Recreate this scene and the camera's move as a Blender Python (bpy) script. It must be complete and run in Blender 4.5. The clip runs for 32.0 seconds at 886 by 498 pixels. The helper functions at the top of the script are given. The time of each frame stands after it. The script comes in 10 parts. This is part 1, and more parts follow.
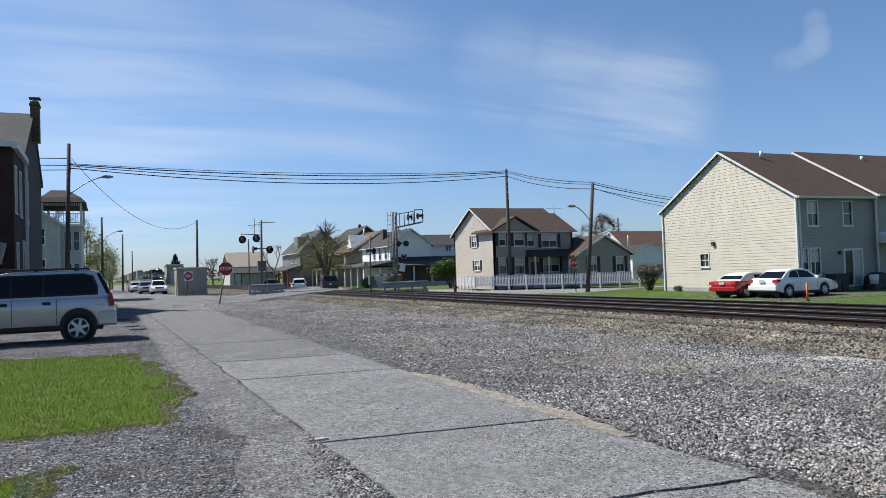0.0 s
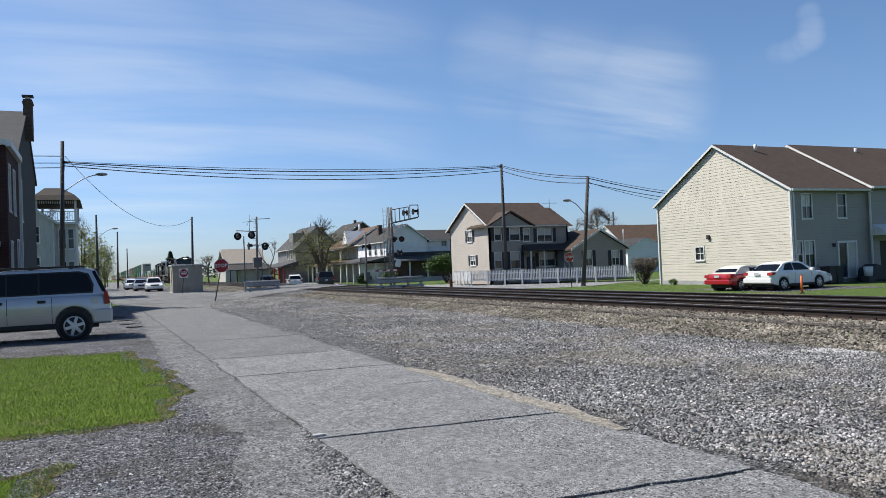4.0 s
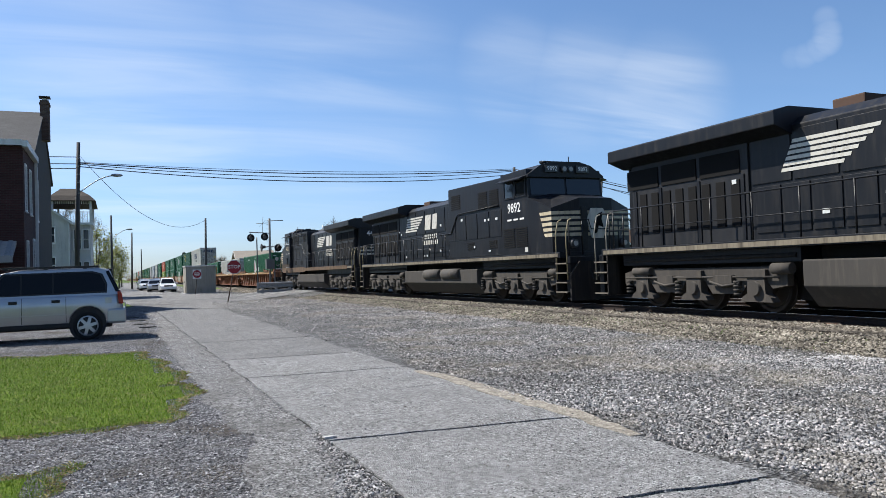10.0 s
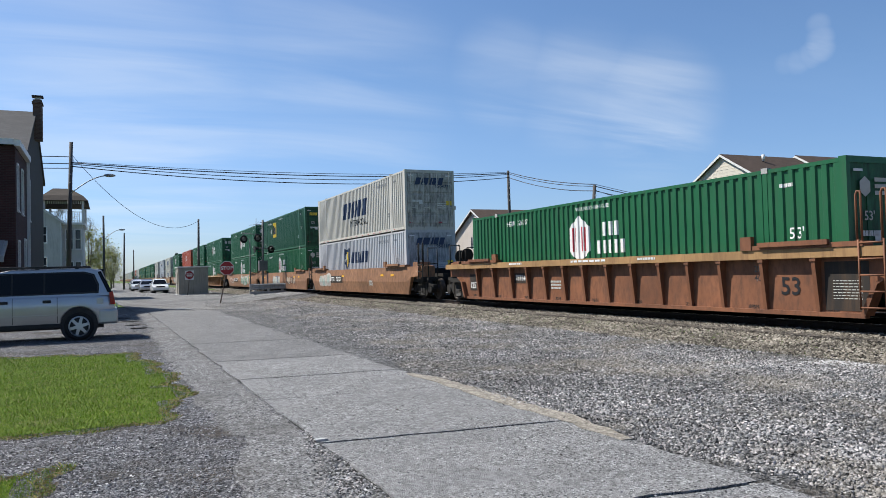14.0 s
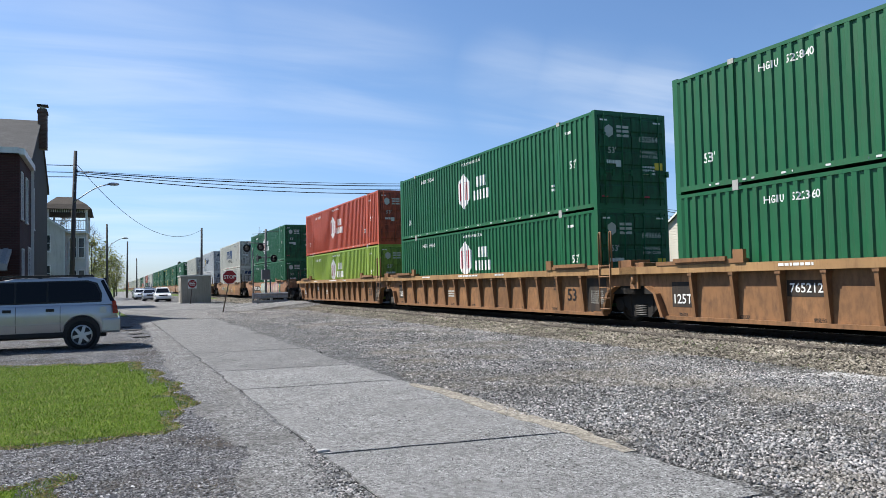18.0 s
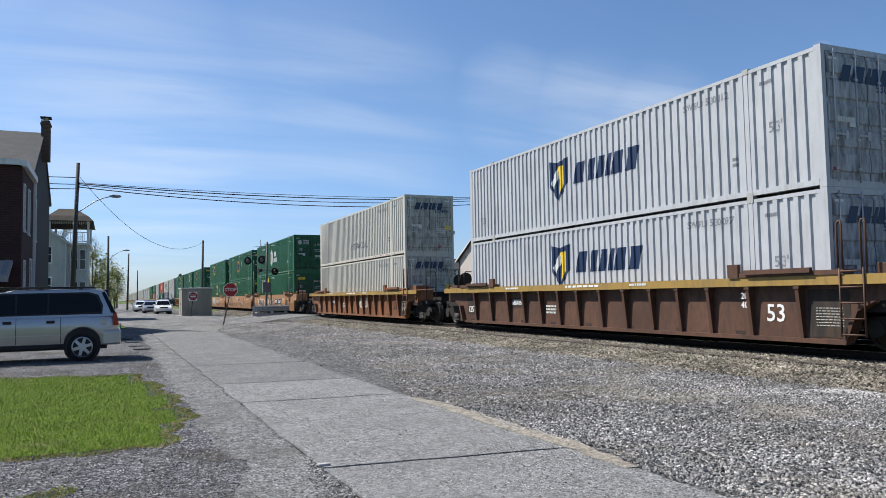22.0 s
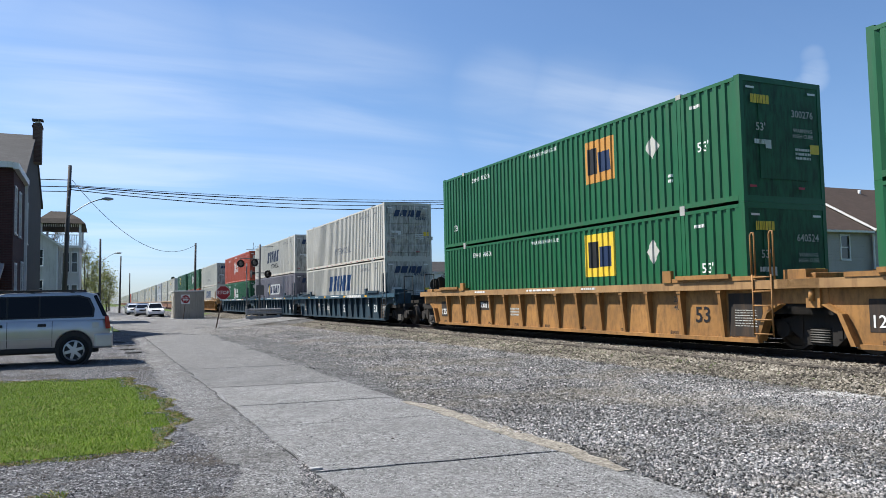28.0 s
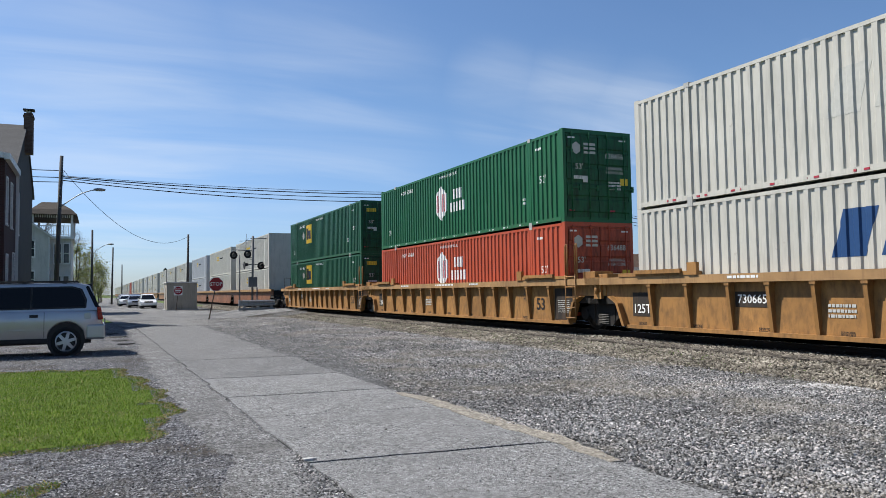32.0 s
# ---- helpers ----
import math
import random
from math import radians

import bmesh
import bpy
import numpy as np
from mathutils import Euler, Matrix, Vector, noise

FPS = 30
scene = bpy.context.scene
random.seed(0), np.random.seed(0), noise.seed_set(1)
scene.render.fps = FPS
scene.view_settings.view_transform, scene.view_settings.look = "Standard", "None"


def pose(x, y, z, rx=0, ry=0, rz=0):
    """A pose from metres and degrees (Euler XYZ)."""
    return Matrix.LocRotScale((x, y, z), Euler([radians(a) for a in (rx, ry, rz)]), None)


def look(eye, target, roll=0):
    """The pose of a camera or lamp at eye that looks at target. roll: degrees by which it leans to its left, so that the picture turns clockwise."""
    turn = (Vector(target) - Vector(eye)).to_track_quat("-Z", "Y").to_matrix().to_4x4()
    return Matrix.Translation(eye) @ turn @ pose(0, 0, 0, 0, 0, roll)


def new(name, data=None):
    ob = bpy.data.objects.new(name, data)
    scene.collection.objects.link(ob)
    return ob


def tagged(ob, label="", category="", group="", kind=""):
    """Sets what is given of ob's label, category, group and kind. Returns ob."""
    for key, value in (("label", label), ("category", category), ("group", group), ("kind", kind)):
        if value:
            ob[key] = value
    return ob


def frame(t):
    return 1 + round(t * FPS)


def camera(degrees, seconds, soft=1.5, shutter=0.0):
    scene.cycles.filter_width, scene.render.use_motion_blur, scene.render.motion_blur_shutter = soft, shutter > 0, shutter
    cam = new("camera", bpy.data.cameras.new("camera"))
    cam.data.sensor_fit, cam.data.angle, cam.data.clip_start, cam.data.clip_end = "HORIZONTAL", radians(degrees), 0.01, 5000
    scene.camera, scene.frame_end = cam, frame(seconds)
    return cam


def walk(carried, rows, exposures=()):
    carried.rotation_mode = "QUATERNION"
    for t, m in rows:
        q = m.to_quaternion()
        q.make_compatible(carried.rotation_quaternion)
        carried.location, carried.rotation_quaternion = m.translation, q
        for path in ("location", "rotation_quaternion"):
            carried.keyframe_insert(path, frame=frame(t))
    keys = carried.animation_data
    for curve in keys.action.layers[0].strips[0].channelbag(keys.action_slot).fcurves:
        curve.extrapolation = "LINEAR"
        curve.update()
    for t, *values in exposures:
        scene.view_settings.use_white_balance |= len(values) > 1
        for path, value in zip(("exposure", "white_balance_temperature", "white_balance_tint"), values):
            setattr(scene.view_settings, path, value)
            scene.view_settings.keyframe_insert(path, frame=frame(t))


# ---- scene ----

# the hand-held camera: seconds, place, and yaw, pitch, roll in degrees
PATH = [
    (0.0, -0.002, -0.009, 1.592, -24.22, 1.64, -1.95),
    (0.5, -0.005, -0.013, 1.596, -24.22, 1.60, -2.00),
    (1.0, -0.006, -0.010, 1.594, -24.21, 1.54, -2.06),
    (1.5, -0.005, -0.011, 1.593, -24.20, 1.46, -2.17),
    (2.0, -0.006, -0.007, 1.594, -24.21, 1.34, -2.25),
    (2.5, -0.003, -0.014, 1.595, -24.21, 1.27, -2.31),
    (3.0, -0.005, -0.014, 1.595, -24.30, 1.27, -2.39),
    (3.5, -0.009, -0.023, 1.597, -24.43, 1.27, -2.45),
    (5.5, -0.003, -0.013, 1.594, -24.81, 1.21, -2.13),
    (6.0, -0.006, -0.011, 1.599, -24.73, 1.32, -2.16),
    (6.5, -0.006, -0.013, 1.595, -24.53, 1.47, -2.23),
    (7.0, 0.007, -0.001, 1.597, -24.28, 1.61, -2.41),
    (7.5, -0.000, -0.007, 1.595, -24.05, 1.72, -2.52),
    (8.0, 0.006, -0.004, 1.595, -23.88, 1.74, -2.54),
    (8.5, 0.006, -0.002, 1.593, -23.83, 1.70, -2.48),
    (9.0, 0.005, 0.002, 1.596, -23.78, 1.60, -2.38),
    (9.5, 0.004, 0.015, 1.591, -23.73, 1.55, -2.13),
    (10.0, 0.009, 0.020, 1.588, -23.61, 1.53, -1.92),
    (10.5, 0.009, 0.014, 1.594, -23.50, 1.53, -1.76),
    (11.0, 0.013, 0.012, 1.597, -23.42, 1.59, -1.66),
    (11.5, 0.008, 0.005, 1.595, -23.46, 1.69, -1.48),
    (12.0, 0.003, 0.006, 1.594, -23.60, 1.77, -1.35),
    (12.5, 0.004, 0.011, 1.596, -23.77, 1.81, -1.31),
    (13.0, 0.004, 0.013, 1.592, -23.93, 1.84, -1.31),
    (13.5, 0.005, 0.007, 1.598, -24.04, 1.75, -1.45),
    (14.0, 0.008, 0.008, 1.593, -24.12, 1.72, -1.52),
    (14.5, 0.011, 0.007, 1.593, -24.15, 1.72, -1.51),
    (16.5, 0.008, 0.002, 1.602, -23.98, 2.05, -1.48),
    (17.0, 0.013, -0.003, 1.606, -23.94, 2.16, -1.48),
    (17.5, 0.003, 0.001, 1.600, -23.96, 2.33, -1.36),
    (18.0, 0.006, 0.003, 1.607, -23.93, 2.45, -1.32),
    (18.5, 0.006, 0.012, 1.600, -23.85, 2.67, -1.17),
    (19.0, 0.014, 0.012, 1.609, -23.72, 2.82, -1.19),
    (19.5, -0.001, 0.009, 1.604, -23.67, 3.09, -1.06),
    (20.0, 0.000, 0.006, 1.607, -23.59, 3.25, -1.04),
    (20.5, -0.005, 0.004, 1.603, -23.60, 3.39, -0.98),
    (21.0, -0.004, 0.006, 1.606, -23.66, 3.45, -0.99),
    (21.5, 0.000, 0.010, 1.605, -23.74, 3.50, -0.98),
    (22.0, -0.005, 0.010, 1.604, -23.88, 3.51, -1.01),
    (22.5, -0.000, 0.015, 1.606, -24.02, 3.48, -1.05),
    (23.0, -0.005, 0.010, 1.602, -24.12, 3.49, -0.97),
    (23.5, -0.006, -0.001, 1.610, -24.22, 3.46, -1.08),
    (24.0, -0.009, -0.006, 1.605, -24.29, 3.52, -1.05),
    (24.5, -0.007, -0.000, 1.606, -24.31, 3.54, -1.02),
    (25.0, -0.012, 0.001, 1.602, -24.32, 3.61, -0.90),
    (25.5, -0.004, 0.004, 1.608, -24.27, 3.59, -0.87),
    (27.5, -0.006, -0.006, 1.610, -24.32, 3.79, -0.90),
    (28.0, -0.002, -0.007, 1.616, -24.39, 3.70, -1.04),
    (28.5, -0.010, -0.011, 1.608, -24.49, 3.62, -1.00),
    (29.0, -0.010, -0.009, 1.607, -24.57, 3.48, -1.02),
    (29.5, -0.000, 0.000, 1.607, -24.60, 3.33, -1.12),
    (30.0, 0.001, 0.004, 1.602, -24.67, 3.23, -1.16),
    (30.5, 0.000, -0.000, 1.608, -24.73, 3.11, -1.16),
    (31.0, -0.000, -0.003, 1.606, -24.78, 3.07, -1.09),
    (31.5, -0.006, -0.010, 1.609, -24.85, 3.06, -1.02),
    (32.0, -0.008, -0.009, 1.607, -24.89, 3.10, -0.89),
]


def held(x, y, z, yaw, pitch, roll):
    """A camera at x, y, z, turned to the left from +y by yaw, tilted up by pitch and leaning by roll."""
    return (Matrix.Translation((x, y, z)) @ Matrix.Rotation(radians(yaw), 4, "Z")
            @ Matrix.Rotation(radians(90 + pitch), 4, "X") @ Matrix.Rotation(radians(roll), 4, "Z"))


# the phone brightens its picture a little as the dark train fills it
EXPOSURES = [(0, 0.54), (8, 0.58), (10, 0.76), (12, 0.78), (13.5, 0.62), (17, 0.80), (18, 0.80), (20, 0.70), (23, 0.64), (25, 0.80), (28, 0.80), (30, 0.68), (31, 0.60), (32, 0.56)]
cam = camera(61.29, 32.0, soft=0.45, shutter=0.0)
walk(cam, [(row[0], held(*row[1:])) for row in PATH], exposures=EXPOSURES)

# ---- light: clear spring noon, sun from beyond the street side ----
SUN_DIR = Vector((-0.455, 0.45, 0.77)).normalized()
world = bpy.data.worlds.new("sky")
scene.world = world
world.use_nodes = True
wn = world.node_tree.nodes
wl = world.node_tree.links
wn.clear()
w_out = wn.new("ShaderNodeOutputWorld")
w_bg = wn.new("ShaderNodeBackground")
w_sky = wn.new("ShaderNodeTexSky")
w_sky.sky_type = "NISHITA"
w_sky.sun_disc = False
w_sky.sun_elevation = math.asin(SUN_DIR.z)
w_sky.sun_rotation = math.atan2(SUN_DIR.x, SUN_DIR.y)
w_sky.altitude = 100
w_sky.air_density = 1.0
w_sky.dust_density = 0.6
w_sky.ozone_density = 2.2
w_bg.inputs["Strength"].default_value = 0.070

# thin high cloud: stretched noise on a flat layer far above
w_tc = wn.new("ShaderNodeTexCoord")
w_sep = wn.new("ShaderNodeSeparateXYZ")
wl.new(w_tc.outputs["Generated"], w_sep.inputs["Vector"])


def w_math(op, a, b=None):
    m = wn.new("ShaderNodeMath")
    m.operation = op
    for sock, v in zip(m.inputs, (a, b)):
        if v is None:
            continue
        if isinstance(v, (int, float)):
            sock.default_value = v
        else:
            wl.new(v, sock)
    return m.outputs[0]


w_z = w_math("ADD", w_math("MAXIMUM", w_sep.outputs["Z"], 0.0), 0.10)
w_pos = wn.new("ShaderNodeCombineXYZ")
wl.new(w_math("DIVIDE", w_sep.outputs["X"], w_z), w_pos.inputs[0])
wl.new(w_math("DIVIDE", w_sep.outputs["Y"], w_z), w_pos.inputs[1])
w_map = wn.new("ShaderNodeMapping")
w_map.inputs["Rotation"].default_value = (0, 0, radians(-14))
w_map.inputs["Scale"].default_value = (0.30, 0.95, 1)
w_map.inputs["Location"].default_value = (0.6, 0.3, 0)
wl.new(w_pos.outputs[0], w_map.inputs["Vector"])


def w_noise(scale, detail, rough, twist):
    n = wn.new("ShaderNodeTexNoise")
    n.inputs["Scale"].default_value = scale
    n.inputs["Detail"].default_value = detail
    n.inputs["Roughness"].default_value = rough
    n.inputs["Distortion"].default_value = twist
    wl.new(w_map.outputs[0], n.inputs["Vector"])
    return n.outputs["Fac"]


def w_range(v, a, b, lo, hi):
    r = wn.new("ShaderNodeMapRange")
    r.interpolation_type = "SMOOTHSTEP"
    for sock, x in zip(r.inputs[1:5], (a, b, lo, hi)):
        sock.default_value = x
    wl.new(v, r.inputs[0])
    return r.outputs[0]


def w_near(d, wide, core):
    """1 towards the direction d, fading out over an angle."""
    dot = wn.new("ShaderNodeVectorMath")
    dot.operation = "DOT_PRODUCT"
    dot.inputs[1].default_value = Vector(d).normalized()
    nrm = wn.new("ShaderNodeVectorMath")
    nrm.operation = "NORMALIZE"
    wl.new(w_tc.outputs["Generated"], nrm.inputs[0])
    wl.new(nrm.outputs[0], dot.inputs[0])
    return w_range(dot.outputs["Value"], math.cos(radians(wide)), math.cos(radians(core)), 0.0, 1.0)


# the wisps gather in veils: over the houses, low over the street, and one small hook high up
w_veil = w_math("MULTIPLY", w_near((0.83, 1, 0.268), 6.0, 0.5), 0.66)
w_veil = w_math("MAXIMUM", w_veil, w_math("MULTIPLY", w_near((0.70, 1, 0.285), 6.0, 0.5), 0.50))
w_veil = w_math("MAXIMUM", w_veil, w_math("MULTIPLY", w_near((0.56, 1, 0.298), 5.0, 1), 0.34))
w_veil = w_math("MAXIMUM", w_veil, w_math("MULTIPLY", w_near((0.02, 1, 0.21), 13, 2), 0.62))
w_veil = w_math("MAXIMUM", w_veil, w_math("MULTIPLY", w_near((0.26, 1, 0.25), 12, 2), 0.40))
w_veil = w_math("MAXIMUM", w_veil, w_math("MULTIPLY", w_near((-0.2, 1, 0.30), 12, 2), 0.42))
w_veil = w_math("ADD", w_math("MULTIPLY", w_veil, 0.95), 0.03)
w_cloud = w_math("MULTIPLY", w_veil, w_range(w_noise(2.1, 8, 0.52, 0.7), 0.30, 0.80, 0.0, 0.78))
w_hook = w_math("MULTIPLY", w_near((1.250, 1, 0.408), 1.1, 0.1), 0.34)
for way, wide, much in (((1.254, 1, 0.430), 1.0, 0.27), ((1.250, 1, 0.455), 0.9, 0.16), ((1.225, 1, 0.392), 1.0, 0.22), ((1.19, 1, 0.376), 1.0, 0.16), ((1.158, 1, 0.370), 0.9, 0.10)):
    w_hook = w_math("MAXIMUM", w_hook, w_math("MULTIPLY", w_near(way, wide, 0.05), much))
w_cloud = w_math("MAXIMUM", w_cloud, w_math("MULTIPLY", w_hook, w_range(w_noise(5.0, 6, 0.55, 0.5), 0.25, 0.7, 0.3, 1.0)))
w_cloud = w_math("MULTIPLY", w_cloud, w_range(w_sep.outputs["Z"], 0.0, 0.06, 0.4, 0.8))
w_tint = wn.new("ShaderNodeMix")
w_tint.data_type, w_tint.blend_type = "RGBA", "MULTIPLY"
w_tint.inputs[0].default_value = 1.0
w_low = wn.new("ShaderNodeMix")
w_low.data_type = "RGBA"
w_low.inputs[6].default_value = (0.77, 0.94, 1.31, 1)
w_low.inputs[7].default_value = (0.87, 1.04, 1.24, 1)
wl.new(w_range(w_sep.outputs["Z"], 0.0, 0.28, 0.0, 1.0), w_low.inputs[0])
wl.new(w_low.outputs[2], w_tint.inputs[7])
wl.new(w_sky.outputs["Color"], w_tint.inputs[6])
w_mix = wn.new("ShaderNodeMix")
w_mix.data_type = "RGBA"
w_mix.inputs[7].default_value = (8.2, 8.8, 9.5, 1)
wl.new(w_cloud, w_mix.inputs[0])
wl.new(w_tint.outputs[2], w_mix.inputs[6])
wl.new(w_mix.outputs[2], w_bg.inputs["Color"])
wl.new(w_bg.outputs["Background"], w_out.inputs["Surface"])

sun = new("sun", bpy.data.lights.new("sun", "SUN"))
sun.data.energy = 5.0
sun.data.angle = radians(0.53)
sun.data.color = (1.0, 0.955, 0.88)
sun.matrix_world = look((0, 0, 60), Vector((0, 0, 60)) - SUN_DIR)

# ---- materials ----
MATS = {}
ALBEDO = 0.86  # sunlit surfaces a little darker than fresh paint charts


def nodes_of(name, rough=0.6, metal=0.0):
    m = bpy.data.materials.new(name)
    m.use_nodes = True
    nt = m.node_tree
    b = nt.nodes["Principled BSDF"]
    b.inputs["Roughness"].default_value = rough
    b.inputs["Metallic"].default_value = metal
    b.inputs["Specular IOR Level"].default_value = 0.22 if rough > 0.8 else 0.4
    return m, nt, b


def coords(nt, scale=1.0, world_space=False, stretch=(1, 1, 1)):
    tc = nt.nodes.new("ShaderNodeNewGeometry" if world_space else "ShaderNodeTexCoord")
    mp = nt.nodes.new("ShaderNodeMapping")
    mp.inputs["Scale"].default_value = [scale * s for s in stretch]
    nt.links.new(tc.outputs["Position" if world_space else "Object"], mp.inputs["Vector"])
    return mp.outputs["Vector"]


def noise_of(nt, vec, scale, detail=4.0, rough=0.55):
    n = nt.nodes.new("ShaderNodeTexNoise")
    n.inputs["Scale"].default_value = scale
    n.inputs["Detail"].default_value = detail
    n.inputs["Roughness"].default_value = rough
    nt.links.new(vec, n.inputs["Vector"])
    return n.outputs["Fac"]


def ramp(nt, fac, stops):
    r = nt.nodes.new("ShaderNodeValToRGB")
    el = r.color_ramp.elements
    while len(el) < len(stops):
        el.new(0.5)
    for e, (p, c) in zip(el, stops):
        e.position = p
        e.color = (*c, 1) if len(c) == 3 else c
    nt.links.new(fac, r.inputs["Fac"])
    return r.outputs["Color"]


def mixed(nt, fac, a, b, mode="MIX"):
    m = nt.nodes.new("ShaderNodeMix")
    m.data_type = "RGBA"
    m.blend_type = mode
    for sock, v in ((m.inputs[0], fac), (m.inputs[6], a), (m.inputs[7], b)):
        if isinstance(v, (int, float)):
            sock.default_value = v
        elif isinstance(v, tuple):
            sock.default_value = (*v, 1) if len(v) == 3 else v
        else:
            nt.links.new(v, sock)
    return m.outputs[2]


def bumped(nt, b, height, strength=0.3, dist=0.02):
    n = nt.nodes.new("ShaderNodeBump")
    n.inputs["Strength"].default_value = strength
    n.inputs["Distance"].default_value = dist
    nt.links.new(height, n.inputs["Height"])
    nt.links.new(n.outputs["Normal"], b.inputs["Normal"])


def grey(v):
    return (v, v, v)


def toned(c):
    return tuple(x * ALBEDO for x in c)


def paint(name, colour, rough=0.45, metal=0.0, dirt=(0.10, 0.08, 0.06), amount=0.35, scale=1.2, streak=1.0, rust=0.0, spec=0.35, start=0.5, vary=0.12):
    """Painted metal or wood: its colour, grime in streaks that run down, and fine grain."""
    if name in MATS:
        return MATS[name]
    colour, dirt = toned(colour), toned(dirt)
    m, nt, b = nodes_of(name, rough, metal)
    b.inputs["Specular IOR Level"].default_value = spec
    v = coords(nt)
    vs = coords(nt, 1.0, stretch=(2.2, 2.2, 0.28 * streak))
    big = noise_of(nt, v, scale, 5, 0.6)
    run = noise_of(nt, vs, 3.0, 6, 0.65)
    fine = noise_of(nt, v, 60, 3)
    tone = mixed(nt, ramp(nt, big, [(0.3, grey(0.0)), (0.75, grey(1.0))]), tuple(c * (1 - vary) for c in colour), tuple(min(1, c * (1 + vary / 2)) for c in colour))
    mask = ramp(nt, run, [(start, grey(0.0)), (start + 0.28, grey(amount))])
    col = mixed(nt, mask, tone, dirt)
    if rust > 0:
        spots = ramp(nt, noise_of(nt, v, 5.0, 8, 0.7), [(0.66 - 0.1 * rust, grey(0.0)), (0.74, grey(min(1, rust)))])
        col = mixed(nt, spots, col, (0.12, 0.045, 0.02))
    nt.links.new(col, b.inputs["Base Color"])
    nt.links.new(ramp(nt, run, [(0.2, grey(max(0.05, rough - 0.1))), (0.8, grey(min(1, rough + 0.2)))]), b.inputs["Roughness"])
    bumped(nt, b, fine, 0.08, 0.003)
    MATS[name] = m
    return m


def granular(name, stops, size=40, rough=0.9, bump=0.6, dist=0.02, patch=None, patch_scale=0.35, patch_range=(0.45, 0.65), clump=0.4):
    """Loose or rough ground: grains of several tones, with patches of another tone at a larger scale."""
    m, nt, b = nodes_of(name, rough)
    v = coords(nt)
    cell = nt.nodes.new("ShaderNodeTexVoronoi")
    cell.inputs["Scale"].default_value = size
    nt.links.new(v, cell.inputs["Vector"])
    sep = nt.nodes.new("ShaderNodeSeparateColor")
    nt.links.new(cell.outputs["Color"], sep.inputs["Color"])
    col = ramp(nt, sep.outputs[0], stops)
    if patch:
        p = ramp(nt, noise_of(nt, v, patch_scale, 6, 0.6), [(patch_range[0], grey(0.0)), (patch_range[1], grey(0.85))])
        col = mixed(nt, p, col, patch)
    coarse = nt.nodes.new("ShaderNodeTexVoronoi")
    coarse.inputs["Scale"].default_value = size * 0.3
    nt.links.new(v, coarse.inputs["Vector"])
    csep = nt.nodes.new("ShaderNodeSeparateColor")
    nt.links.new(coarse.outputs["Color"], csep.inputs["Color"])
    col = mixed(nt, 1.0, col, ramp(nt, csep.outputs[1], [(0.0, grey(1.0 - 0.5 * clump)), (1.0, grey(1.0 + 0.4 * clump))]), "MULTIPLY")
    shade = ramp(nt, noise_of(nt, v, 1.3, 8, 0.7), [(0.25, grey(0.74)), (0.8, grey(1.15))])
    col = mixed(nt, 1.0, col, shade, "MULTIPLY")
    col = mixed(nt, 1.0, col, grey(ALBEDO), "MULTIPLY")
    nt.links.new(col, b.inputs["Base Color"])
    h = nt.nodes.new("ShaderNodeMath")
    h.operation = "ADD"
    nt.links.new(cell.outputs["Distance"], h.inputs[0])
    nt.links.new(noise_of(nt, v, size * 1.7, 3), h.inputs[1])
    bumped(nt, b, h.outputs[0], bump, dist)
    MATS[name] = m
    return m


def plain(name, colour, rough=0.5, metal=0.0, glow=0.0):
    if name in MATS:
        return MATS[name]
    colour = toned(colour) if not glow else colour
    m, nt, b = nodes_of(name, rough, metal)
    v = coords(nt)
    col = mixed(nt, ramp(nt, noise_of(nt, v, 9, 4), [(0.3, grey(0.0)), (0.7, grey(1.0))]), tuple(c * 0.9 for c in colour), tuple(min(1, c * 1.05) for c in colour))
    nt.links.new(col, b.inputs["Base Color"])
    if glow:
        b.inputs["Emission Color"].default_value = (*colour, 1)
        b.inputs["Emission Strength"].default_value = glow
    MATS[name] = m
    return m


def glassy(name, tint=(0.03, 0.035, 0.04), rough=0.06, spec=0.5):
    """Window glass with a dark room behind it: a glossy dark pane."""
    if name in MATS:
        return MATS[name]
    m, nt, b = nodes_of(name, rough)
    b.inputs["Base Color"].default_value = (*tint, 1)
    b.inputs["Specular IOR Level"].default_value = spec
    v = coords(nt)
    bumped(nt, b, noise_of(nt, v, 1.5, 2), 0.03, 0.02)
    MATS[name] = m
    return m


ASPHALT = granular("asphalt", [(0.0, grey(0.015)), (0.16, grey(0.11)), (0.26, grey(0.25)), (0.72, (0.315, 0.316, 0.313)), (0.92, grey(0.45)), (1.0, grey(0.70))], 85, 0.9, 1.0, 0.012, clump=0.5, patch=grey(0.27), patch_scale=0.6)
ASPHALT_MID = granular("weathered asphalt", [(0.0, grey(0.012)), (0.16, grey(0.10)), (0.26, grey(0.20)), (0.72, (0.255, 0.256, 0.254)), (0.92, grey(0.36)), (1.0, grey(0.55))], 85, 0.9, 1.0, 0.012, clump=0.5, patch=grey(0.2), patch_scale=0.6)
ASPHALT_DARK = granular("older dark asphalt", [(0.0, grey(0.01)), (0.2, grey(0.14)), (0.7, (0.27, 0.267, 0.26)), (1.0, grey(0.46))], 60, 0.92, 1.0, 0.014, clump=0.7, patch=grey(0.13), patch_scale=0.35, patch_range=(0.48, 0.6))
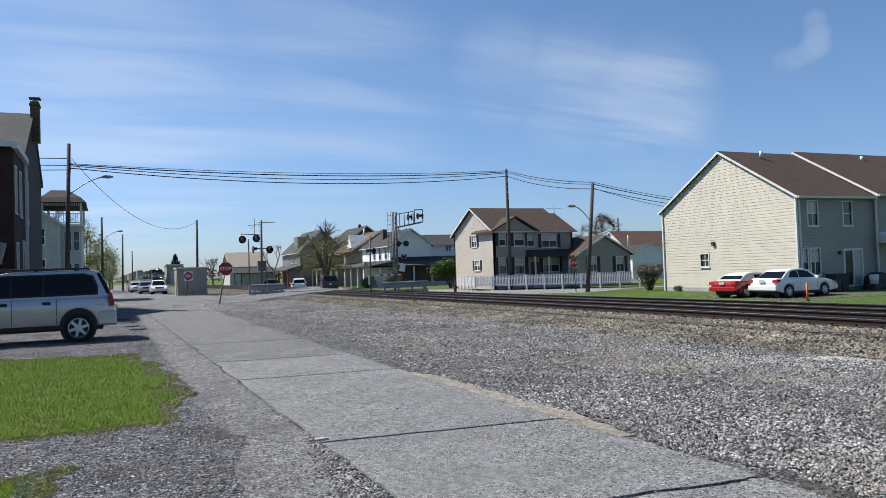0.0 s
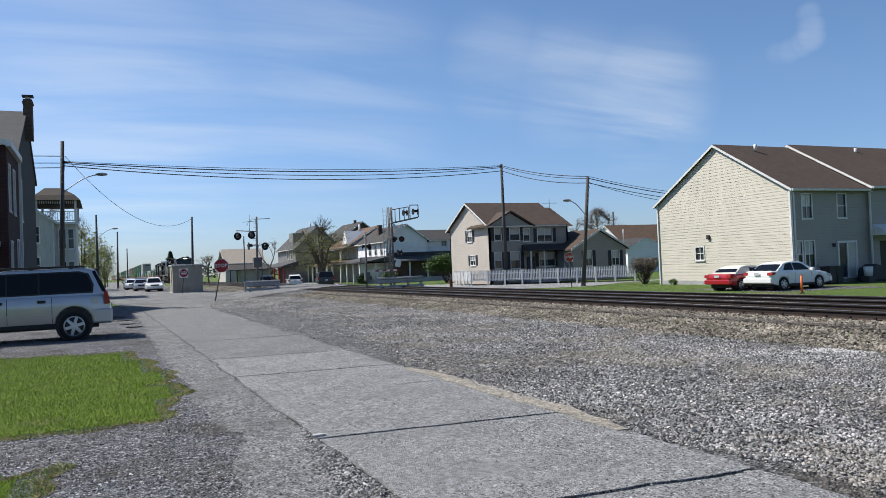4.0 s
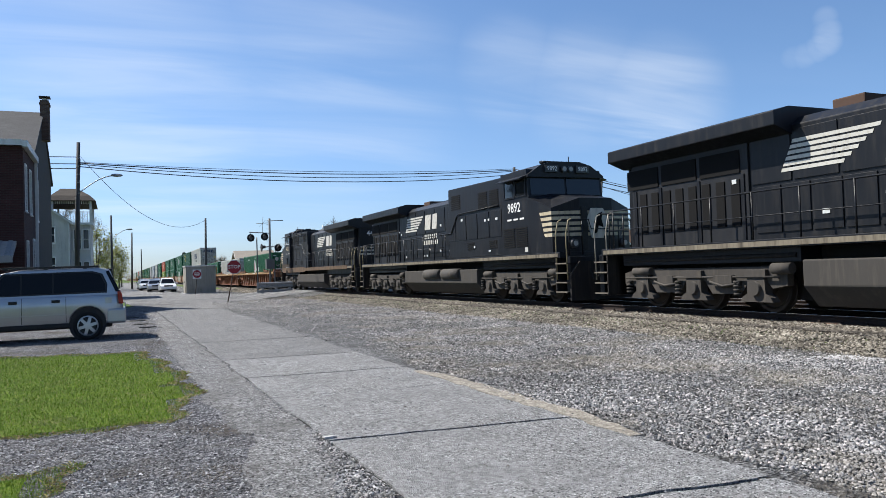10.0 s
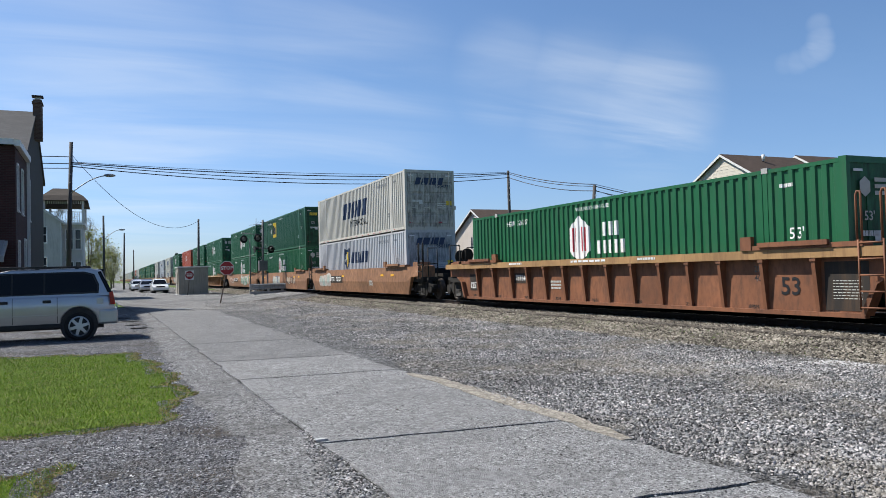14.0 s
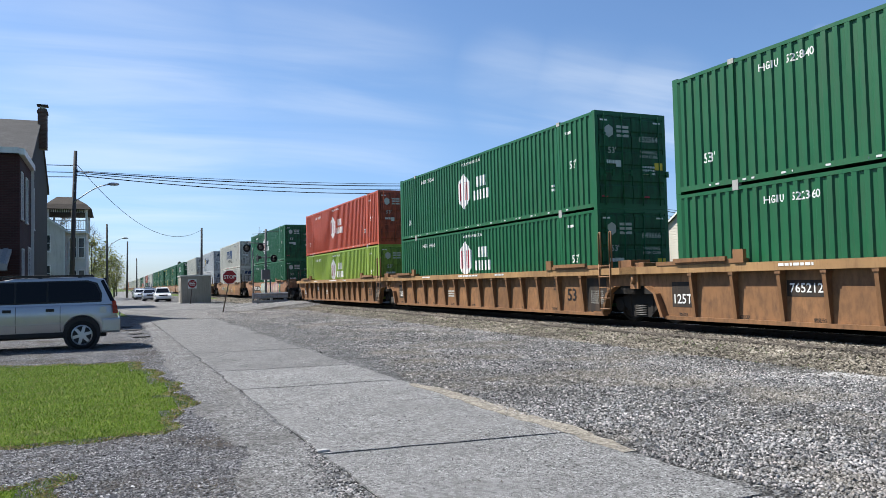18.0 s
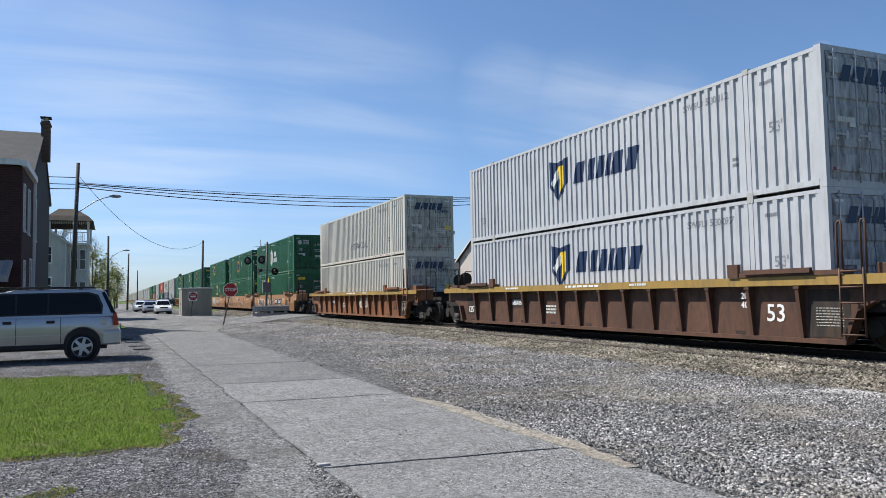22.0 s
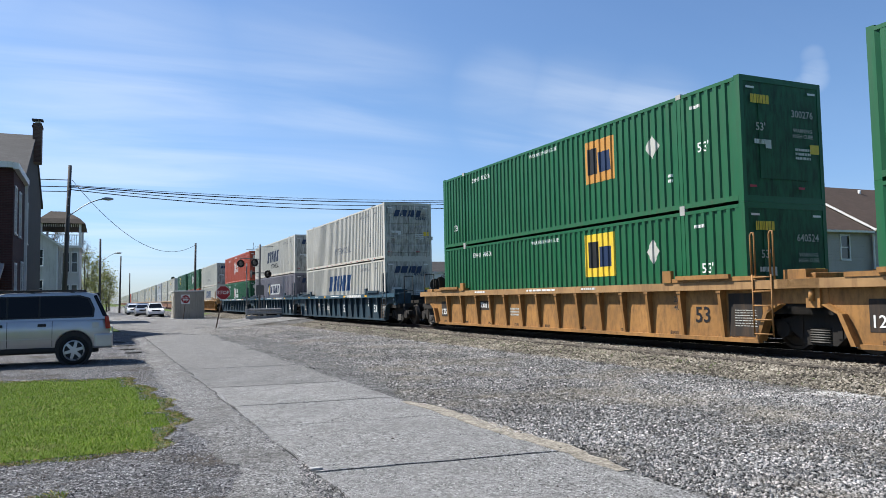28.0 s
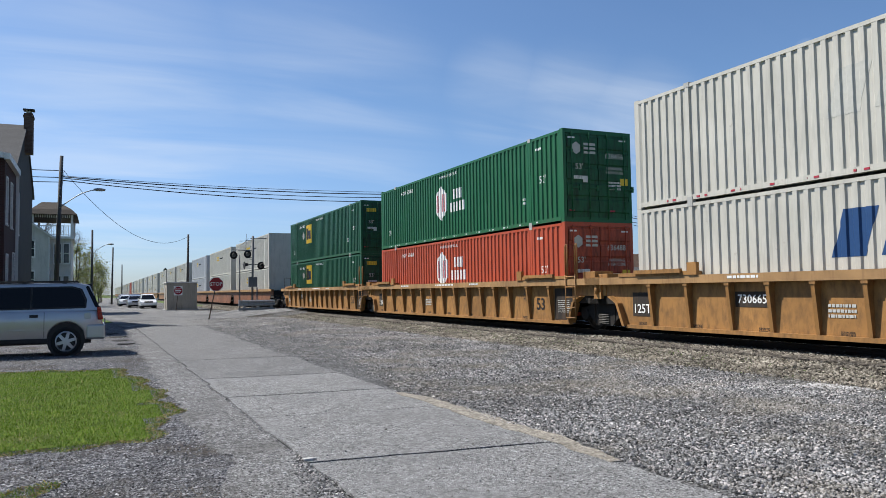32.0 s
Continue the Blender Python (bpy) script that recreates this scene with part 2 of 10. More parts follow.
ASPHALT_OLD = granular("worn asphalt", [(0.0, grey(0.05)), (0.2, (0.17, 0.169, 0.168)), (0.7, (0.325, 0.323, 0.318)), (1.0, grey(0.58))], 75, 0.92, 1.0, 0.02, clump=0.7, patch=(0.19, 0.186, 0.18), patch_scale=1.1)
GRAVEL = granular("grey gravel", [(0.0, (0.02, 0.02, 0.022)), (0.4, (0.15, 0.149, 0.146)), (0.8, (0.33, 0.327, 0.32)), (1.0, (0.50, 0.495, 0.49))], 42, 0.9, 1.0, 0.06, clump=1.1, patch=(0.15, 0.13, 0.105), patch_scale=0.45, patch_range=(0.5, 0.66))
GRAVEL_DARK = granular("dark fine gravel", [(0.0, (0.02, 0.021, 0.025)), (0.5, (0.15, 0.153, 0.165)), (0.9, (0.38, 0.38, 0.395)), (1.0, (0.64, 0.64, 0.65))], 62, 0.9, 1.0, 0.03, clump=0.9, patch=(0.105, 0.088, 0.068), patch_scale=0.7, patch_range=(0.5, 0.66))
BALLAST = granular("ballast bed", [(0.0, (0.03, 0.026, 0.022)), (0.5, (0.12, 0.105, 0.088)), (1.0, (0.28, 0.255, 0.22))], 22, 0.92, 1.0, 0.06, clump=0.9)
SOIL = granular("grassy soil", [(0.0, (0.055, 0.09, 0.018)), (0.5, (0.085, 0.14, 0.025)), (1.0, (0.13, 0.19, 0.04))], 30, 0.95, 0.7, 0.03, patch=(0.16, 0.13, 0.07), patch_scale=0.25, patch_range=(0.58, 0.74))
CONCRETE = granular("pale concrete", [(0.0, grey(0.34)), (0.5, grey(0.42)), (1.0, grey(0.5))], 60, 0.85, 0.2, 0.006)
SAND = granular("sandy soil", [(0.0, (0.16, 0.145, 0.12)), (0.5, (0.27, 0.245, 0.205)), (1.0, (0.40, 0.37, 0.32))], 45, 0.95, 0.5, 0.012)

# ---- mesh helpers ----
def add_box(bm, x0, y0, z0, x1, y1, z1, m=None):
    vs = [bm.verts.new(((m @ Vector((x, y, z))) if m else (x, y, z))) for z in (z0, z1) for y in (y0, y1) for x in (x0, x1)]
    for f in ((0, 2, 3, 1), (4, 5, 7, 6), (0, 1, 5, 4), (2, 6, 7, 3), (0, 4, 6, 2), (1, 3, 7, 5)):
        bm.faces.new([vs[i] for i in f])
    return vs


def box(x0, y0, z0, x1, y1, z1, bevel=0.0):
    bm = bmesh.new()
    add_box(bm, x0, y0, z0, x1, y1, z1)
    if bevel:
        bmesh.ops.bevel(bm, geom=bm.edges[:], offset=bevel, segments=2, affect="EDGES", profile=0.6)
    return bm


def add_tube(bm, a, b, r0, r1=None, seg=8, caps=True):
    """A round bar from a to b."""
    r1 = r0 if r1 is None else r1
    a, b = Vector(a), Vector(b)
    d = (b - a).normalized()
    u = d.orthogonal().normalized()
    w = d.cross(u)
    rings = []
    for p, r in ((a, r0), (b, r1)):
        rings.append([bm.verts.new(p + (u * math.cos(k * math.tau / seg) + w * math.sin(k * math.tau / seg)) * r) for k in range(seg)])
    for k in range(seg):
        f = bm.faces.new((rings[0][k], rings[0][(k + 1) % seg], rings[1][(k + 1) % seg], rings[1][k]))
        f.smooth = True
    if caps:
        bm.faces.new(rings[0][::-1])
        bm.faces.new(rings[1])


def add_path(bm, pts, r, seg=6):
    """One unbroken round bar through all the points."""
    pts = [Vector(p) for p in pts]
    u, rings = None, []
    for k, p in enumerate(pts):
        d = (pts[min(k + 1, len(pts) - 1)] - pts[max(k - 1, 0)]).normalized()
        u = d.orthogonal().normalized() if u is None else (u - d * u.dot(d)).normalized()
        w = d.cross(u)
        rings.append([bm.verts.new(p + (u * math.cos(j * math.tau / seg) + w * math.sin(j * math.tau / seg)) * r) for j in range(seg)])
    for a, b in zip(rings, rings[1:]):
        for j in range(seg):
            bm.faces.new((a[j], a[(j + 1) % seg], b[(j + 1) % seg], b[j])).smooth = True
    bm.faces.new(rings[0][::-1])
    bm.faces.new(rings[-1])


def tube(a, b, r0, r1=None, seg=8):
    bm = bmesh.new()
    add_tube(bm, a, b, r0, r1, seg)
    return bm


def add_prism(bm, pts, axis, lo, hi):
    """A flat outline pushed along an axis. pts are (y, z) for x, (x, z) for y, (x, y) for z."""
    def at(p, v):
        return {"x": (v, p[0], p[1]), "y": (p[0], v, p[1]), "z": (p[0], p[1], v)}[axis]
    a = [bm.verts.new(at(p, lo)) for p in pts]
    b = [bm.verts.new(at(p, hi)) for p in pts]
    n = len(pts)
    faces = [bm.faces.new(a), bm.faces.new(b[::-1])]
    for i in range(n):
        faces.append(bm.faces.new((a[i], b[i], b[(i + 1) % n], a[(i + 1) % n])))
    return faces


def prism(pts, axis, lo, hi, bevel=0.0):
    bm = bmesh.new()
    add_prism(bm, pts, axis, lo, hi)
    if bevel:
        bmesh.ops.bevel(bm, geom=bm.edges[:], offset=bevel, segments=2, affect="EDGES", profile=0.6)
    return bm


def mesh_of(name, bm, material):
    bmesh.ops.recalc_face_normals(bm, faces=bm.faces[:])
    me = bpy.data.meshes.new(name)
    bm.to_mesh(me)
    bm.free()
    me.materials.append(material)
    return me


def part(name, bm, material, parent=None, label="", at=None):
    """One mesh object, under a thing or a part if one is given."""
    me = bm if isinstance(bm, bpy.types.Mesh) else mesh_of(name, bm, material)
    ob = new(name, me)
    if parent:
        ob.parent = parent
    if at is not None:
        ob.matrix_basis = at if isinstance(at, Matrix) else Matrix.Translation(at)
    if label:
        ob["label"] = label
    return ob


def thing(name, label, category, group="", kind="", at=None):
    e = new(name)
    e.empty_display_size = 0.2
    if at is not None:
        e.matrix_basis = at
    return tagged(e, label, category, group, kind)


def structure(name, bm, material, label, category):
    ob = part(name, bm, material)
    return tagged(ob, label, category, kind="structure")


TEXTS = {}


def text_mesh(words, size, material, thick=0.0):
    """Flat lettering in the plane of x and y, centred, that reads from +z."""
    key = (words, round(size, 3), material.name)
    if key not in TEXTS:
        cu = bpy.data.curves.new("lettering", "FONT")
        cu.body = words
        cu.size = size
        cu.align_x = "CENTER"
        cu.align_y = "CENTER"
        cu.resolution_u = 2
        cu.extrude = thick
        cu.offset = size * 0.012
        ob = bpy.data.objects.new("lettering", cu)
        scene.collection.objects.link(ob)
        dg = bpy.context.evaluated_depsgraph_get()
        me = bpy.data.meshes.new_from_object(ob.evaluated_get(dg))
        bpy.data.objects.remove(ob)
        me.materials.clear()
        me.materials.append(material)
        TEXTS[key] = me
    return TEXTS[key]


def hexagon(cx, cy, r):
    return [(cx + r * 0.86 * math.sin(k * math.pi / 3), cy + r * math.cos(k * math.pi / 3)) for k in range(6)]


def flat(bm, pts, z=0.0):
    bm.faces.new([bm.verts.new((p[0], p[1], z)) for p in pts])


def bar(bm, x0, y0, x1, y1, slant=0.0, z=0.0):
    s = slant * (y1 - y0)
    flat(bm, [(x0, y0), (x1, y0), (x1 + s, y1), (x0 + s, y1)], z)

# ---- the ground ----
def wob(v, seed, amp=0.12, scale=0.9):
    """A steady wobble for edges."""
    return amp * (noise.noise((v * scale, seed * 7.3, 0.0)) + 0.5 * noise.noise((v * scale * 3.1, seed * 3.7, 4.0)))


def strip_poly(left, right, ys):
    """An outline from two edges given as functions of y."""
    return [(left(y), y) for y in ys] + [(right(y), y) for y in reversed(ys)]


def slab(pts, z0, z1):
    bm = bmesh.new()
    a = [bm.verts.new((x, y, z1)) for x, y in pts]
    b = [bm.verts.new((x, y, z0)) for x, y in pts]
    bm.faces.new(a)
    n = len(pts)
    for i in range(n):
        bm.faces.new((a[i], b[i], b[(i + 1) % n], a[(i + 1) % n]))
    bmesh.ops.triangulate(bm, faces=[f for f in bm.faces if len(f.verts) > 4])
    return bm


def span(a, b, step):
    n = max(2, int(abs(b - a) / step) + 1)
    return [a + (b - a) * k / (n - 1) for k in range(n)]


FAR_Z = -0.40
# one sheet of ground, level on the street side, lower beyond the track, out to the horizon
bm = bmesh.new()
xs = [-2500, -600, -150, -40, -12, 0, 6, 10.55, 11.4, 12.3, 12.95, 15.6, 16.9, 19.7, 20.4, 22.2, 30, 60, 150, 600, 2500]
zs = {10.55: 0.0, 11.4: 0.04, 12.3: 0.13, 12.95: 0.175, 15.6: 0.165, 16.9: 0.10, 19.7: 0.10, 20.4: -0.05, 22.2: FAR_Z}
ys = [-400, -60, -10, 0, 10, 20, 30, 45, 60, 80, 110, 160, 300, 700, 3500]
grid = [[bm.verts.new((x, y, zs.get(x, -0.012 if x < 10.5 else FAR_Z))) for x in xs] for y in ys]
for j in range(len(ys) - 1):
    for i in range(len(xs) - 1):
        bm.faces.new((grid[j][i], grid[j][i + 1], grid[j + 1][i + 1], grid[j + 1][i]))
structure("ground", bm, SOIL, "flat ground of grass and soil on both sides of the railway", "ground")

# gravel yard between the street and the track
yy = span(-25, 58, 0.6)
structure("gravel_yard", slab(strip_poly(lambda y: 4.2 + wob(y, 1, 0.1), lambda y: 10.9 + wob(y, 2, 0.2), yy), -0.05, 0.004), GRAVEL, "grey crushed-stone yard beside the street", "gravel")
structure("gravel_drive", slab([(-9, 4.4), (-1.4, 5.2), (-1.0, 3.2), (-0.9, -12), (1.8, -12), (1.8, 30), (1.3, 46), (-0.4, 47), (-0.9, 36), (-9, 33)], -0.05, -0.002), GRAVEL_DARK, "dark fine gravel drive beside the street", "gravel")
structure("ballast", slab(strip_poly(lambda y: 12.2 + wob(y, 3, 0.1), lambda y: 15.95 + wob(y, 4, 0.1), span(-40, 1400, 12)), 0.0, 0.182), BALLAST, "brown-grey stone ballast under the track", "ballast")

# the street: asphalt slabs with open joints, and the worn strip along them
road_edge_l = lambda y: 1.80 + wob(y, 5, 0.05, 1.6) + wob(y, 25, 0.02, 8.0) - max(0, y - 12) * 0.003
road_edge_r = lambda y: 4.30 + wob(y, 6, 0.10, 0.8) + max(0, y - 14) * 0.016
joints = [-12.0, -4.0, 1.2, 4.35, 6.95, 9.75, 11.85, 14.6, 18.9, 25.6, 32.0, 39.0]
road = structure("road", slab(strip_poly(lambda y: road_edge_l(y) - 0.10, lambda y: road_edge_r(y) - 0.05, span(-25, 46, 1.0)), -0.06, -0.006),
                 granular("dark joint filler", [(0.0, grey(0.02)), (1.0, grey(0.06))], 60, 0.95, 0.5, 0.01), "dark bed in the joints of the street", "road")


def joint(y0, x, seed):
    return y0 - 0.115 * (x - 1.8) + wob(x, seed, 0.05, 2.2)


for k, (y0, y1) in enumerate(zip(joints, joints[1:])):
    near = 0.03 if k in (3, 4, 6, 7, 8) else 0.010
    xs_ = span(1.8, 4.3, 0.12)
    lo_ = [(min(max(x, road_edge_l(y0)), road_edge_r(y0)), joint(y0, x, 20 + k) + near) for x in xs_]
    hi_ = [(min(max(x, road_edge_l(y1)), road_edge_r(y1)), joint(y1, x, 21 + k) - (0.03 if k + 1 in (3, 4, 6, 7, 8) else 0.010)) for x in xs_]
    right = [(road_edge_r(y), y) for y in span(lo_[-1][1], hi_[-1][1], 0.3)][1:-1]
    left = [(road_edge_l(y), y) for y in span(hi_[0][1], lo_[0][1], 0.3)][1:-1]
    part("slab", slab(lo_ + right + hi_[::-1] + left, -0.05, 0.012), ASPHALT if y0 < 14 else ASPHALT_MID, road, "grey asphalt with fine grain")
worn_r = lambda y: road_edge_l(y) - 0.04 - 0.03 * abs(noise.noise((y * 2.3, 1, 9))) - max(0, 7.4 - y) * 0.13
worn_l = lambda y: min(1.02 + wob(y, 8, 0.16, 1.1) + wob(y, 18, 0.04, 6.0) + max(0, y - 13) * 0.012 + max(0, min(10.5 - y, 3.0)) * 0.03 - max(0, 7.5 - y) * 0.13, worn_r(y) - 0.10)
part("worn_strip", slab(strip_poly(worn_l, worn_r, span(3.6, 39.0, 0.12)), -0.05, 0.006), ASPHALT_OLD, road, "worn crumbling asphalt strip")
structure("sandy_edge", slab(strip_poly(lambda y: road_edge_r(y) - 0.06 + wob(y, 33, 0.04, 3), lambda y: road_edge_r(y) + 0.20 * math.sin(math.pi * (y - 5.6) / 5.4) ** 0.5 + 0.02 + wob(y, 34, 0.07, 4), span(5.62, 10.98, 0.12)), -0.03, 0.019), SAND, "pale sandy strip along the asphalt edge", "soil")
structure("gritty_margin", slab(strip_poly(lambda y: road_edge_r(y) - 0.04, lambda y: road_edge_r(y) + 0.05 + 1.75 * min(1.0, max(0.0, (y - 11.2) / 9.0)) + wob(y, 41, 0.22, 0.7) * min(1.0, max(0.0, (y - 11.2) / 4.0)) + wob(y, 42, 0.05, 4.0), span(11.2, 38.6, 0.2)), -0.03, 0.011),
          granular("dark gritty margin", [(0.0, (0.02, 0.02, 0.022)), (0.35, (0.135, 0.136, 0.138)), (0.75, (0.25, 0.251, 0.253)), (1.0, (0.46, 0.46, 0.46))], 50, 0.92, 1.0, 0.03, clump=0.8, patch=(0.11, 0.11, 0.11), patch_scale=0.6), "dark crumbled asphalt and grit beside the street", "gravel")
structure("pale_patch", slab([(9.9, 8.6), (10.5, 8.5), (10.9, 7.9), (10.6, 7.5), (10.1, 7.9)], -0.03, 0.012), granular("pale grit", [(0, grey(0.4)), (1, grey(0.6))], 50), "pale grit patch on the gravel", "gravel")

# the crossing and the streets that meet there
structure("crossing_road", slab([(1.2, 39.05), (5.0, 39.05), (6.3, 43.5), (8.5, 47.5), (11.4, 49.8), (12.6, 50.2), (12.6, 63), (9.5, 63.5), (8.9, 70), (5.6, 84), (5.4, 400), (0.6, 400), (0.3, 60)], -0.05, 0.010), ASPHALT_DARK, "asphalt street widening towards the crossing", "road")
structure("worn_apron", slab([(4.95, 36.5), (6.2, 35.6), (8.2, 38.0), (10.2, 41.0), (11.9, 45.5), (12.3, 49.4), (11.4, 49.6), (8.6, 47.3), (6.4, 43.3), (5.1, 39.0)], -0.05, 0.014), ASPHALT_DARK, "dark worn asphalt apron beside the crossing", "road")
bm = bmesh.new()
prof = [(8.6, 0.02), (10.5, 0.20), (12.4, 0.33), (16.2, 0.33), (17.2, 0.26), (19.6, 0.25), (21.6, -0.05), (24, FAR_Z + 0.02)]
for (xa, za), (xb, zb) in zip(prof, prof[1:]):
    sh_a, sh_b = max(0, xa - 12) * 1.6, max(0, xb - 12) * 1.6
    vs = [bm.verts.new(p) for p in ((xa, 50.0 + sh_a, za), (xb, 50.0 + sh_b, zb), (xb, 63 + sh_b * 1.4, zb), (xa, 63 + sh_a * 1.4, za))]
    bm.faces.new(vs)
bmesh.ops.remove_doubles(bm, verts=bm.verts[:], dist=0.001)
structure("crossing_panel", bm, ASPHALT_DARK, "asphalt ramp over the level crossing", "road")
bm = bmesh.new()
shoulder = [(8.0, -0.01, 0.0), (8.6, 0.018, 0.0), (10.5, 0.195, 0.0), (12.4, 0.325, 0.13), (12.95, 0.325, 0.175)]
top_ = [bm.verts.new((x, 50.02, z)) for x, z, g in shoulder]
foot = [bm.verts.new((x - 0.3, 48.4 + 0.3 * math.sin(x * 3), g - 0.03)) for x, z, g in shoulder]
for k in range(4):
    bm.faces.new((top_[k], top_[k + 1], foot[k + 1], foot[k]))
structure("crossing_shoulder", bm, GRAVEL, "stony shoulder of the crossing ramp", "gravel")
structure("gravel_verge", slab([(9.2, 64.0), (12.3, 63.2), (12.3, 430), (5.5, 430), (5.7, 84.2), (9.0, 70.2)], -0.05, 0.006), GRAVEL, "stony verge between the street and the track", "gravel")
structure("far_street", slab([(20, 62), (22, 56.5), (26.1, 51.8), (30.5, 46.8), (33, 46), (38.1, 49.0), (42, 49.6), (60, 49.8), (60, 53.5), (43, 51.6), (41.2, 50.4), (31.6, 61.6), (33.2, 69.4), (28, 78), (34, 150), (24, 150), (19, 84), (16, 68)], -0.5, FAR_Z + 0.012), ASPHALT, "asphalt street beyond the railway", "road")
structure("parking_pad", slab([(30.0, 26.6), (36.0, 24.5), (36.1, 31.0), (31.0, 33.6)], -0.5, FAR_Z + 0.010), GRAVEL, "gravel parking pad beside the house", "drive")

# rails and ties
RUSTY = paint("rusty rail side", (0.024, 0.016, 0.013), 0.85, 0.0, dirt=(0.055, 0.032, 0.02), amount=0.6)
RUST_DUST = paint("brown rail dust", (0.13, 0.078, 0.055), 0.9, 0.0, dirt=(0.075, 0.045, 0.032), amount=0.6)
SHINE = plain("polished rail head", (0.45, 0.44, 0.43), 0.25, 0.9)
TIE = granular("weathered tie wood", [(0.0, (0.05, 0.036, 0.027)), (1.0, (0.11, 0.085, 0.065))], 25, 0.9, 0.5, 0.01)
DUSTY_BED = granular("rust-dusted ballast", [(0.0, (0.05, 0.034, 0.025)), (0.5, (0.11, 0.08, 0.06)), (1.0, (0.20, 0.155, 0.12))], 26, 0.95, 0.9, 0.04)
structure("track_bed", slab([(13.0, -60), (15.5, -60), (15.5, 1400), (13.0, 1400)], 0.05, 0.192), DUSTY_BED, "rust-dusted stone between the ties", "ballast")
structure("track_bed", slab([(15.97, -60), (19.75, -60), (19.75, 1400), (15.97, 1400)], -0.1, 0.112), DUSTY_BED, "rust-dusted stone under the far track", "ballast")
TRACKS = ((14.265, 0.0), (18.225, -0.08))
RAIL_SHAPE = [(-0.07, 0.195), (0.07, 0.195), (0.07, 0.207), (0.012, 0.23), (0.010, 0.312), (0.037, 0.325), (0.037, 0.352), (-0.037, 0.352), (-0.037, 0.325), (-0.010, 0.312), (-0.012, 0.23), (-0.07, 0.207)]
for mid_x, drop in TRACKS:
    for cx in (mid_x - 0.75, mid_x + 0.75):
        r = structure("rail", prism(RAIL_SHAPE, "y", -60, 1400), RUSTY, "rusty steel rail on wooden ties", "rail")
        r.location.x, r.location.z = cx, drop
        part("rail_head", box(-0.033, -60, 0.352, 0.033, 1400, 0.36, 0.003), SHINE, r)
        part("rail_foot", prism([(-0.11, 0.190), (0.11, 0.190), (0.075, 0.204), (-0.075, 0.204)], "y", -60, 1400), RUST_DUST, r, "brown rust dust on the rail foot")
tie_bm = mesh_of("tie", box(-1.28, -0.11, 0.06, 1.28, 0.11, 0.205, 0.012), TIE)
for mid_x, drop in TRACKS:
    track = tagged(new("track"), "row of weathered wooden railway ties in ballast", "railway ties", kind="structure")
    count = 130 if drop == 0 else 90
    for k in range(count):
        t = new("tie", tie_bm)
        t.parent = track
        t.matrix_basis = pose(mid_x + random.uniform(-0.05, 0.05), 2.0 + k * 0.54, drop, 0, 0, random.uniform(-1, 1))
    bm = bmesh.new()
    for k in range(count, 650):
        y = 2.0 + k * 0.54
        add_box(bm, mid_x - 1.28, y - 0.11, 0.16 + drop, mid_x + 1.28, y + 0.11, 0.204 + drop)
    far_ties = part("far_ties", bm, TIE, track)
    far_ties["kind"] = "stuff"
    bm = bmesh.new()
    for k in range(150):
        y = 2.0 + k * 0.54
        for cx in (mid_x - 0.75, mid_x + 0.75):
            for dx in (-0.15, 0.15):
                add_box(bm, cx + dx - 0.06, y - 0.09, 0.204 + drop, cx + dx + 0.06, y + 0.09, 0.216 + drop)
                add_box(bm, cx + dx * 0.72 - 0.02, y + 0.02, 0.21 + drop, cx + dx * 0.72 + 0.02, y + 0.07, 0.262 + drop)
    plates = part("tie_plates", bm, RUSTY, track)
    plates["kind"] = "stuff"


# loose stones and grass, far too many to count
def scatter_mesh(name, base_v, base_f, pos, scale, material, seed, flat_turn=False):
    """Many copies of a small shape in one mesh, each turned and stretched its own way."""
    rng = np.random.default_rng(seed)
    n = len(pos)
    bv = np.array(base_v, float)
    ang = rng.uniform(0, math.tau, n)
    c, s = np.cos(ang), np.sin(ang)
    st = scale[:, None] * rng.uniform(0.65, 1.35, (n, 3))
    v = bv[None] * st[:, None, :]
    if not flat_turn:
        v = v + rng.normal(0, 0.2, (n, len(bv), 3)) * scale[:, None, None]
        tilt = rng.normal(0, 0.5, n)
        ct, sn = np.cos(tilt)[:, None], np.sin(tilt)[:, None]
        v = np.stack([v[..., 0], v[..., 1] * ct - v[..., 2] * sn, v[..., 1] * sn + v[..., 2] * ct], -1)
    x = v[..., 0] * c[:, None] - v[..., 1] * s[:, None]
    y = v[..., 0] * s[:, None] + v[..., 1] * c[:, None]
    v = np.stack([x, y, v[..., 2]], -1) + pos[:, None, :]
    f = (np.array(base_f)[None] + (np.arange(n) * len(bv))[:, None, None]).reshape(-1, 3)
    me = bpy.data.meshes.new(name)
    me.vertices.add(n * len(bv))
    me.vertices.foreach_set("co", v.reshape(-1))
    me.loops.add(len(f) * 3)
    me.loops.foreach_set("vertex_index", f.reshape(-1).astype(np.int32))
    me.polygons.add(len(f))
    me.polygons.foreach_set("loop_start", np.arange(0, len(f) * 3, 3, dtype=np.int32))
    me.polygons.foreach_set("loop_total", np.full(len(f), 3, np.int32))
    me.update(calc_edges=True)
    me.validate()
    me.materials.append(material)
    return me


STONE_V = [(1, 0.1, 0.1), (-1, -0.2, 0), (0.2, 0.9, 0), (-0.1, -0.9, 0.1), (0.35, 0.15, 0.78), (-0.2, 0.0, -0.5), (-0.45, -0.1, 0.70)]
STONE_F = [(0, 2, 4), (2, 6, 4), (2, 1, 6), (1, 3, 6), (3, 4, 6), (3, 0, 4)]  # the hidden underside is left open


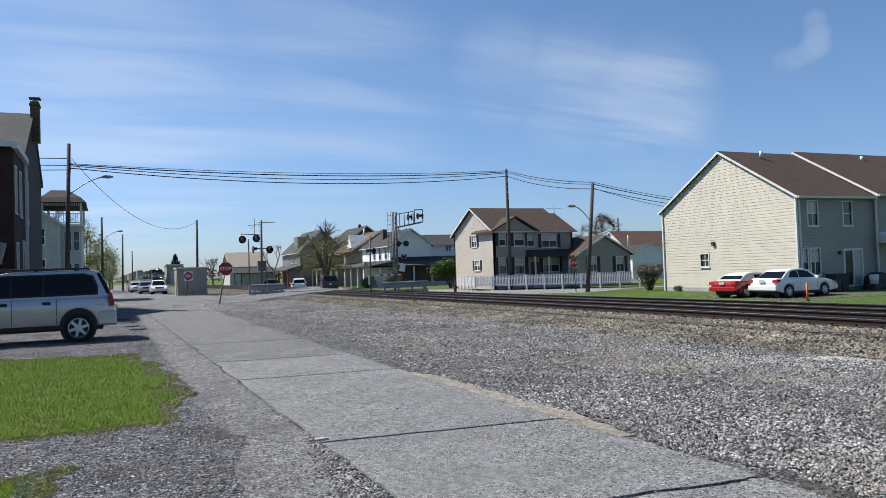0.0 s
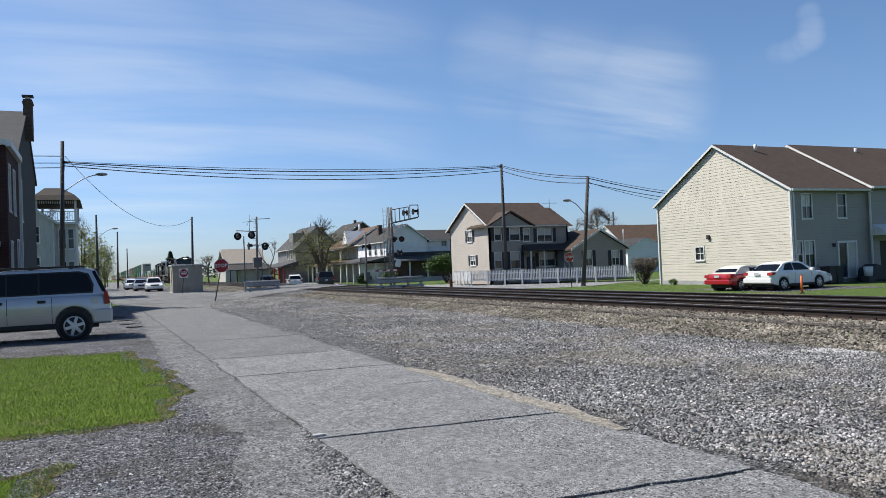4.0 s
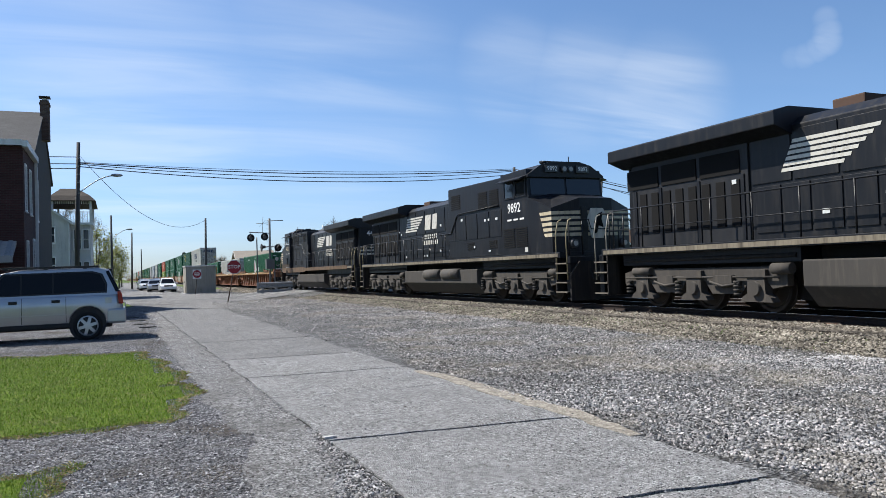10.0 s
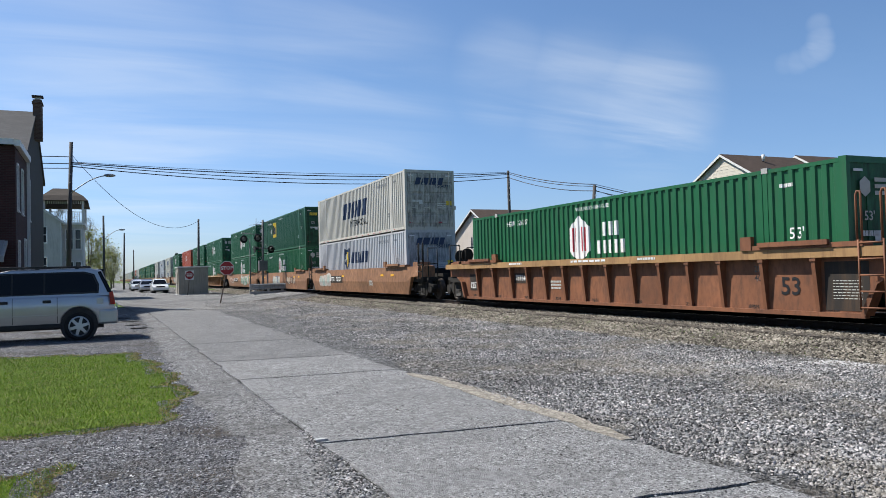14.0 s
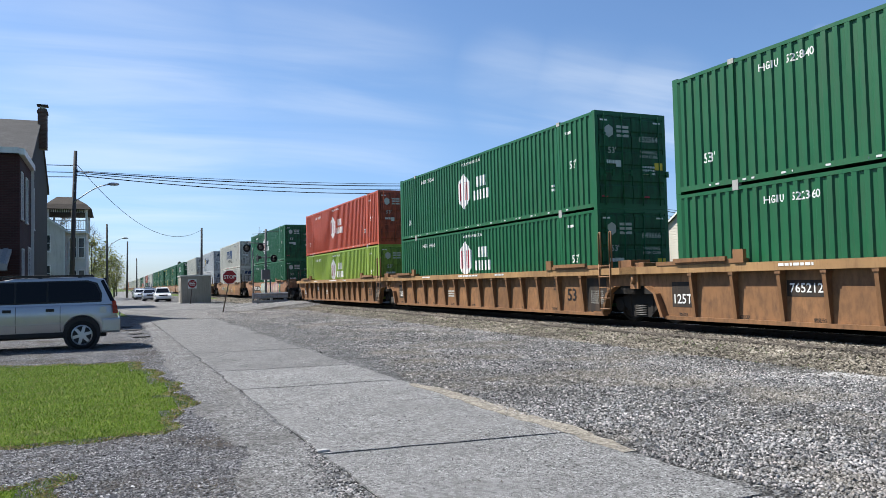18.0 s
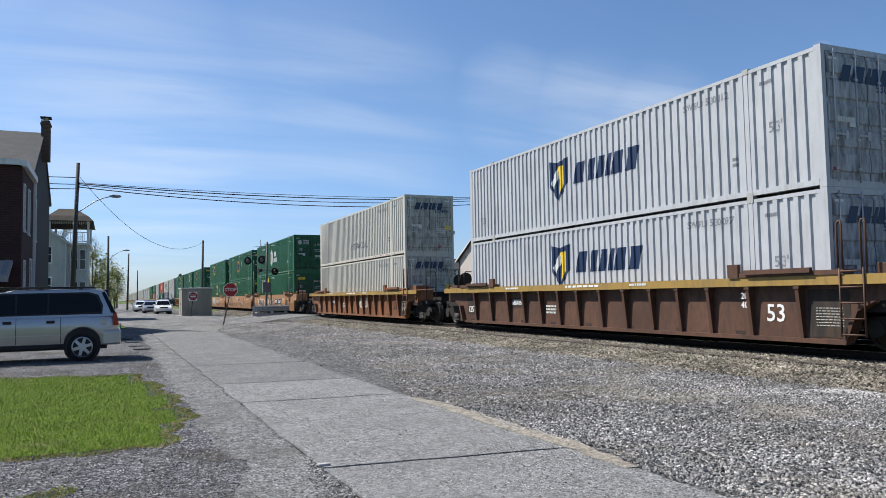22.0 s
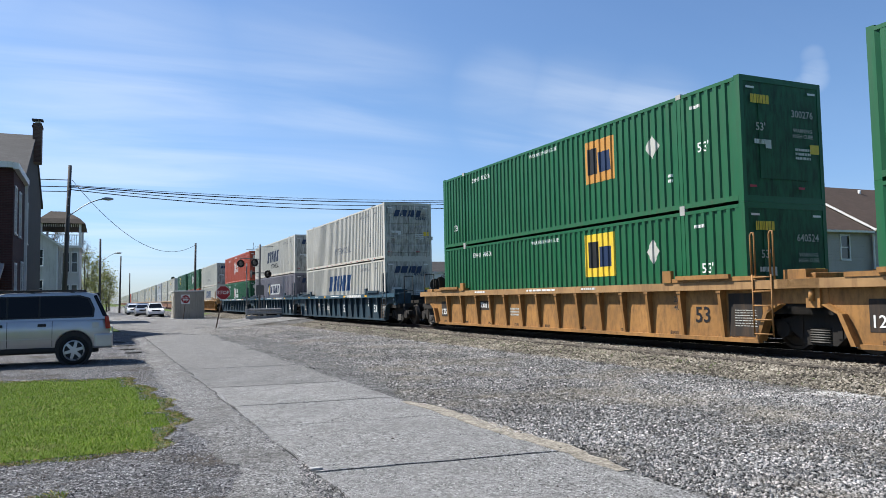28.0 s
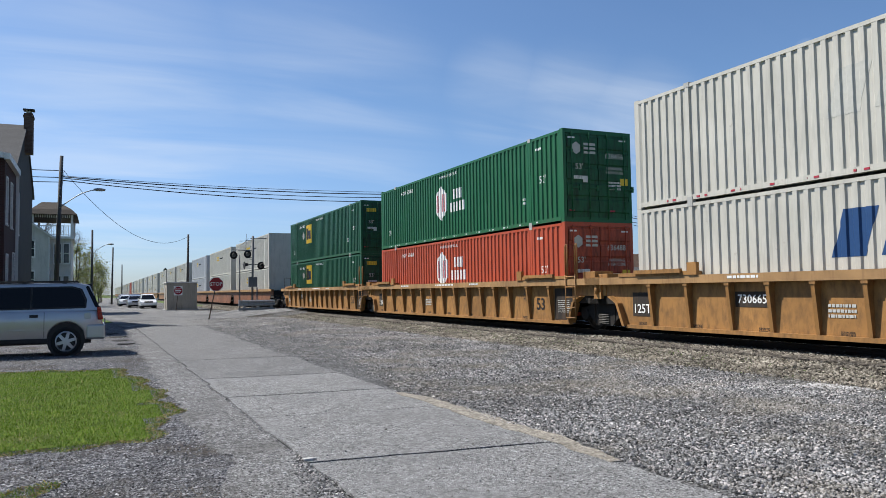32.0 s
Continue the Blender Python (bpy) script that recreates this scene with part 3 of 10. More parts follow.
def island_stone(name, stops, dusty=None):
    m, nt, b = nodes_of(name, 0.88)
    g = nt.nodes.new("ShaderNodeNewGeometry")
    col = ramp(nt, g.outputs["Random Per Island"], stops)
    v = coords(nt)
    col = mixed(nt, 1.0, col, ramp(nt, noise_of(nt, v, 50, 3), [(0.2, grey(0.75)), (0.8, grey(1.15))]), "MULTIPLY")
    col = mixed(nt, 1.0, col, ramp(nt, noise_of(nt, v, 0.6, 7, 0.7), [(0.36, grey(0.5)), (0.64, grey(1.12))]), "MULTIPLY")
    if dusty:
        col = mixed(nt, ramp(nt, noise_of(nt, v, 0.45, 6, 0.62), [(0.48, grey(0)), (0.64, grey(0.6))]), col, dusty)
    nt.links.new(col, b.inputs["Base Color"])
    return m


STONE_GREY = island_stone("grey stones", [(0.0, (0.035, 0.036, 0.038)), (0.3, (0.165, 0.167, 0.17)), (0.75, (0.36, 0.361, 0.362)), (0.93, (0.54, 0.497, 0.49)), (1.0, (0.64, 0.637, 0.63))], (0.25, 0.228, 0.19))
STONE_FINE = island_stone("fine dark stones", [(0.0, (0.02, 0.022, 0.028)), (0.5, (0.15, 0.156, 0.175)), (0.85, (0.38, 0.382, 0.395)), (1.0, (0.66, 0.66, 0.67))], (0.15, 0.125, 0.095))
DUST_STONE = island_stone("rust-dusted ballast stones", [(0.0, (0.03, 0.02, 0.015)), (0.6, (0.10, 0.07, 0.052)), (1.0, (0.22, 0.165, 0.125))])
STONE_BROWN = island_stone("brown ballast stones", [(0.0, (0.045, 0.039, 0.033)), (0.4, (0.18, 0.16, 0.13)), (0.85, (0.32, 0.292, 0.245)), (1.0, (0.44, 0.41, 0.35))])


def spread(n, x0, x1, y0, y1, seed, power=2.0):
    """Places between two x and two y, denser towards the small y."""
    rng = np.random.default_rng(seed)
    u = rng.random(n)
    y = y0 * (y1 / y0) ** (u ** (1 / power) if power != 1 else u)
    return rng.uniform(x0, x1, n), y, rng


x, y, rng = spread(235000, 4.30, 11.0, 3.0, 48, 1, 1)
keep = (x > 4.45 + 0.1 * np.sin(y * 2.1) + np.maximum(0, y - 14) * 0.016) & (rng.random(len(x)) < 0.5 + 0.5 * (np.sin(x * 1.3 + y * 0.35) > -0.2))
margin = 4.35 + np.maximum(0, y - 14) * 0.016 + 1.75 * np.clip((y - 11.2) / 9.0, 0, 1)
keep &= (x > margin + 0.25 * rng.normal(0, 1, len(x))) | (rng.random(len(x)) < 0.16)
x, y = x[keep], y[keep]
sz = (0.0065 + 0.0105 * rng.random(len(x)) ** 2) * (1 + y * 0.024)
pos = np.stack([x, y, 0.004 + sz * rng.uniform(0.1, 1.0, len(x))], -1)
ob = new("gravel_stones", scatter_mesh("gravel_stones", STONE_V, STONE_F, pos, sz, STONE_GREY, 2))
tagged(ob, "loose grey crushed stones lying over the yard", "gravel", kind="stuff")
x, y, rng = spread(85000, 10.6, 13.25, 3.5, 95, 3, 1)
zb = np.interp(x, [10.55, 11.4, 12.3, 12.95, 13.4], [0.0, 0.04, 0.13, 0.175, 0.182])
sz = rng.uniform(0.013, 0.031, len(x)) * (1 + y * 0.008)
pos = np.stack([x, y, zb + sz * rng.uniform(0.1, 0.9, len(x))], -1)
ob = new("ballast_stones", scatter_mesh("ballast_stones", STONE_V, STONE_F, pos, sz, STONE_BROWN, 4))
tagged(ob, "loose brown-grey ballast stones along the track", "ballast", kind="stuff")
x, y, rng = spread(9000, 15.2, 20.6, 7, 80, 5, 1)
zb = np.interp(x, [15.6, 16.9, 19.7, 20.4], [0.165, 0.10, 0.10, -0.05])
sz = rng.uniform(0.025, 0.05, len(x))
ob = new("ballast_stones", scatter_mesh("ballast_stones", STONE_V, STONE_F, np.stack([x, y, zb + sz * 0.3], -1), sz, DUST_STONE, 6))
tagged(ob, "rust-dusted ballast stones between and beyond the tracks", "ballast", kind="stuff")
x, y, rng = spread(80000, -3.2, 2.0, 3.2, 26, 7, 1)


def on_grass(x, y):
    """True where the lawn patches beside the drive are."""
    edge_r = 1.0 - 0.055 * (y - 11.4) ** 2 * np.where(y < 11.4, 1.35, 0.28) + 0.10 * np.sin(y * 3.0) + 0.05 * np.sin(y * 7.7)
    big = (y > 8.75 + 0.07 * np.sin(x * 4.1) + 0.05 * np.sin(x * 9)) & (y < 17.9 - 0.35 * (x + 0.6) + 0.12 * np.sin(x * 5)) & (x < edge_r)
    small = (y < 7.35 + 0.25 * x + 0.06 * np.sin(x * 11)) & (x < -0.28 - 0.16 * (7.4 - y) + 0.05 * np.sin(y * 9)) & (y > 3.5)
    return big | small


keep = ~on_grass(x, y) & ((x < 0.95 + 0.12 * np.sin(y * 2.3) + 0.1 * rng.normal(0, 1, len(x))) | ((rng.random(len(x)) < 0.30) & (x < 1.75)) | ((y < 7.6) & (x < 1.79) & (x > 1.75 - (7.5 - y) * 0.13)))
x, y = x[keep], y[keep]
sz = 0.005 + 0.009 * rng.random(len(x)) ** 2
ob = new("drive_stones", scatter_mesh("drive_stones", STONE_V, STONE_F, np.stack([x, y, 0.0 + sz * 0.3], -1), sz, STONE_FINE, 8))
tagged(ob, "fine grey stones on the drive", "gravel", kind="stuff")

structure("gravel_wedge", slab(strip_poly(lambda y: worn_r(y) + 0.02, lambda y: road_edge_l(y) - 0.02, span(2.8, 7.45, 0.15)), -0.05, 0.002), GRAVEL, "pale gravel filling the gap beside the asphalt", "gravel")
x, y = rng.uniform(0.5, 1.85, 16000), rng.uniform(2.9, 7.6, 16000)
keep = (x < 1.80 + 0.05 * rng.normal(0, 1, len(x))) & (x > 1.72 - np.maximum(0, 7.5 - y) * 0.13 * rng.uniform(0.7, 1.4, len(x)))
x, y = x[keep], y[keep]
sz = 0.006 + 0.010 * rng.random(len(x)) ** 2
ob = new("wedge_stones", scatter_mesh("wedge_stones", STONE_V, STONE_F, np.stack([x, y, 0.004 + sz * 0.3], -1), sz, STONE_GREY, 15))
tagged(ob, "loose blue-grey stones in the gap beside the asphalt", "gravel", kind="stuff")
# grit thrown onto the asphalt
x, y, rng_ = spread(2600, 1.9, 4.5, 3.2, 34, 16, 1)
sz = 0.004 + 0.010 * rng_.random(len(x)) ** 3
ob = new("road_grit", scatter_mesh("road_grit", STONE_V, STONE_F, np.stack([x, y, 0.012 + sz * 0.3], -1), sz, STONE_FINE, 17))
tagged(ob, "scattered grit on the asphalt", "gravel", kind="stuff")
CHUNK = granular("broken dark asphalt", [(0.0, grey(0.03)), (1.0, grey(0.11))], 60, 0.95, 0.8, 0.01)
for k, (cx, cy, w, d) in enumerate(((0.75, 31.0, 0.7, 0.9), (0.72, 28.3, 0.55, 0.5), (0.85, 26.4, 0.6, 0.6), (0.55, 33.6, 0.6, 0.9))):
    pts = [(cx + w * 0.5 * math.cos(a) * (0.75 + 0.25 * math.sin(3 * a + k)), cy + d * 0.5 * math.sin(a) * (0.75 + 0.25 * math.cos(2 * a + k))) for a in (j * math.tau / 12 for j in range(12))]
    tagged(part("asphalt_chunk", slab(pts, -0.01, 0.022 + 0.004 * k), CHUNK), "broken slab of dark asphalt at the street's edge", "asphalt", "broken asphalt pieces")
tagged(part("stone_chip", box(1.78, 7.02, 0.012, 1.90, 7.08, 0.035, 0.008), CONCRETE), "pale stone chip in the joint of the street", "stone")


def leaf_tones(name, stops):
    m, nt, b = nodes_of(name, 0.7)
    g = nt.nodes.new("ShaderNodeNewGeometry")
    nt.links.new(ramp(nt, g.outputs["Random Per Island"], stops), b.inputs["Base Color"])
    b.inputs["Specular IOR Level"].default_value = 0.1
    return m


# dry straw along the lawn's edge
x, y = rng.uniform(-4.5, 1.3, 90000), rng.uniform(5.0, 19.0, 90000)
d = 0.14
rim = on_grass(x, y) & ~(on_grass(x + d, y) & on_grass(x - d, y) & on_grass(x, y + d) & on_grass(x, y - d))
x, y = x[rim], y[rim]
STRAW = leaf_tones("dry straw", [(0.0, (0.20, 0.14, 0.07)), (0.6, (0.38, 0.29, 0.15)), (1.0, (0.30, 0.30, 0.06))])
ob = new("dry_grass", scatter_mesh("dry_grass", [(-0.06, 0, 0), (0.06, 0, 0), (0.04, 0.6, 0.35), (0.0, 1.2, 0.4)], [(0, 1, 2), (0, 2, 3)], np.stack([x, y, np.full(len(x), 0.004)], -1), rng.uniform(0.03, 0.06, len(x)), STRAW, 14, True))
tagged(ob, "dry straw-coloured grass along the edge of the lawn", "grass", kind="stuff")

# lawn: soil with blades
LAWN = granular("lawn soil", [(0.0, (0.05, 0.09, 0.006)), (0.5, (0.10, 0.16, 0.01)), (1.0, (0.16, 0.22, 0.02))], 40, 0.95, 0.7, 0.02, patch=(0.17, 0.14, 0.07), patch_scale=0.7, patch_range=(0.6, 0.75))
m, nt, b = nodes_of("grass blade", 0.6)
g = nt.nodes.new("ShaderNodeNewGeometry")
col = ramp(nt, g.outputs["Random Per Island"], [(0.0, (0.07, 0.145, 0.006)), (0.5, (0.14, 0.24, 0.012)), (0.86, (0.23, 0.33, 0.025)), (0.94, (0.42, 0.37, 0.17))])
v = coords(nt)
col = mixed(nt, 1.0, col, ramp(nt, noise_of(nt, v, 1.6, 8, 0.75), [(0.3, grey(0.6)), (0.7, grey(1.2))]), "MULTIPLY")
nt.links.new(col, b.inputs["Base Color"])
b.inputs["Specular IOR Level"].default_value = 0.1
BLADE = m
bm = bmesh.new()
gx = span(-9, 1.3, 0.25)
gy = span(3.5, 21, 0.25)
for yb in gy[:-1]:
    for xb in gx[:-1]:
        if on_grass(np.array([xb - 0.05, xb + 0.3, xb - 0.05, xb + 0.3]), np.array([yb - 0.05, yb - 0.05, yb + 0.3, yb + 0.3])).all():
            bm.faces.new([bm.verts.new(p) for p in ((xb, yb, 0.004), (xb + 0.26, yb, 0.004), (xb + 0.26, yb + 0.26, 0.004), (xb, yb + 0.26, 0.004))])
bmesh.ops.remove_doubles(bm, verts=bm.verts[:], dist=0.03)
structure("lawn", bm, LAWN, "small green lawn with worn brown edges", "lawn")
rng = np.random.default_rng(9)
n = 330000
y = 5.0 * (21.0 / 5.0) ** rng.random(n)
x = rng.uniform(-5.5, 1.2, n)
keep = on_grass(x, y) & (x > -0.32 * y + 0.2 - 2.5)
x, y = x[keep], y[keep]
BL_V = [(-0.075, 0, 0), (0.075, 0, 0), (0.05, 0.4, 0.6), (0.0, 0.8, 1.05)]
BL_F = [(0, 1, 2), (0, 2, 3)]
h = rng.uniform(0.012, 0.030, len(x)) * (1 + 0.02 * y)
ob = new("grass", scatter_mesh("grass", BL_V, BL_F, np.stack([x, y, np.zeros(len(x)) + 0.003], -1), h, BLADE, 10, True))
tagged(ob, "short green grass blades with dry tips", "grass", kind="stuff")
n = 42000
x, y = rng.uniform(21.0, 36, n), rng.uniform(12, 62, n)
keep = ~((x > 30) & (y < 33.6)) & (y < np.where(x < 30.5, 56.0 - (x - 22) * 1.14, 45.6)) & (y < 62 - (x - 18) * 0.8) & (np.abs((x - 29.4) * 0.87 + (y - 63.4) * 0.5) > 1.6)
x, y = x[keep], y[keep]
h = rng.uniform(0.03, 0.06, len(x))
FAR_BLADE = leaf_tones("far lawn blade", [(0.0, (0.07, 0.13, 0.012)), (0.5, (0.12, 0.20, 0.018)), (1.0, (0.20, 0.28, 0.035))])
ob = new("grass", scatter_mesh("grass", BL_V, BL_F, np.stack([x, y, np.interp(x, [20.4, 22.2], [-0.05, FAR_Z])], -1), h, FAR_BLADE, 12, True))
tagged(ob, "short green grass beyond the railway", "grass", kind="stuff")

# ---- the train: containers, well cars, locomotives ----
TRACK_X, RAIL_Z = 14.265, 0.36
MOVING = []
CACHE = {}


def cached(key, build, material):
    if (key, material.name) not in CACHE:
        CACHE[(key, material.name)] = mesh_of(str(key if isinstance(key, str) else key[0]), build(), material)
    return CACHE[(key, material.name)]


C_LEN, C_HIGH, C_HALF = 16.15, 2.896, 1.295
RIB, RIB_DEEP = 0.269, 0.038
POSTS = (1.95, 14.20)


def rib_depth(y):
    """How far the corrugated side lies behind its outer face at y along the container."""
    if y < 0.16 or y > C_LEN - 0.16 or any(abs(y - p) < 0.07 for p in POSTS):
        return 0.0
    u = ((y - 0.16) % RIB) / RIB
    if u < 0.42:
        return 0.0
    if u < 0.54:
        return RIB_DEEP * (u - 0.42) / 0.12
    if u < 0.88:
        return RIB_DEEP
    return RIB_DEEP * (1 - u) / 0.12


RIB_STOPS = sorted([0.0, 0.159, C_LEN - 0.159, C_LEN]
                   + [0.16 + RIB * (k + u) for k in range(60) for u in (0.0, 0.42, 0.54, 0.88) if 0.17 < 0.16 + RIB * (k + u) < C_LEN - 0.17]
                   + [p + s for p in POSTS for s in (-0.071, -0.069, 0.069, 0.071)])


def side_mesh():
    bm = bmesh.new()
    lo, hi = [], []
    for y in RIB_STOPS:
        x = -C_HALF + rib_depth(y)
        lo.append(bm.verts.new((x, y, 0.15)))
        hi.append(bm.verts.new((x, y, C_HIGH - 0.09)))
    for k in range(len(lo) - 1):
        bm.faces.new((lo[k], hi[k], hi[k + 1], lo[k + 1]))
    return bm


def onto_side(bm, y, z, lift=0.005):
    """Lays flat shapes (u to the near end, v up) as paint on the corrugated side about y, z."""
    for s in RIB_STOPS:
        bmesh.ops.bisect_plane(bm, geom=bm.verts[:] + bm.edges[:] + bm.faces[:], plane_co=(y - s, 0, 0), plane_no=(1, 0, 0))
    for v in bm.verts:
        u, w, up = v.co
        yy = y - u
        v.co = (-C_HALF + rib_depth(yy) - lift - up, yy, z + w)
    return bm


def onto_end(bm, x, z, lift=0.03):
    for v in bm.verts:
        u, w, up = v.co
        v.co = (x + u, -lift - up, z + w)
    return bm


def from_mesh(me):
    bm = bmesh.new()
    bm.from_mesh(me)
    return bm


INK = {
    "white": plain("white lettering", (0.80, 0.80, 0.78), 0.6),
    "navy": plain("navy lettering", (0.012, 0.03, 0.085), 0.5),
    "blue": plain("blue lettering", (0.012, 0.06, 0.18), 0.5),
    "ghost": plain("faded and shaded lettering", (0.50, 0.50, 0.46), 0.7),
    "red": plain("dark red lettering", (0.42, 0.03, 0.055), 0.5),
    "yellow": plain("yellow panel", (0.80, 0.56, 0.04), 0.5),
    "orange": plain("faded orange panel", (0.55, 0.26, 0.05), 0.6),
    "black": plain("black lettering", (0.015, 0.015, 0.016), 0.5),
    "pale": plain("pale placard", (0.66, 0.68, 0.66), 0.6),
    "grey": plain("grey lettering", (0.22, 0.23, 0.25), 0.6),
}


def block_letters(words, w, h, gap=0.14, slant=0.0):
    """A name as a row of plain solid bars."""
    bm = bmesh.new()
    u, n = -w / 2, sum(words)
    for k in words:
        cell = w * k / n
        bar(bm, u - slant * h / 2, -h / 2, u + cell * (1 - gap - 0.12) - slant * h / 2, h / 2, slant)
        u += cell
    return bm


def slanted_panel(w, h, slant):
    bm = bmesh.new()
    bar(bm, -w / 2 - slant * h / 2, -h / 2, w / 2 - slant * h / 2, h / 2, slant)
    return bm


def raised(bm, up):
    for v in bm.verts:
        v.co.z += up
    return bm


def rows_of_bars(w, h, rows, seed=1, fat=0.6):
    rng = random.Random(seed)
    bm = bmesh.new()
    for r in range(rows):
        u, top = -w / 2, h / 2 - r * h / rows
        while u < w / 2 - 0.02:
            b = rng.uniform(0.05, 0.16) * w
            bar(bm, u, top - fat * h / rows, min(u + b, w / 2), top)
            u += b + 0.03 * w
    return bm


def tape_shape():
    """White dashes of tape along the bottom rail."""
    bm = bmesh.new()
    for k in range(14):
        bar(bm, -7.0 + k * 1.02, -0.022, -6.66 + k * 1.02, 0.022, 0, 0.008)
    return bm


def shield(w, h):
    return [(-w / 2, h / 2), (0, h * 0.42), (w / 2, h / 2), (w * 0.46, -h * 0.1), (0, -h / 2), (-w * 0.46, -h * 0.1)]


# how far along its container the square emblem stands, where it is not the usual 11 m
EMBLEM_AT = {"641125": 8.9, "208141": 8.0, "300276": 5.3, "640524": 5.4, "641877": 4.7, "300279": 8.6}


def side_art(kind, top, number):
    """The paint on the near side of a container: (name, key, shapes, y, z, ink)."""
    art = []
    mid = 1.55 if top else 1.72
    if kind == "hexagon":
        def hexa():
            bm = bmesh.new()
            flat(bm, hexagon(0, 0, 0.72))
            return bm

        def inner():
            bm = bmesh.new()
            for u in (-0.34, 0.14):
                bar(bm, u, -0.36, u + 0.06, 0.36, 0, 0.003)
                bar(bm, u + 0.11, -0.36, u + 0.17, 0.36, 0, 0.003)
            return bm
        art += [("emblem", "hexa", hexa, 9.0, mid, "white"), ("emblem_mark", "inner", inner, 9.0, mid, "red"),
                ("name_mark", "nb1", lambda: block_letters((1.15, 0.9, 0.95), 0.86, 0.40, 0.34), 7.42, mid + 0.24, "white"),
                ("name_mark", "nb2", lambda: block_letters((1.2, 0.7, 1, 1, 1), 1.42, 0.38, 0.36), 7.42, mid - 0.27, "white"),
                ("warning", "warn", lambda: from_mesh(text_mesh("WARNING HIGH CUBE", 0.16, INK["white"])), 8.3, 2.62, "white")]
    if kind in ("slanted", "slanted_blue", "slanted_faded"):
        ink = {"slanted": "navy", "slanted_blue": "blue", "slanted_faded": "ghost"}[kind]
        art += [("name_mark", "sl", lambda: block_letters((1.1, 0.72, 0.72, 0.45, 1, 1.05), 4.7, 0.92, 0.2, 0.32), 7.95, mid + 0.12, ink)]
        if top:
            art += [("word", "inter", lambda: from_mesh(text_mesh("INTERMODAL", 0.52, INK["black"])), 7.4, 0.86, "grey" if kind == "slanted_faded" else "black")]
    if kind == "shielded":
        def sh():
            bm = bmesh.new()
            flat(bm, shield(1.1, 1.35))
            return bm

        def stripe():
            bm = bmesh.new()
            flat(bm, [(-0.05, 0.42), (0.30, 0.46), (0.34, -0.05), (0.06, -0.48), (0.12, 0.0)], 0.003)
            return bm

        def stripe2():
            bm = bmesh.new()
            flat(bm, [(-0.42, -0.05), (-0.02, 0.40), (-0.02, 0.05), (-0.26, -0.24)], 0.003)
            return bm
        art += [("emblem", "shield", sh, 9.75, mid, "navy"), ("emblem_stripe", "st", stripe, 9.75, mid, "yellow"),
                ("emblem_stripe", "st2", stripe2, 9.75, mid, "pale"),
                ("name_mark", "sl2", lambda: raised(block_letters((1.1, 0.72, 0.72, 0.45, 1, 1.05), 3.2, 0.62, 0.2, 0.25), 0.004), 7.2, mid + 0.08, "navy")]
        if number == "611508":
            art += [("name_panel", "slp", lambda: slanted_panel(3.5, 0.84, 0.25), 7.2, mid + 0.08, "white")]
    if kind in ("panelled", "panelled_orange"):
        at = EMBLEM_AT.get(number, 11.0)
        up = 0.0 if number == "641125" else 0.3
        def pan():
            bm = bmesh.new()
            bar(bm, -0.70, -0.62, 0.70, 0.62)
            return bm

        def marks():
            bm = bmesh.new()
            bar(bm, -0.54, -0.36, -0.08, 0.40, 0, 0.003)
            return bm

        def marks2():
            bm = bmesh.new()
            bar(bm, 0.02, -0.34, 0.56, 0.24, -0.10, 0.003)
            return bm

        def dia():
            bm = bmesh.new()
            flat(bm, [(0, -0.32), (0.27, 0), (0, 0.32), (-0.27, 0)])
            return bm
        art += [("emblem", "pan", pan, at, mid + up, "orange" if kind.endswith("orange") else "yellow"),
                ("emblem_mark", "mk", marks, at, mid + up, "black"), ("emblem_mark", "mk2", marks2, at, mid + up, "navy"),
                ("diamond_placard", "dia", dia, at + 1.4 if at > 9 else at - 2.3, mid + 0.25, "ghost"),
                ("warning", "warn", lambda: from_mesh(text_mesh("WARNING HIGH CUBE", 0.16, INK["white"])), 8.3, 2.62, "white")]
    if kind == "small_yellow":
        art += [("emblem", "sy", lambda: rows_of_bars(1.9, 0.62, 2, 5), 9.4, 1.9, "yellow"),
                ("name_mark", "sy2", lambda: rows_of_bars(2.2, 0.22, 1, 6), 6.6, 1.9, "black")]
    ink = "navy" if kind in ("slanted", "slanted_blue", "slanted_faded", "shielded") else "black" if kind == "small_yellow" else "white"
    near = 12.35 if kind == "hexagon" or kind.startswith("panelled") else 2.85
    if kind.startswith("slanted") and number:
        art += [("reflective_tape", "tape_red", tape_shape, 8.0, 0.10, "red")]
    if number and kind == "hexagon":
        art += [("reflective_tape", "tape", tape_shape, 8.0, 0.10, "pale")]
    if number:
        ink = "grey" if ink == "navy" else ink
        code = "HGIU" if kind == "hexagon" else "EMHU" if kind.startswith("panelled") else "SWRU"
        art += [("owner_mark", "own" + code, lambda: from_mesh(text_mesh(code, 0.23, INK[ink])), near + 0.80, 2.46, ink),
                ("number", "n" + number, lambda: from_mesh(text_mesh(number, 0.24, INK[ink])), near, 2.46, ink)]
    if kind not in ("slanted", "slanted_blue", "slanted_faded", "small_yellow"):
        art += [("length_mark", "l53", lambda: from_mesh(text_mesh("53'", 0.33, INK[ink])), 1.18, 1.45, ink),
                ("length_mark", "l53", lambda: from_mesh(text_mesh("53'", 0.33, INK[ink])), 15.0, 0.75, ink)]
    art += [("small_mark", "wtp", lambda: rows_of_bars(0.34, 0.13, 1, 9), 1.40, 2.45, ink), ("small_mark", "ia", lambda: rows_of_bars(0.18, 0.26, 2, 8), 2.35, 0.85, ink)]
    return art


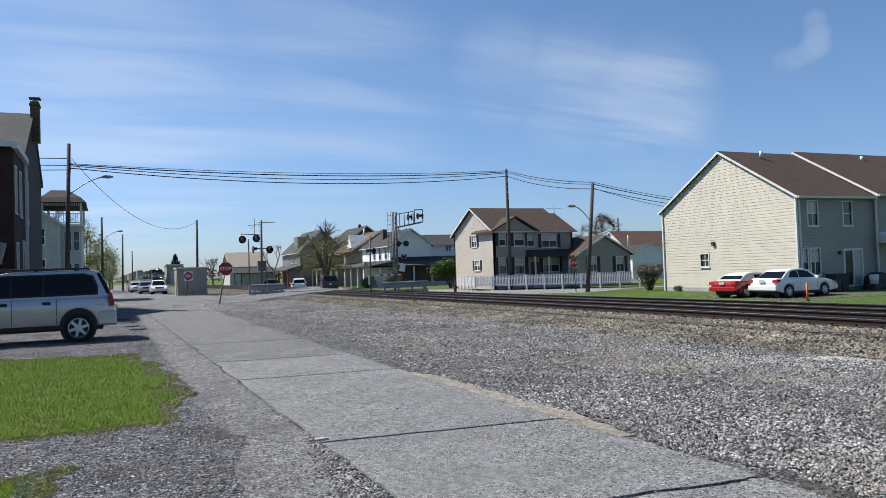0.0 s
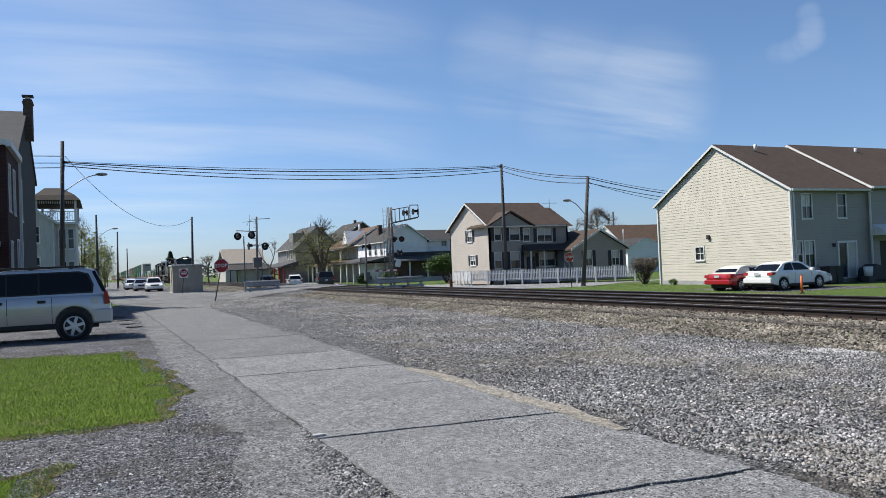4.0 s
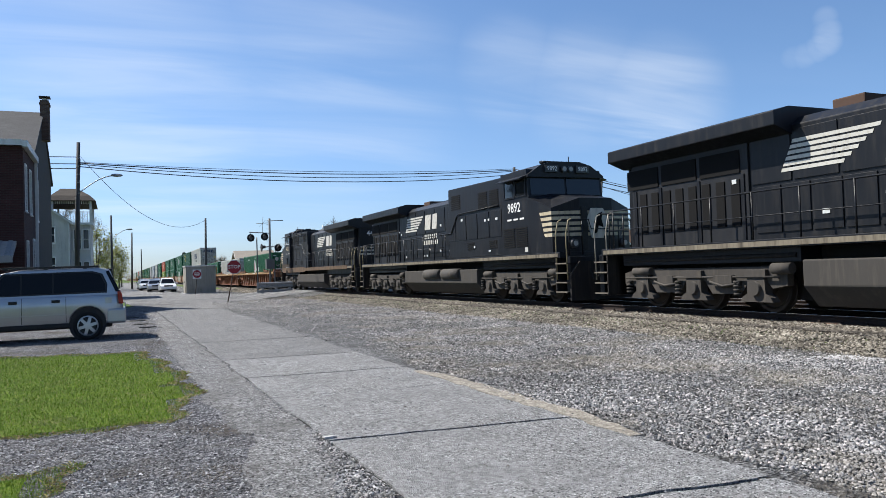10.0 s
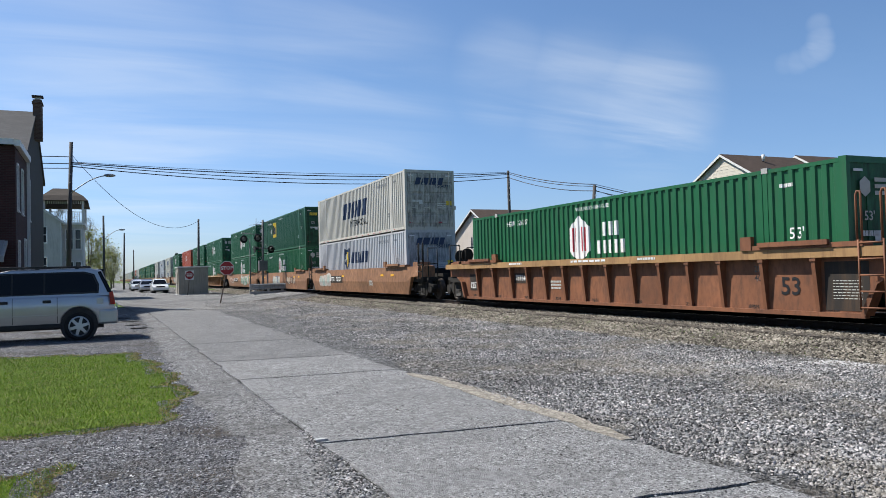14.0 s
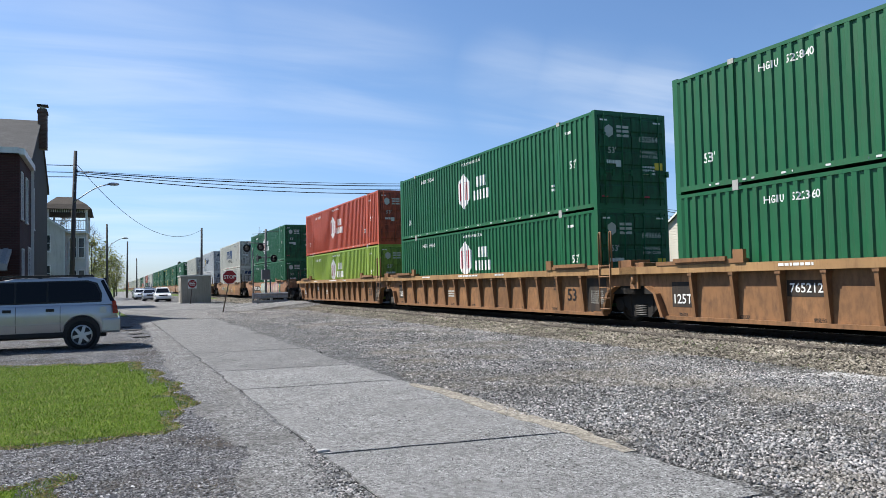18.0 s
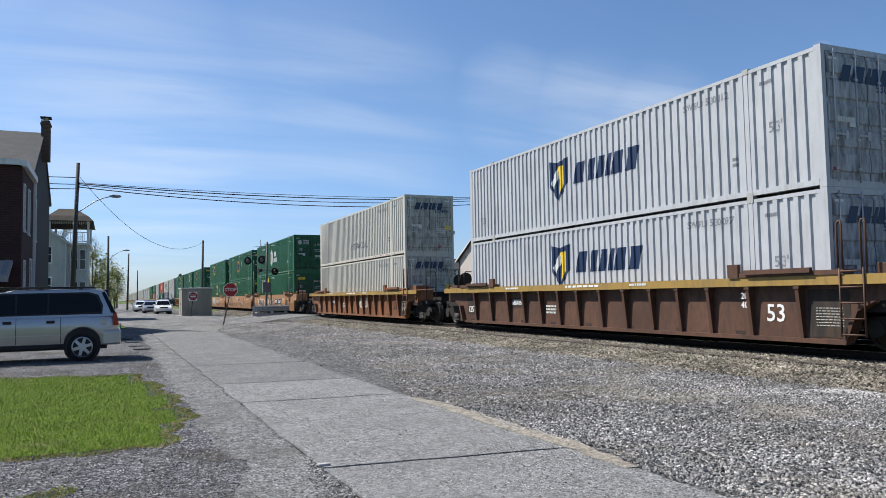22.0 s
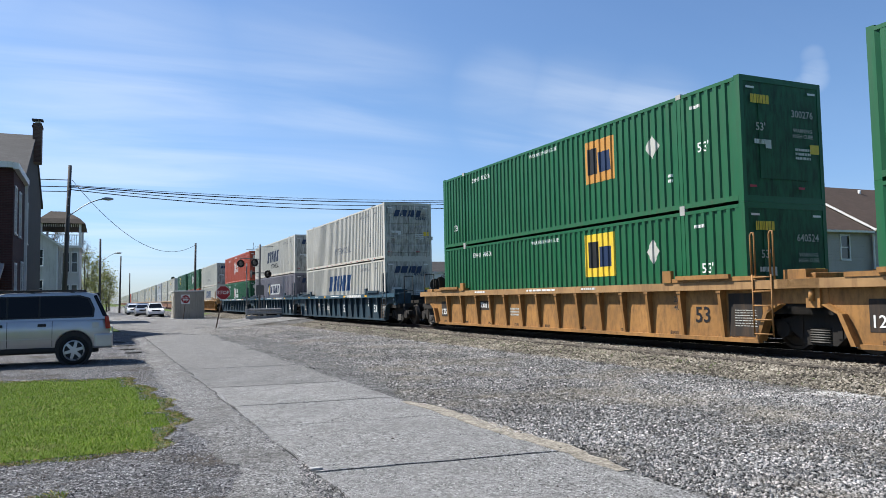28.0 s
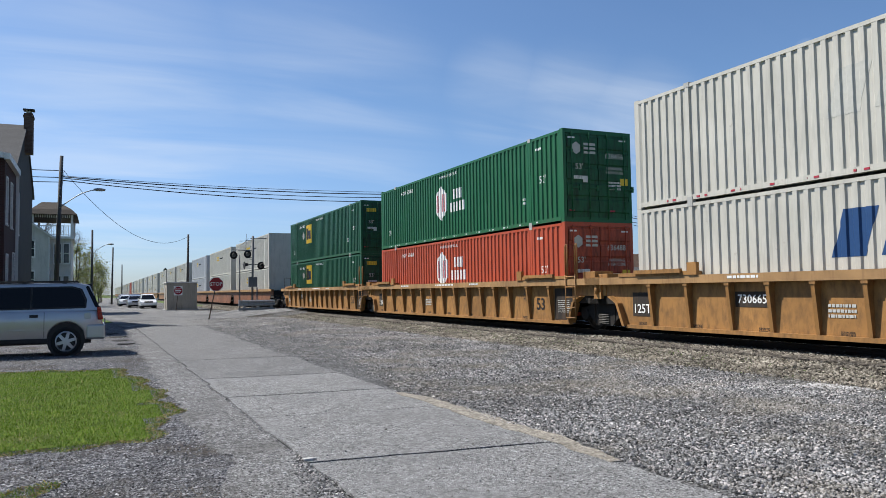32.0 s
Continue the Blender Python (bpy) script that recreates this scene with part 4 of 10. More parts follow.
def door_mesh():
    """A door leaf with flat-topped ridges across it."""
    front = [(0.0, 0.15)]
    for k in range(5):
        z = 0.30 + k * 0.5
        front += [(0.0, z), (-0.026, z + 0.035), (-0.026, z + 0.365), (0.0, z + 0.40)]
    front += [(0.0, C_HIGH - 0.14), (0.05, C_HIGH - 0.14), (0.05, 0.15)]
    return prism(front, "x", -C_HALF + 0.13, -0.014)


def plain_end_mesh():
    bm = bmesh.new()
    add_box(bm, -C_HALF + 0.11, 0.012, 0.15, C_HALF - 0.11, 0.06, C_HIGH - 0.12)
    add_box(bm, -0.75, -0.006, 0.55, 0.75, 0.014, 2.3)
    return bm


def end_frame_mesh():
    bm = bmesh.new()
    for s in (-1, 1):
        a, b = sorted((s * C_HALF, s * (C_HALF - 0.11)))
        add_box(bm, a, -0.004, 0.0, b, 0.16, C_HIGH)
    add_box(bm, -C_HALF + 0.11, -0.002, 0.0, C_HALF - 0.11, 0.14, 0.15)
    add_box(bm, -C_HALF + 0.11, -0.002, C_HIGH - 0.13, C_HALF - 0.11, 0.14, C_HIGH)
    return bm


def rod_mesh():
    bm = bmesh.new()
    add_tube(bm, (0, -0.04, 0.10), (0, -0.04, C_HIGH - 0.08), 0.017, seg=6)
    for z in (0.35, 0.95, 2.2, 2.7):
        add_box(bm, -0.05, -0.055, z, 0.05, -0.01, z + 0.05)
    add_box(bm, 0.0, -0.065, 1.05, 0.34, -0.045, 1.09)
    add_box(bm, 0.26, -0.06, 0.98, 0.34, -0.012, 1.16)
    return bm


CASTING = paint("bare casting", (0.42, 0.42, 0.40), 0.55)
ROD = paint("galvanised rod", (0.40, 0.40, 0.39), 0.4, 0.6)


def container(label, colour, name, kind, end, top, number, offset, lift, group, far=False):
    """A 53-foot container that stands with its near end at the start of y."""
    skin = paint(name, colour, 0.42, 0.0, dirt=tuple(c * 0.45 + 0.02 for c in colour), amount=0.5, rust=(0.3 if colour[0] > 0.4 and colour[2] > 0.3 else 0.14) if not far else 0.0)
    # near ends: grime, plus extra darkening that imitates the shade they stand in
    worn = paint(name + " on grimy shaded doors", colour, 0.55, 0.0, dirt=tuple(c * 0.22 + 0.012 for c in colour), amount=0.85, scale=1.6, streak=2.0, rust=0.3, start=0.36) if not far else skin
    rail_skin = paint(name + " on scuffed rails", colour, 0.55, 0.0, dirt=tuple(c * 0.4 + 0.02 for c in colour), amount=0.7, rust=0.6) if not far else skin
    c = thing("container", label, "shipping container", group)
    part("side_panel", cached("side_panel", side_mesh, skin), skin, c)
    part("side_panel", cached("side_panel", side_mesh, skin), skin, c, at=pose(0, C_LEN, 0, 0, 0, 180))
    part("roof", cached("roof", lambda: box(-C_HALF + 0.02, 0.05, C_HIGH - 0.08, C_HALF - 0.02, C_LEN - 0.05, C_HIGH - 0.045), skin), skin, c)
    part("floor", cached("floor", lambda: box(-C_HALF + 0.03, 0.05, 0.06, C_HALF - 0.03, C_LEN - 0.05, 0.14), skin), skin, c)
    for s in (-1, 1):
        def rails(s=s):
            bm = bmesh.new()
            a, b = sorted((s * (C_HALF + 0.004), s * (C_HALF - 0.07)))
            add_box(bm, a, 0.16, C_HIGH - 0.11, b, C_LEN - 0.16, C_HIGH - 0.03)
            return bm

        def low(s=s):
            a, b = sorted((s * (C_HALF + 0.004), s * (C_HALF - 0.07)))
            return box(a, 0.16, 0.045, b, C_LEN - 0.16, 0.165)
        part("top_rail", cached("top_rail%d" % s, rails, skin), skin, c)
        part("bottom_rail", cached("bottom_rail%d" % s, low, rail_skin), rail_skin, c)
    part("end_frame", cached("end_frame", end_frame_mesh, skin), skin, c)
    part("end_frame", cached("end_frame", end_frame_mesh, skin), skin, c, at=pose(0, C_LEN, 0, 0, 0, 180))
    part("end_wall", cached("end_wall", plain_end_mesh, skin), skin, c, at=pose(0, C_LEN, 0, 0, 0, 180))
    if end == "doors" and not far:
        part("door", cached("door", door_mesh, worn), worn, c)
        part("door", cached("door2", lambda: mirrored(door_mesh()), worn), worn, c)
        for x in (-1.0, -0.35, 0.35, 1.0):
            part("lock_rod", cached("lock_rod", rod_mesh, rail_skin), rail_skin, c, at=pose(x if x < 0 else x, 0, 0))
    else:
        part("end_wall", cached("end_wall", plain_end_mesh, worn), worn, c)
    if not far:
        for p in POSTS:
            part("post", cached("c_post", lambda: box(-0.006, -0.06, 0.0, 0.03, 0.06, C_HIGH + 0.004), skin), skin, c, at=pose(-C_HALF - 0.004, p, 0))
            for z in (0.0, C_HIGH - 0.11):
                part("corner_casting", cached("casting", lambda: box(-0.012, -0.085, 0.0, 0.10, 0.085, 0.118), CASTING), CASTING, c, at=pose(-C_HALF - 0.004, p, z))
    for nm, key, shapes, y, z, ink in side_art(kind, top, "" if far else number):
        if far and nm not in ("emblem", "name_mark"):
            continue
        k = ("art", key, y, z)
        part(nm, cached(k, lambda: onto_side(shapes(), y, z), INK[ink]), INK[ink], c)
    if not far:
        ink = "navy" if kind in ("slanted", "slanted_blue", "slanted_faded", "shielded") else "white"
        # white marks on the end use the greyer ink to imitate shade
        if kind == "hexagon":
            part("emblem", cached("end_hex", lambda: onto_end(hex_small(), -0.82, 2.3), INK["ghost"]), INK["ghost"], c)
        elif kind in ("slanted", "slanted_blue", "slanted_faded", "shielded"):
            part("name_mark", cached("end_sl", lambda: onto_end(block_letters((1.1, 1.45, 0.45, 1, 1.05), 1.5, 0.34, 0.1, 0.3), 0.0, 2.35), INK[ink]), INK[ink], c)
        elif kind.startswith("panelled"):
            part("emblem", cached("end_pan", lambda: onto_end(rows_of_bars(0.6, 0.34, 1, 4), 0.0 if end != "doors" else -0.7, 2.3), INK["yellow"]), INK["yellow"], c)
        shaded_end_ink = "ghost" if ink == "white" else ink
        if number:
            part("number", cached("en" + number, lambda: onto_end(from_mesh(text_mesh(number, 0.24, INK[shaded_end_ink])), 0.62, 2.1), INK[shaded_end_ink]), INK[shaded_end_ink], c)
        if kind == "hexagon" or kind.startswith("panelled"):
            part("length_mark", cached("e53", lambda: onto_end(from_mesh(text_mesh("53'", 0.26, INK["ghost"])), -0.72, 1.72), INK["ghost"]), INK["ghost"], c)
            part("warning", cached("ewarn", lambda: onto_end(from_mesh(text_mesh("WARNING\nHIGH CUBE", 0.13, INK["ghost"])), 0.62, 1.65), INK["ghost"]), INK["ghost"], c)
        for x, z, ww, hh, kind in ((-1.0, 2.62, 0.26, 0.05, "white"), (0.95, 2.62, 0.26, 0.05, "white"), (0.98, 1.30, 0.30, 0.22, "yellow"), (-0.50, 1.34, 0.18, 0.20, "pale"), (-1.02, 0.36, 0.2, 0.05, "red"), (0.5, 0.36, 0.2, 0.05, "red")):
            part("sticker", cached(("stk", x, z), lambda: onto_end(panel_shape(ww, hh), x, z, 0.03), INK[kind]), INK[kind], c)
        part("notice", cached("enot", lambda: onto_end(rows_of_bars(0.5, 0.3, 3, 7), 0.6, 1.15), INK["pale"]), INK["pale"], c)
        part("placard", cached("eplac", lambda: onto_end(rows_of_bars(0.42, 0.18, 1, 2), -0.72, 1.35), INK["pale"]), INK["pale"], c)
    MOVING.append((c, offset, lift, False))
    return c


def hex_small():
    bm = bmesh.new()
    flat(bm, hexagon(0, 0, 0.2))
    for k in range(3):
        bar(bm, 0.28, -0.16 + k * 0.13, 0.72, -0.08 + k * 0.13)
    return bm


def mirrored(bm):
    for v in bm.verts:
        v.co.x = -v.co.x
    bmesh.ops.reverse_faces(bm, faces=bm.faces[:])
    return bm


# -- trucks --
# grimy steel, coloured darker still for the deep shade under the cars
STEEL_DARK = paint("grimy shaded steel", (0.017, 0.015, 0.013), 0.85, 0.0, dirt=(0.042, 0.031, 0.022), amount=0.7)
WHEEL = paint("worn shaded wheel steel", (0.055, 0.047, 0.041), 0.55, 0.6)
SPRING = paint("dusty shaded spring", (0.028, 0.025, 0.021), 0.6)


def wheelset_mesh(r=0.46):
    """Axle and two flanged wheels, turned in one piece."""
    half = [(0.0, 0.085), (0.64, 0.085), (0.655, r + 0.02), (0.69, r + 0.025), (0.70, r), (0.82, r - 0.012), (0.825, r * 0.84), (0.79, r * 0.78), (0.80, r * 0.4), (0.84, 0.15), (0.93, 0.12), (0.935, 0.08), (1.05, 0.08), (1.05, 0.0)]
    prof = [(-x, q) for x, q in half[::-1]] + half[1:]
    bm = bmesh.new()
    n = 26
    rings = [[bm.verts.new((x, q * math.cos(k * math.tau / n), q * math.sin(k * math.tau / n))) for k in range(n)] for x, q in prof[1:-1]]
    for a, b in zip(rings, rings[1:]):
        for k in range(n):
            bm.faces.new((a[k], b[k], b[(k + 1) % n], a[(k + 1) % n]))
    bm.faces.new(rings[0])
    bm.faces.new(rings[-1][::-1])
    return bm


def side_frame_mesh():
    bm = bmesh.new()
    add_prism(bm, [(-1.15, 0.50), (-1.15, 0.66), (-0.72, 0.70), (-0.40, 0.86), (0.40, 0.86), (0.72, 0.70), (1.15, 0.66), (1.15, 0.50),
                   (0.76, 0.48), (0.52, 0.30), (0.36, 0.16), (-0.36, 0.16), (-0.52, 0.30), (-0.76, 0.48)], "x", -0.11, 0.11)
    for s in (-1, 1):
        add_tube(bm, (-0.16, s * 0.88, 0.46), (0.13, s * 0.88, 0.46), 0.17, 0.15, 12)
        add_box(bm, -0.13, s * 0.45 - 0.05, 0.3, 0.13, s * 0.45 + 0.05, 0.75)
    return bm


def spring_mesh():
    """A nest of coils, as one ribbed body."""
    bm = bmesh.new()
    rings = []
    for k in range(13):
        q = 0.085 if k % 2 else 0.105
        rings.append([bm.verts.new((q * math.cos(a), q * 2.6 * math.sin(a), 0.22 + k * 0.024)) for a in (j * math.tau / 12 for j in range(12))])
    for a, b in zip(rings, rings[1:]):
        for j in range(12):
            bm.faces.new((a[j], a[(j + 1) % 12], b[(j + 1) % 12], b[j]))
    return bm


def truck(parent, y):
    b = part("truck", cached("bolster", lambda: box(-1.1, -0.2, 0.46, 1.1, 0.2, 0.72, 0.03), STEEL_DARK), STEEL_DARK, parent, at=(0, y, 0))
    for s in (-1, 1):
        part("side_frame", cached("side_frame", side_frame_mesh, STEEL_DARK), STEEL_DARK, b, at=(s * 1.06, 0, 0))
        part("spring", cached("spring", spring_mesh, SPRING), SPRING, b, at=(s * 1.15, 0, 0))
        part("wheelset", cached("wheelset", wheelset_mesh, WHEEL), WHEEL, b, at=(0, s * 0.88, 0.46))
    return b


# -- well cars --
def ribbed_sill_mesh():
    bm = bmesh.new()
    add_prism(bm, [(-2.0, 1.0), (-1.05, 1.0), (-0.72, 0.80), (-0.45, 0.2), (16.6, 0.2), (16.87, 0.80), (17.2, 1.0), (18.15, 1.0), (18.15, 1.42), (-2.0, 1.42)], "x", -1.38, -1.34)
    add_box(bm, -1.46, -0.4, 0.15, -1.34, 16.55, 0.24)
    return bm


def chord_mesh():
    bm = bmesh.new()
    add_prism(bm, [(-1.58, 1.31), (-1.58, 1.50), (-1.33, 1.50), (-1.33, 1.44), (-1.54, 1.42), (-1.54, 1.31)], "y", -2.05, 18.2)
    return bm


def rib_post_mesh():
    bm = bmesh.new()
    add_prism(bm, [(-1.565, 1.32), (-1.45, 0.24), (-1.38, 0.24), (-1.38, 1.32)], "y", -0.045, 0.045)
    add_box(bm, -1.57, -0.07, 1.24, -1.38, 0.07, 1.32)
    return bm


def wheel_gusset_mesh():
    bm = bmesh.new()
    add_prism(bm, [(-0.98, 1.0), (-0.62, 0.80), (-0.36, 0.2), (-0.46, 0.2), (-0.72, 0.80), (-1.06, 0.98)], "x", -1.55, -1.30)
    return bm


def smooth_sill_mesh():
    bm = bmesh.new()
    ys = [(-2.0, 1.05), (-1.1, 1.0), (-0.55, 0.2), (16.7, 0.2), (17.25, 1.0), (18.15, 1.05)]
    rows = []
    for y, low in ys:
        mid = max(0.80, low + 0.01)
        rows.append([bm.verts.new(p) for p in ((-1.36, y, 1.50), (-1.50, y, 1.50), (-1.54, y, mid), (-1.54 + (mid - low) * 0.16, y, low), (-1.36, y, low))])
    for a, b in zip(rows, rows[1:]):
        for k in range(5):
            bm.faces.new((a[k], a[(k + 1) % 5], b[(k + 1) % 5], b[k]))
    bm.faces.new(rows[0])
    bm.faces.new(rows[-1][::-1])
    return bm


def well_floor_mesh():
    """Cross bearers on one centre strip."""
    left, right = [(-0.3, -0.2)], [(0.3, -0.2)]
    for k in range(9):
        y = 0.2 + k * 1.95
        for side, s in ((left, -1), (right, 1)):
            side += [(s * 0.3, y), (s * 1.38, y), (s * 1.38, y + 0.3), (s * 0.3, y + 0.3)]
    return prism(left + [(-0.3, 16.35), (0.3, 16.35)] + right[::-1], "z", 0.22, 0.33)


def platform_mesh():
    return prism([(-1.36, 0.78), (-0.35, 0.78), (-0.35, 0.6), (0.35, 0.6), (0.35, 0.78), (1.36, 0.78), (1.36, 1.0), (0.35, 1.0), (0.35, 1.15), (-0.35, 1.15), (-0.35, 1.0), (-1.36, 1.0)], "y", -2.1, -0.22)


def shelf_mesh():
    bm = bmesh.new()
    add_box(bm, -1.60, -0.5, 1.504, -1.30, 2.25, 1.60)
    add_box(bm, -1.62, 2.1, 1.504, -1.52, 2.4, 1.80)
    add_box(bm, -1.66, 0.2, 1.56, -1.58, 1.9, 1.66)
    return bm


def ladder_mesh():
    bm = bmesh.new()
    for y in (-0.42, -0.92):
        add_tube(bm, (-1.60, y, 0.32), (-1.60, y, 1.62), 0.02, seg=6)
    for k in range(5):
        add_tube(bm, (-1.60, -0.42, 0.36 + k * 0.3), (-1.60, -0.92, 0.36 + k * 0.3), 0.018, seg=6)
    return bm


def grab_mesh():
    """A hoop of round bar that stands up over the side."""
    bm = bmesh.new()
    add_path(bm, [(-1.56, -0.05, 1.5), (-1.56, -0.05, 2.45), (-1.55, -0.03, 2.52), (-1.55, 0.03, 2.52), (-1.56, 0.05, 2.45), (-1.56, 0.05, 1.5)], 0.022)
    return bm


def end_box_mesh():
    """The end sill over the truck, with a lever plate and a low step box."""
    bm = prism([(-2.1, 1.0), (-2.1, 1.50), (-1.60, 1.52), (-1.60, 1.70), (-1.05, 1.70), (-1.05, 1.50), (-0.98, 1.50), (-0.98, 1.0)], "x", -1.40, -0.75, 0.01)
    add_box(bm, -1.46, -1.95, 0.92, -1.38, -1.62, 1.40)
    add_tube(bm, (-1.48, -1.78, 1.05), (-1.48, -1.78, 1.28), 0.06, seg=10)
    return bm


def end_chest_mesh():
    return box(0.30, -1.9, 1.30, 1.30, -1.35, 1.62, 0.02)


def coupler_mesh():
    bm = bmesh.new()
    add_box(bm, -0.16, -3.62, 0.62, 0.16, -1.9, 0.92)
    add_box(bm, -0.24, -3.70, 0.56, 0.24, -3.35, 0.98)
    add_path(bm, [(-0.4, -2.1, 0.7), (-0.45, -2.9, 0.35), (-0.3, -3.6, 0.62)], 0.03)
    add_box(bm, -1.25, -2.55, 0.86, 1.25, -2.35, 0.98)
    return bm


def hand_brake_mesh():
    bm = bmesh.new()
    add_tube(bm, (0.45, -2.35, 1.9), (0.45, -2.28, 1.9), 0.28, 0.28, 18)
    add_box(bm, 0.3, -2.29, 1.0, 0.6, -2.15, 2.1)
    return bm


def end_rail_mesh(x0):
    """A railing of two uprights and two bars at the end of a well car."""
    bm = bmesh.new()
    for x in (x0, x0 + 0.45):
        add_tube(bm, (x, -2.4, 0.95), (x, -2.4, 2.3), 0.022, seg=6)
    for z in (1.6, 2.3):
        add_tube(bm, (x0, -2.4, z), (x0 + 0.45, -2.4, z), 0.02, seg=6)
    return bm


def blob(rng, cx, cy, w, h):
    """A rounded, uneven patch of sprayed paint."""
    n = 14
    return [(cx + w / 2 * math.copysign(abs(math.cos(a)) ** 0.55, math.cos(a)) * rng.uniform(0.82, 1.08),
             cy + h / 2 * math.copysign(abs(math.sin(a)) ** 0.55, math.sin(a)) * rng.uniform(0.8, 1.1)) for a in (k * math.tau / n + 0.1 for k in range(n))]


def on_sill(bm, y, z, smooth):
    """Lays flat shapes on the near sill of a well car, over its crease where it has one."""
    if smooth:
        bmesh.ops.bisect_plane(bm, geom=bm.verts[:] + bm.edges[:] + bm.faces[:], plane_co=(0, 0.80 - z, 0), plane_no=(0, 1, 0))
    for v in bm.verts:
        u, w, up = v.co
        zz = z + w
        if smooth:
            x = -1.50 - 0.04 * (1.5 - zz) / 0.7 if zz > 0.8 else -1.54 + (0.8 - zz) * 0.16
        else:
            x = -1.38
        v.co = (x - 0.006 - up, y - u, zz)
    return bm


def sprayed(well, smooth, rng, y, w, h, inks):
    """Weathered sprayed paint: overlapping clouds, blobs and slashes that spell nothing."""
    n = max(2, int(w / (h * 0.75)))
    cell = w / n
    edge, fill, shade = inks
    for ink, name, up, kx, kz, lift in ((shade, "sprayed_cloud", 0.0, 1.35, 1.06, 0.05), (edge, "sprayed_blob", 0.006, 1.1, 0.95, 0.06), (fill, "sprayed_fill", 0.011, 0.9, 0.72, 0.08)):
        for k in range(n):
            bm = bmesh.new()
            wide = rng.uniform(0.95, 1.2) if name == "sprayed_cloud" else rng.uniform(0.6, 1.15)
            flat(bm, blob(rng, -w / 2 + cell * (k + 0.5) + rng.uniform(-0.35, 0.35) * cell, rng.uniform(-lift, lift) * h * 2, cell * kx * wide, h * kz * rng.uniform(0.84, 1.0)), up + 0.0014 * (k % 3))
            part(name, on_sill(bm, y, 0.86, smooth), ink, well)
    for k in range(n):
        bm = bmesh.new()
        cx, cz = -w / 2 + cell * (k + rng.uniform(0.2, 0.8)), rng.uniform(-0.12, 0.12) * h
        a, l, q = rng.uniform(-0.9, 0.9), rng.uniform(0.18, 0.34) * h, rng.uniform(0.03, 0.07) * h
        flat(bm, [(cx - l * math.sin(a) - q, cz - l * math.cos(a)), (cx - l * math.sin(a) + q * 0.3, cz - l * math.cos(a)), (cx + l * math.sin(a) + q, cz + l * math.cos(a)), (cx + l * math.sin(a) - q * 0.2, cz + l * math.cos(a))], 0.0165)
        part("sprayed_slash", on_sill(bm, y, 0.86, smooth), edge, well)


SPRAY = {k: paint("spray " + k, tuple(0.88 * q for q in c), 0.7, dirt=(0.26, 0.15, 0.085), amount=0.7, start=0.40, scale=3.0, streak=3.0) for k, c in dict(
    cream=(0.55, 0.46, 0.36), peach=(0.52, 0.33, 0.25), mauve=(0.36, 0.22, 0.27), aqua=(0.40, 0.55, 0.52), blue=(0.10, 0.20, 0.36), rust=(0.26, 0.09, 0.05),
    white=(0.62, 0.60, 0.56), teal=(0.08, 0.36, 0.26), dark=(0.05, 0.045, 0.045), olive=(0.20, 0.19, 0.09), orange=(0.50, 0.24, 0.07)).items()}
REFLECT = plain("yellow reflector", (0.85, 0.45, 0.02), 0.35)
PLATE_DARK = paint("dusty black stencil panel", (0.026, 0.021, 0.017), 0.7, dirt=(0.10, 0.06, 0.035), amount=0.7, start=0.44)


def end_fittings(w, m):
    part("hand_brake", cached("brake", hand_brake_mesh, STEEL_DARK), STEEL_DARK, w, at=m)
    for x0 in (-1.2, 0.75):
        part("hand_rail", cached(("end_rail", x0), lambda: end_rail_mesh(x0), STEEL_DARK), STEEL_DARK, w, at=m)


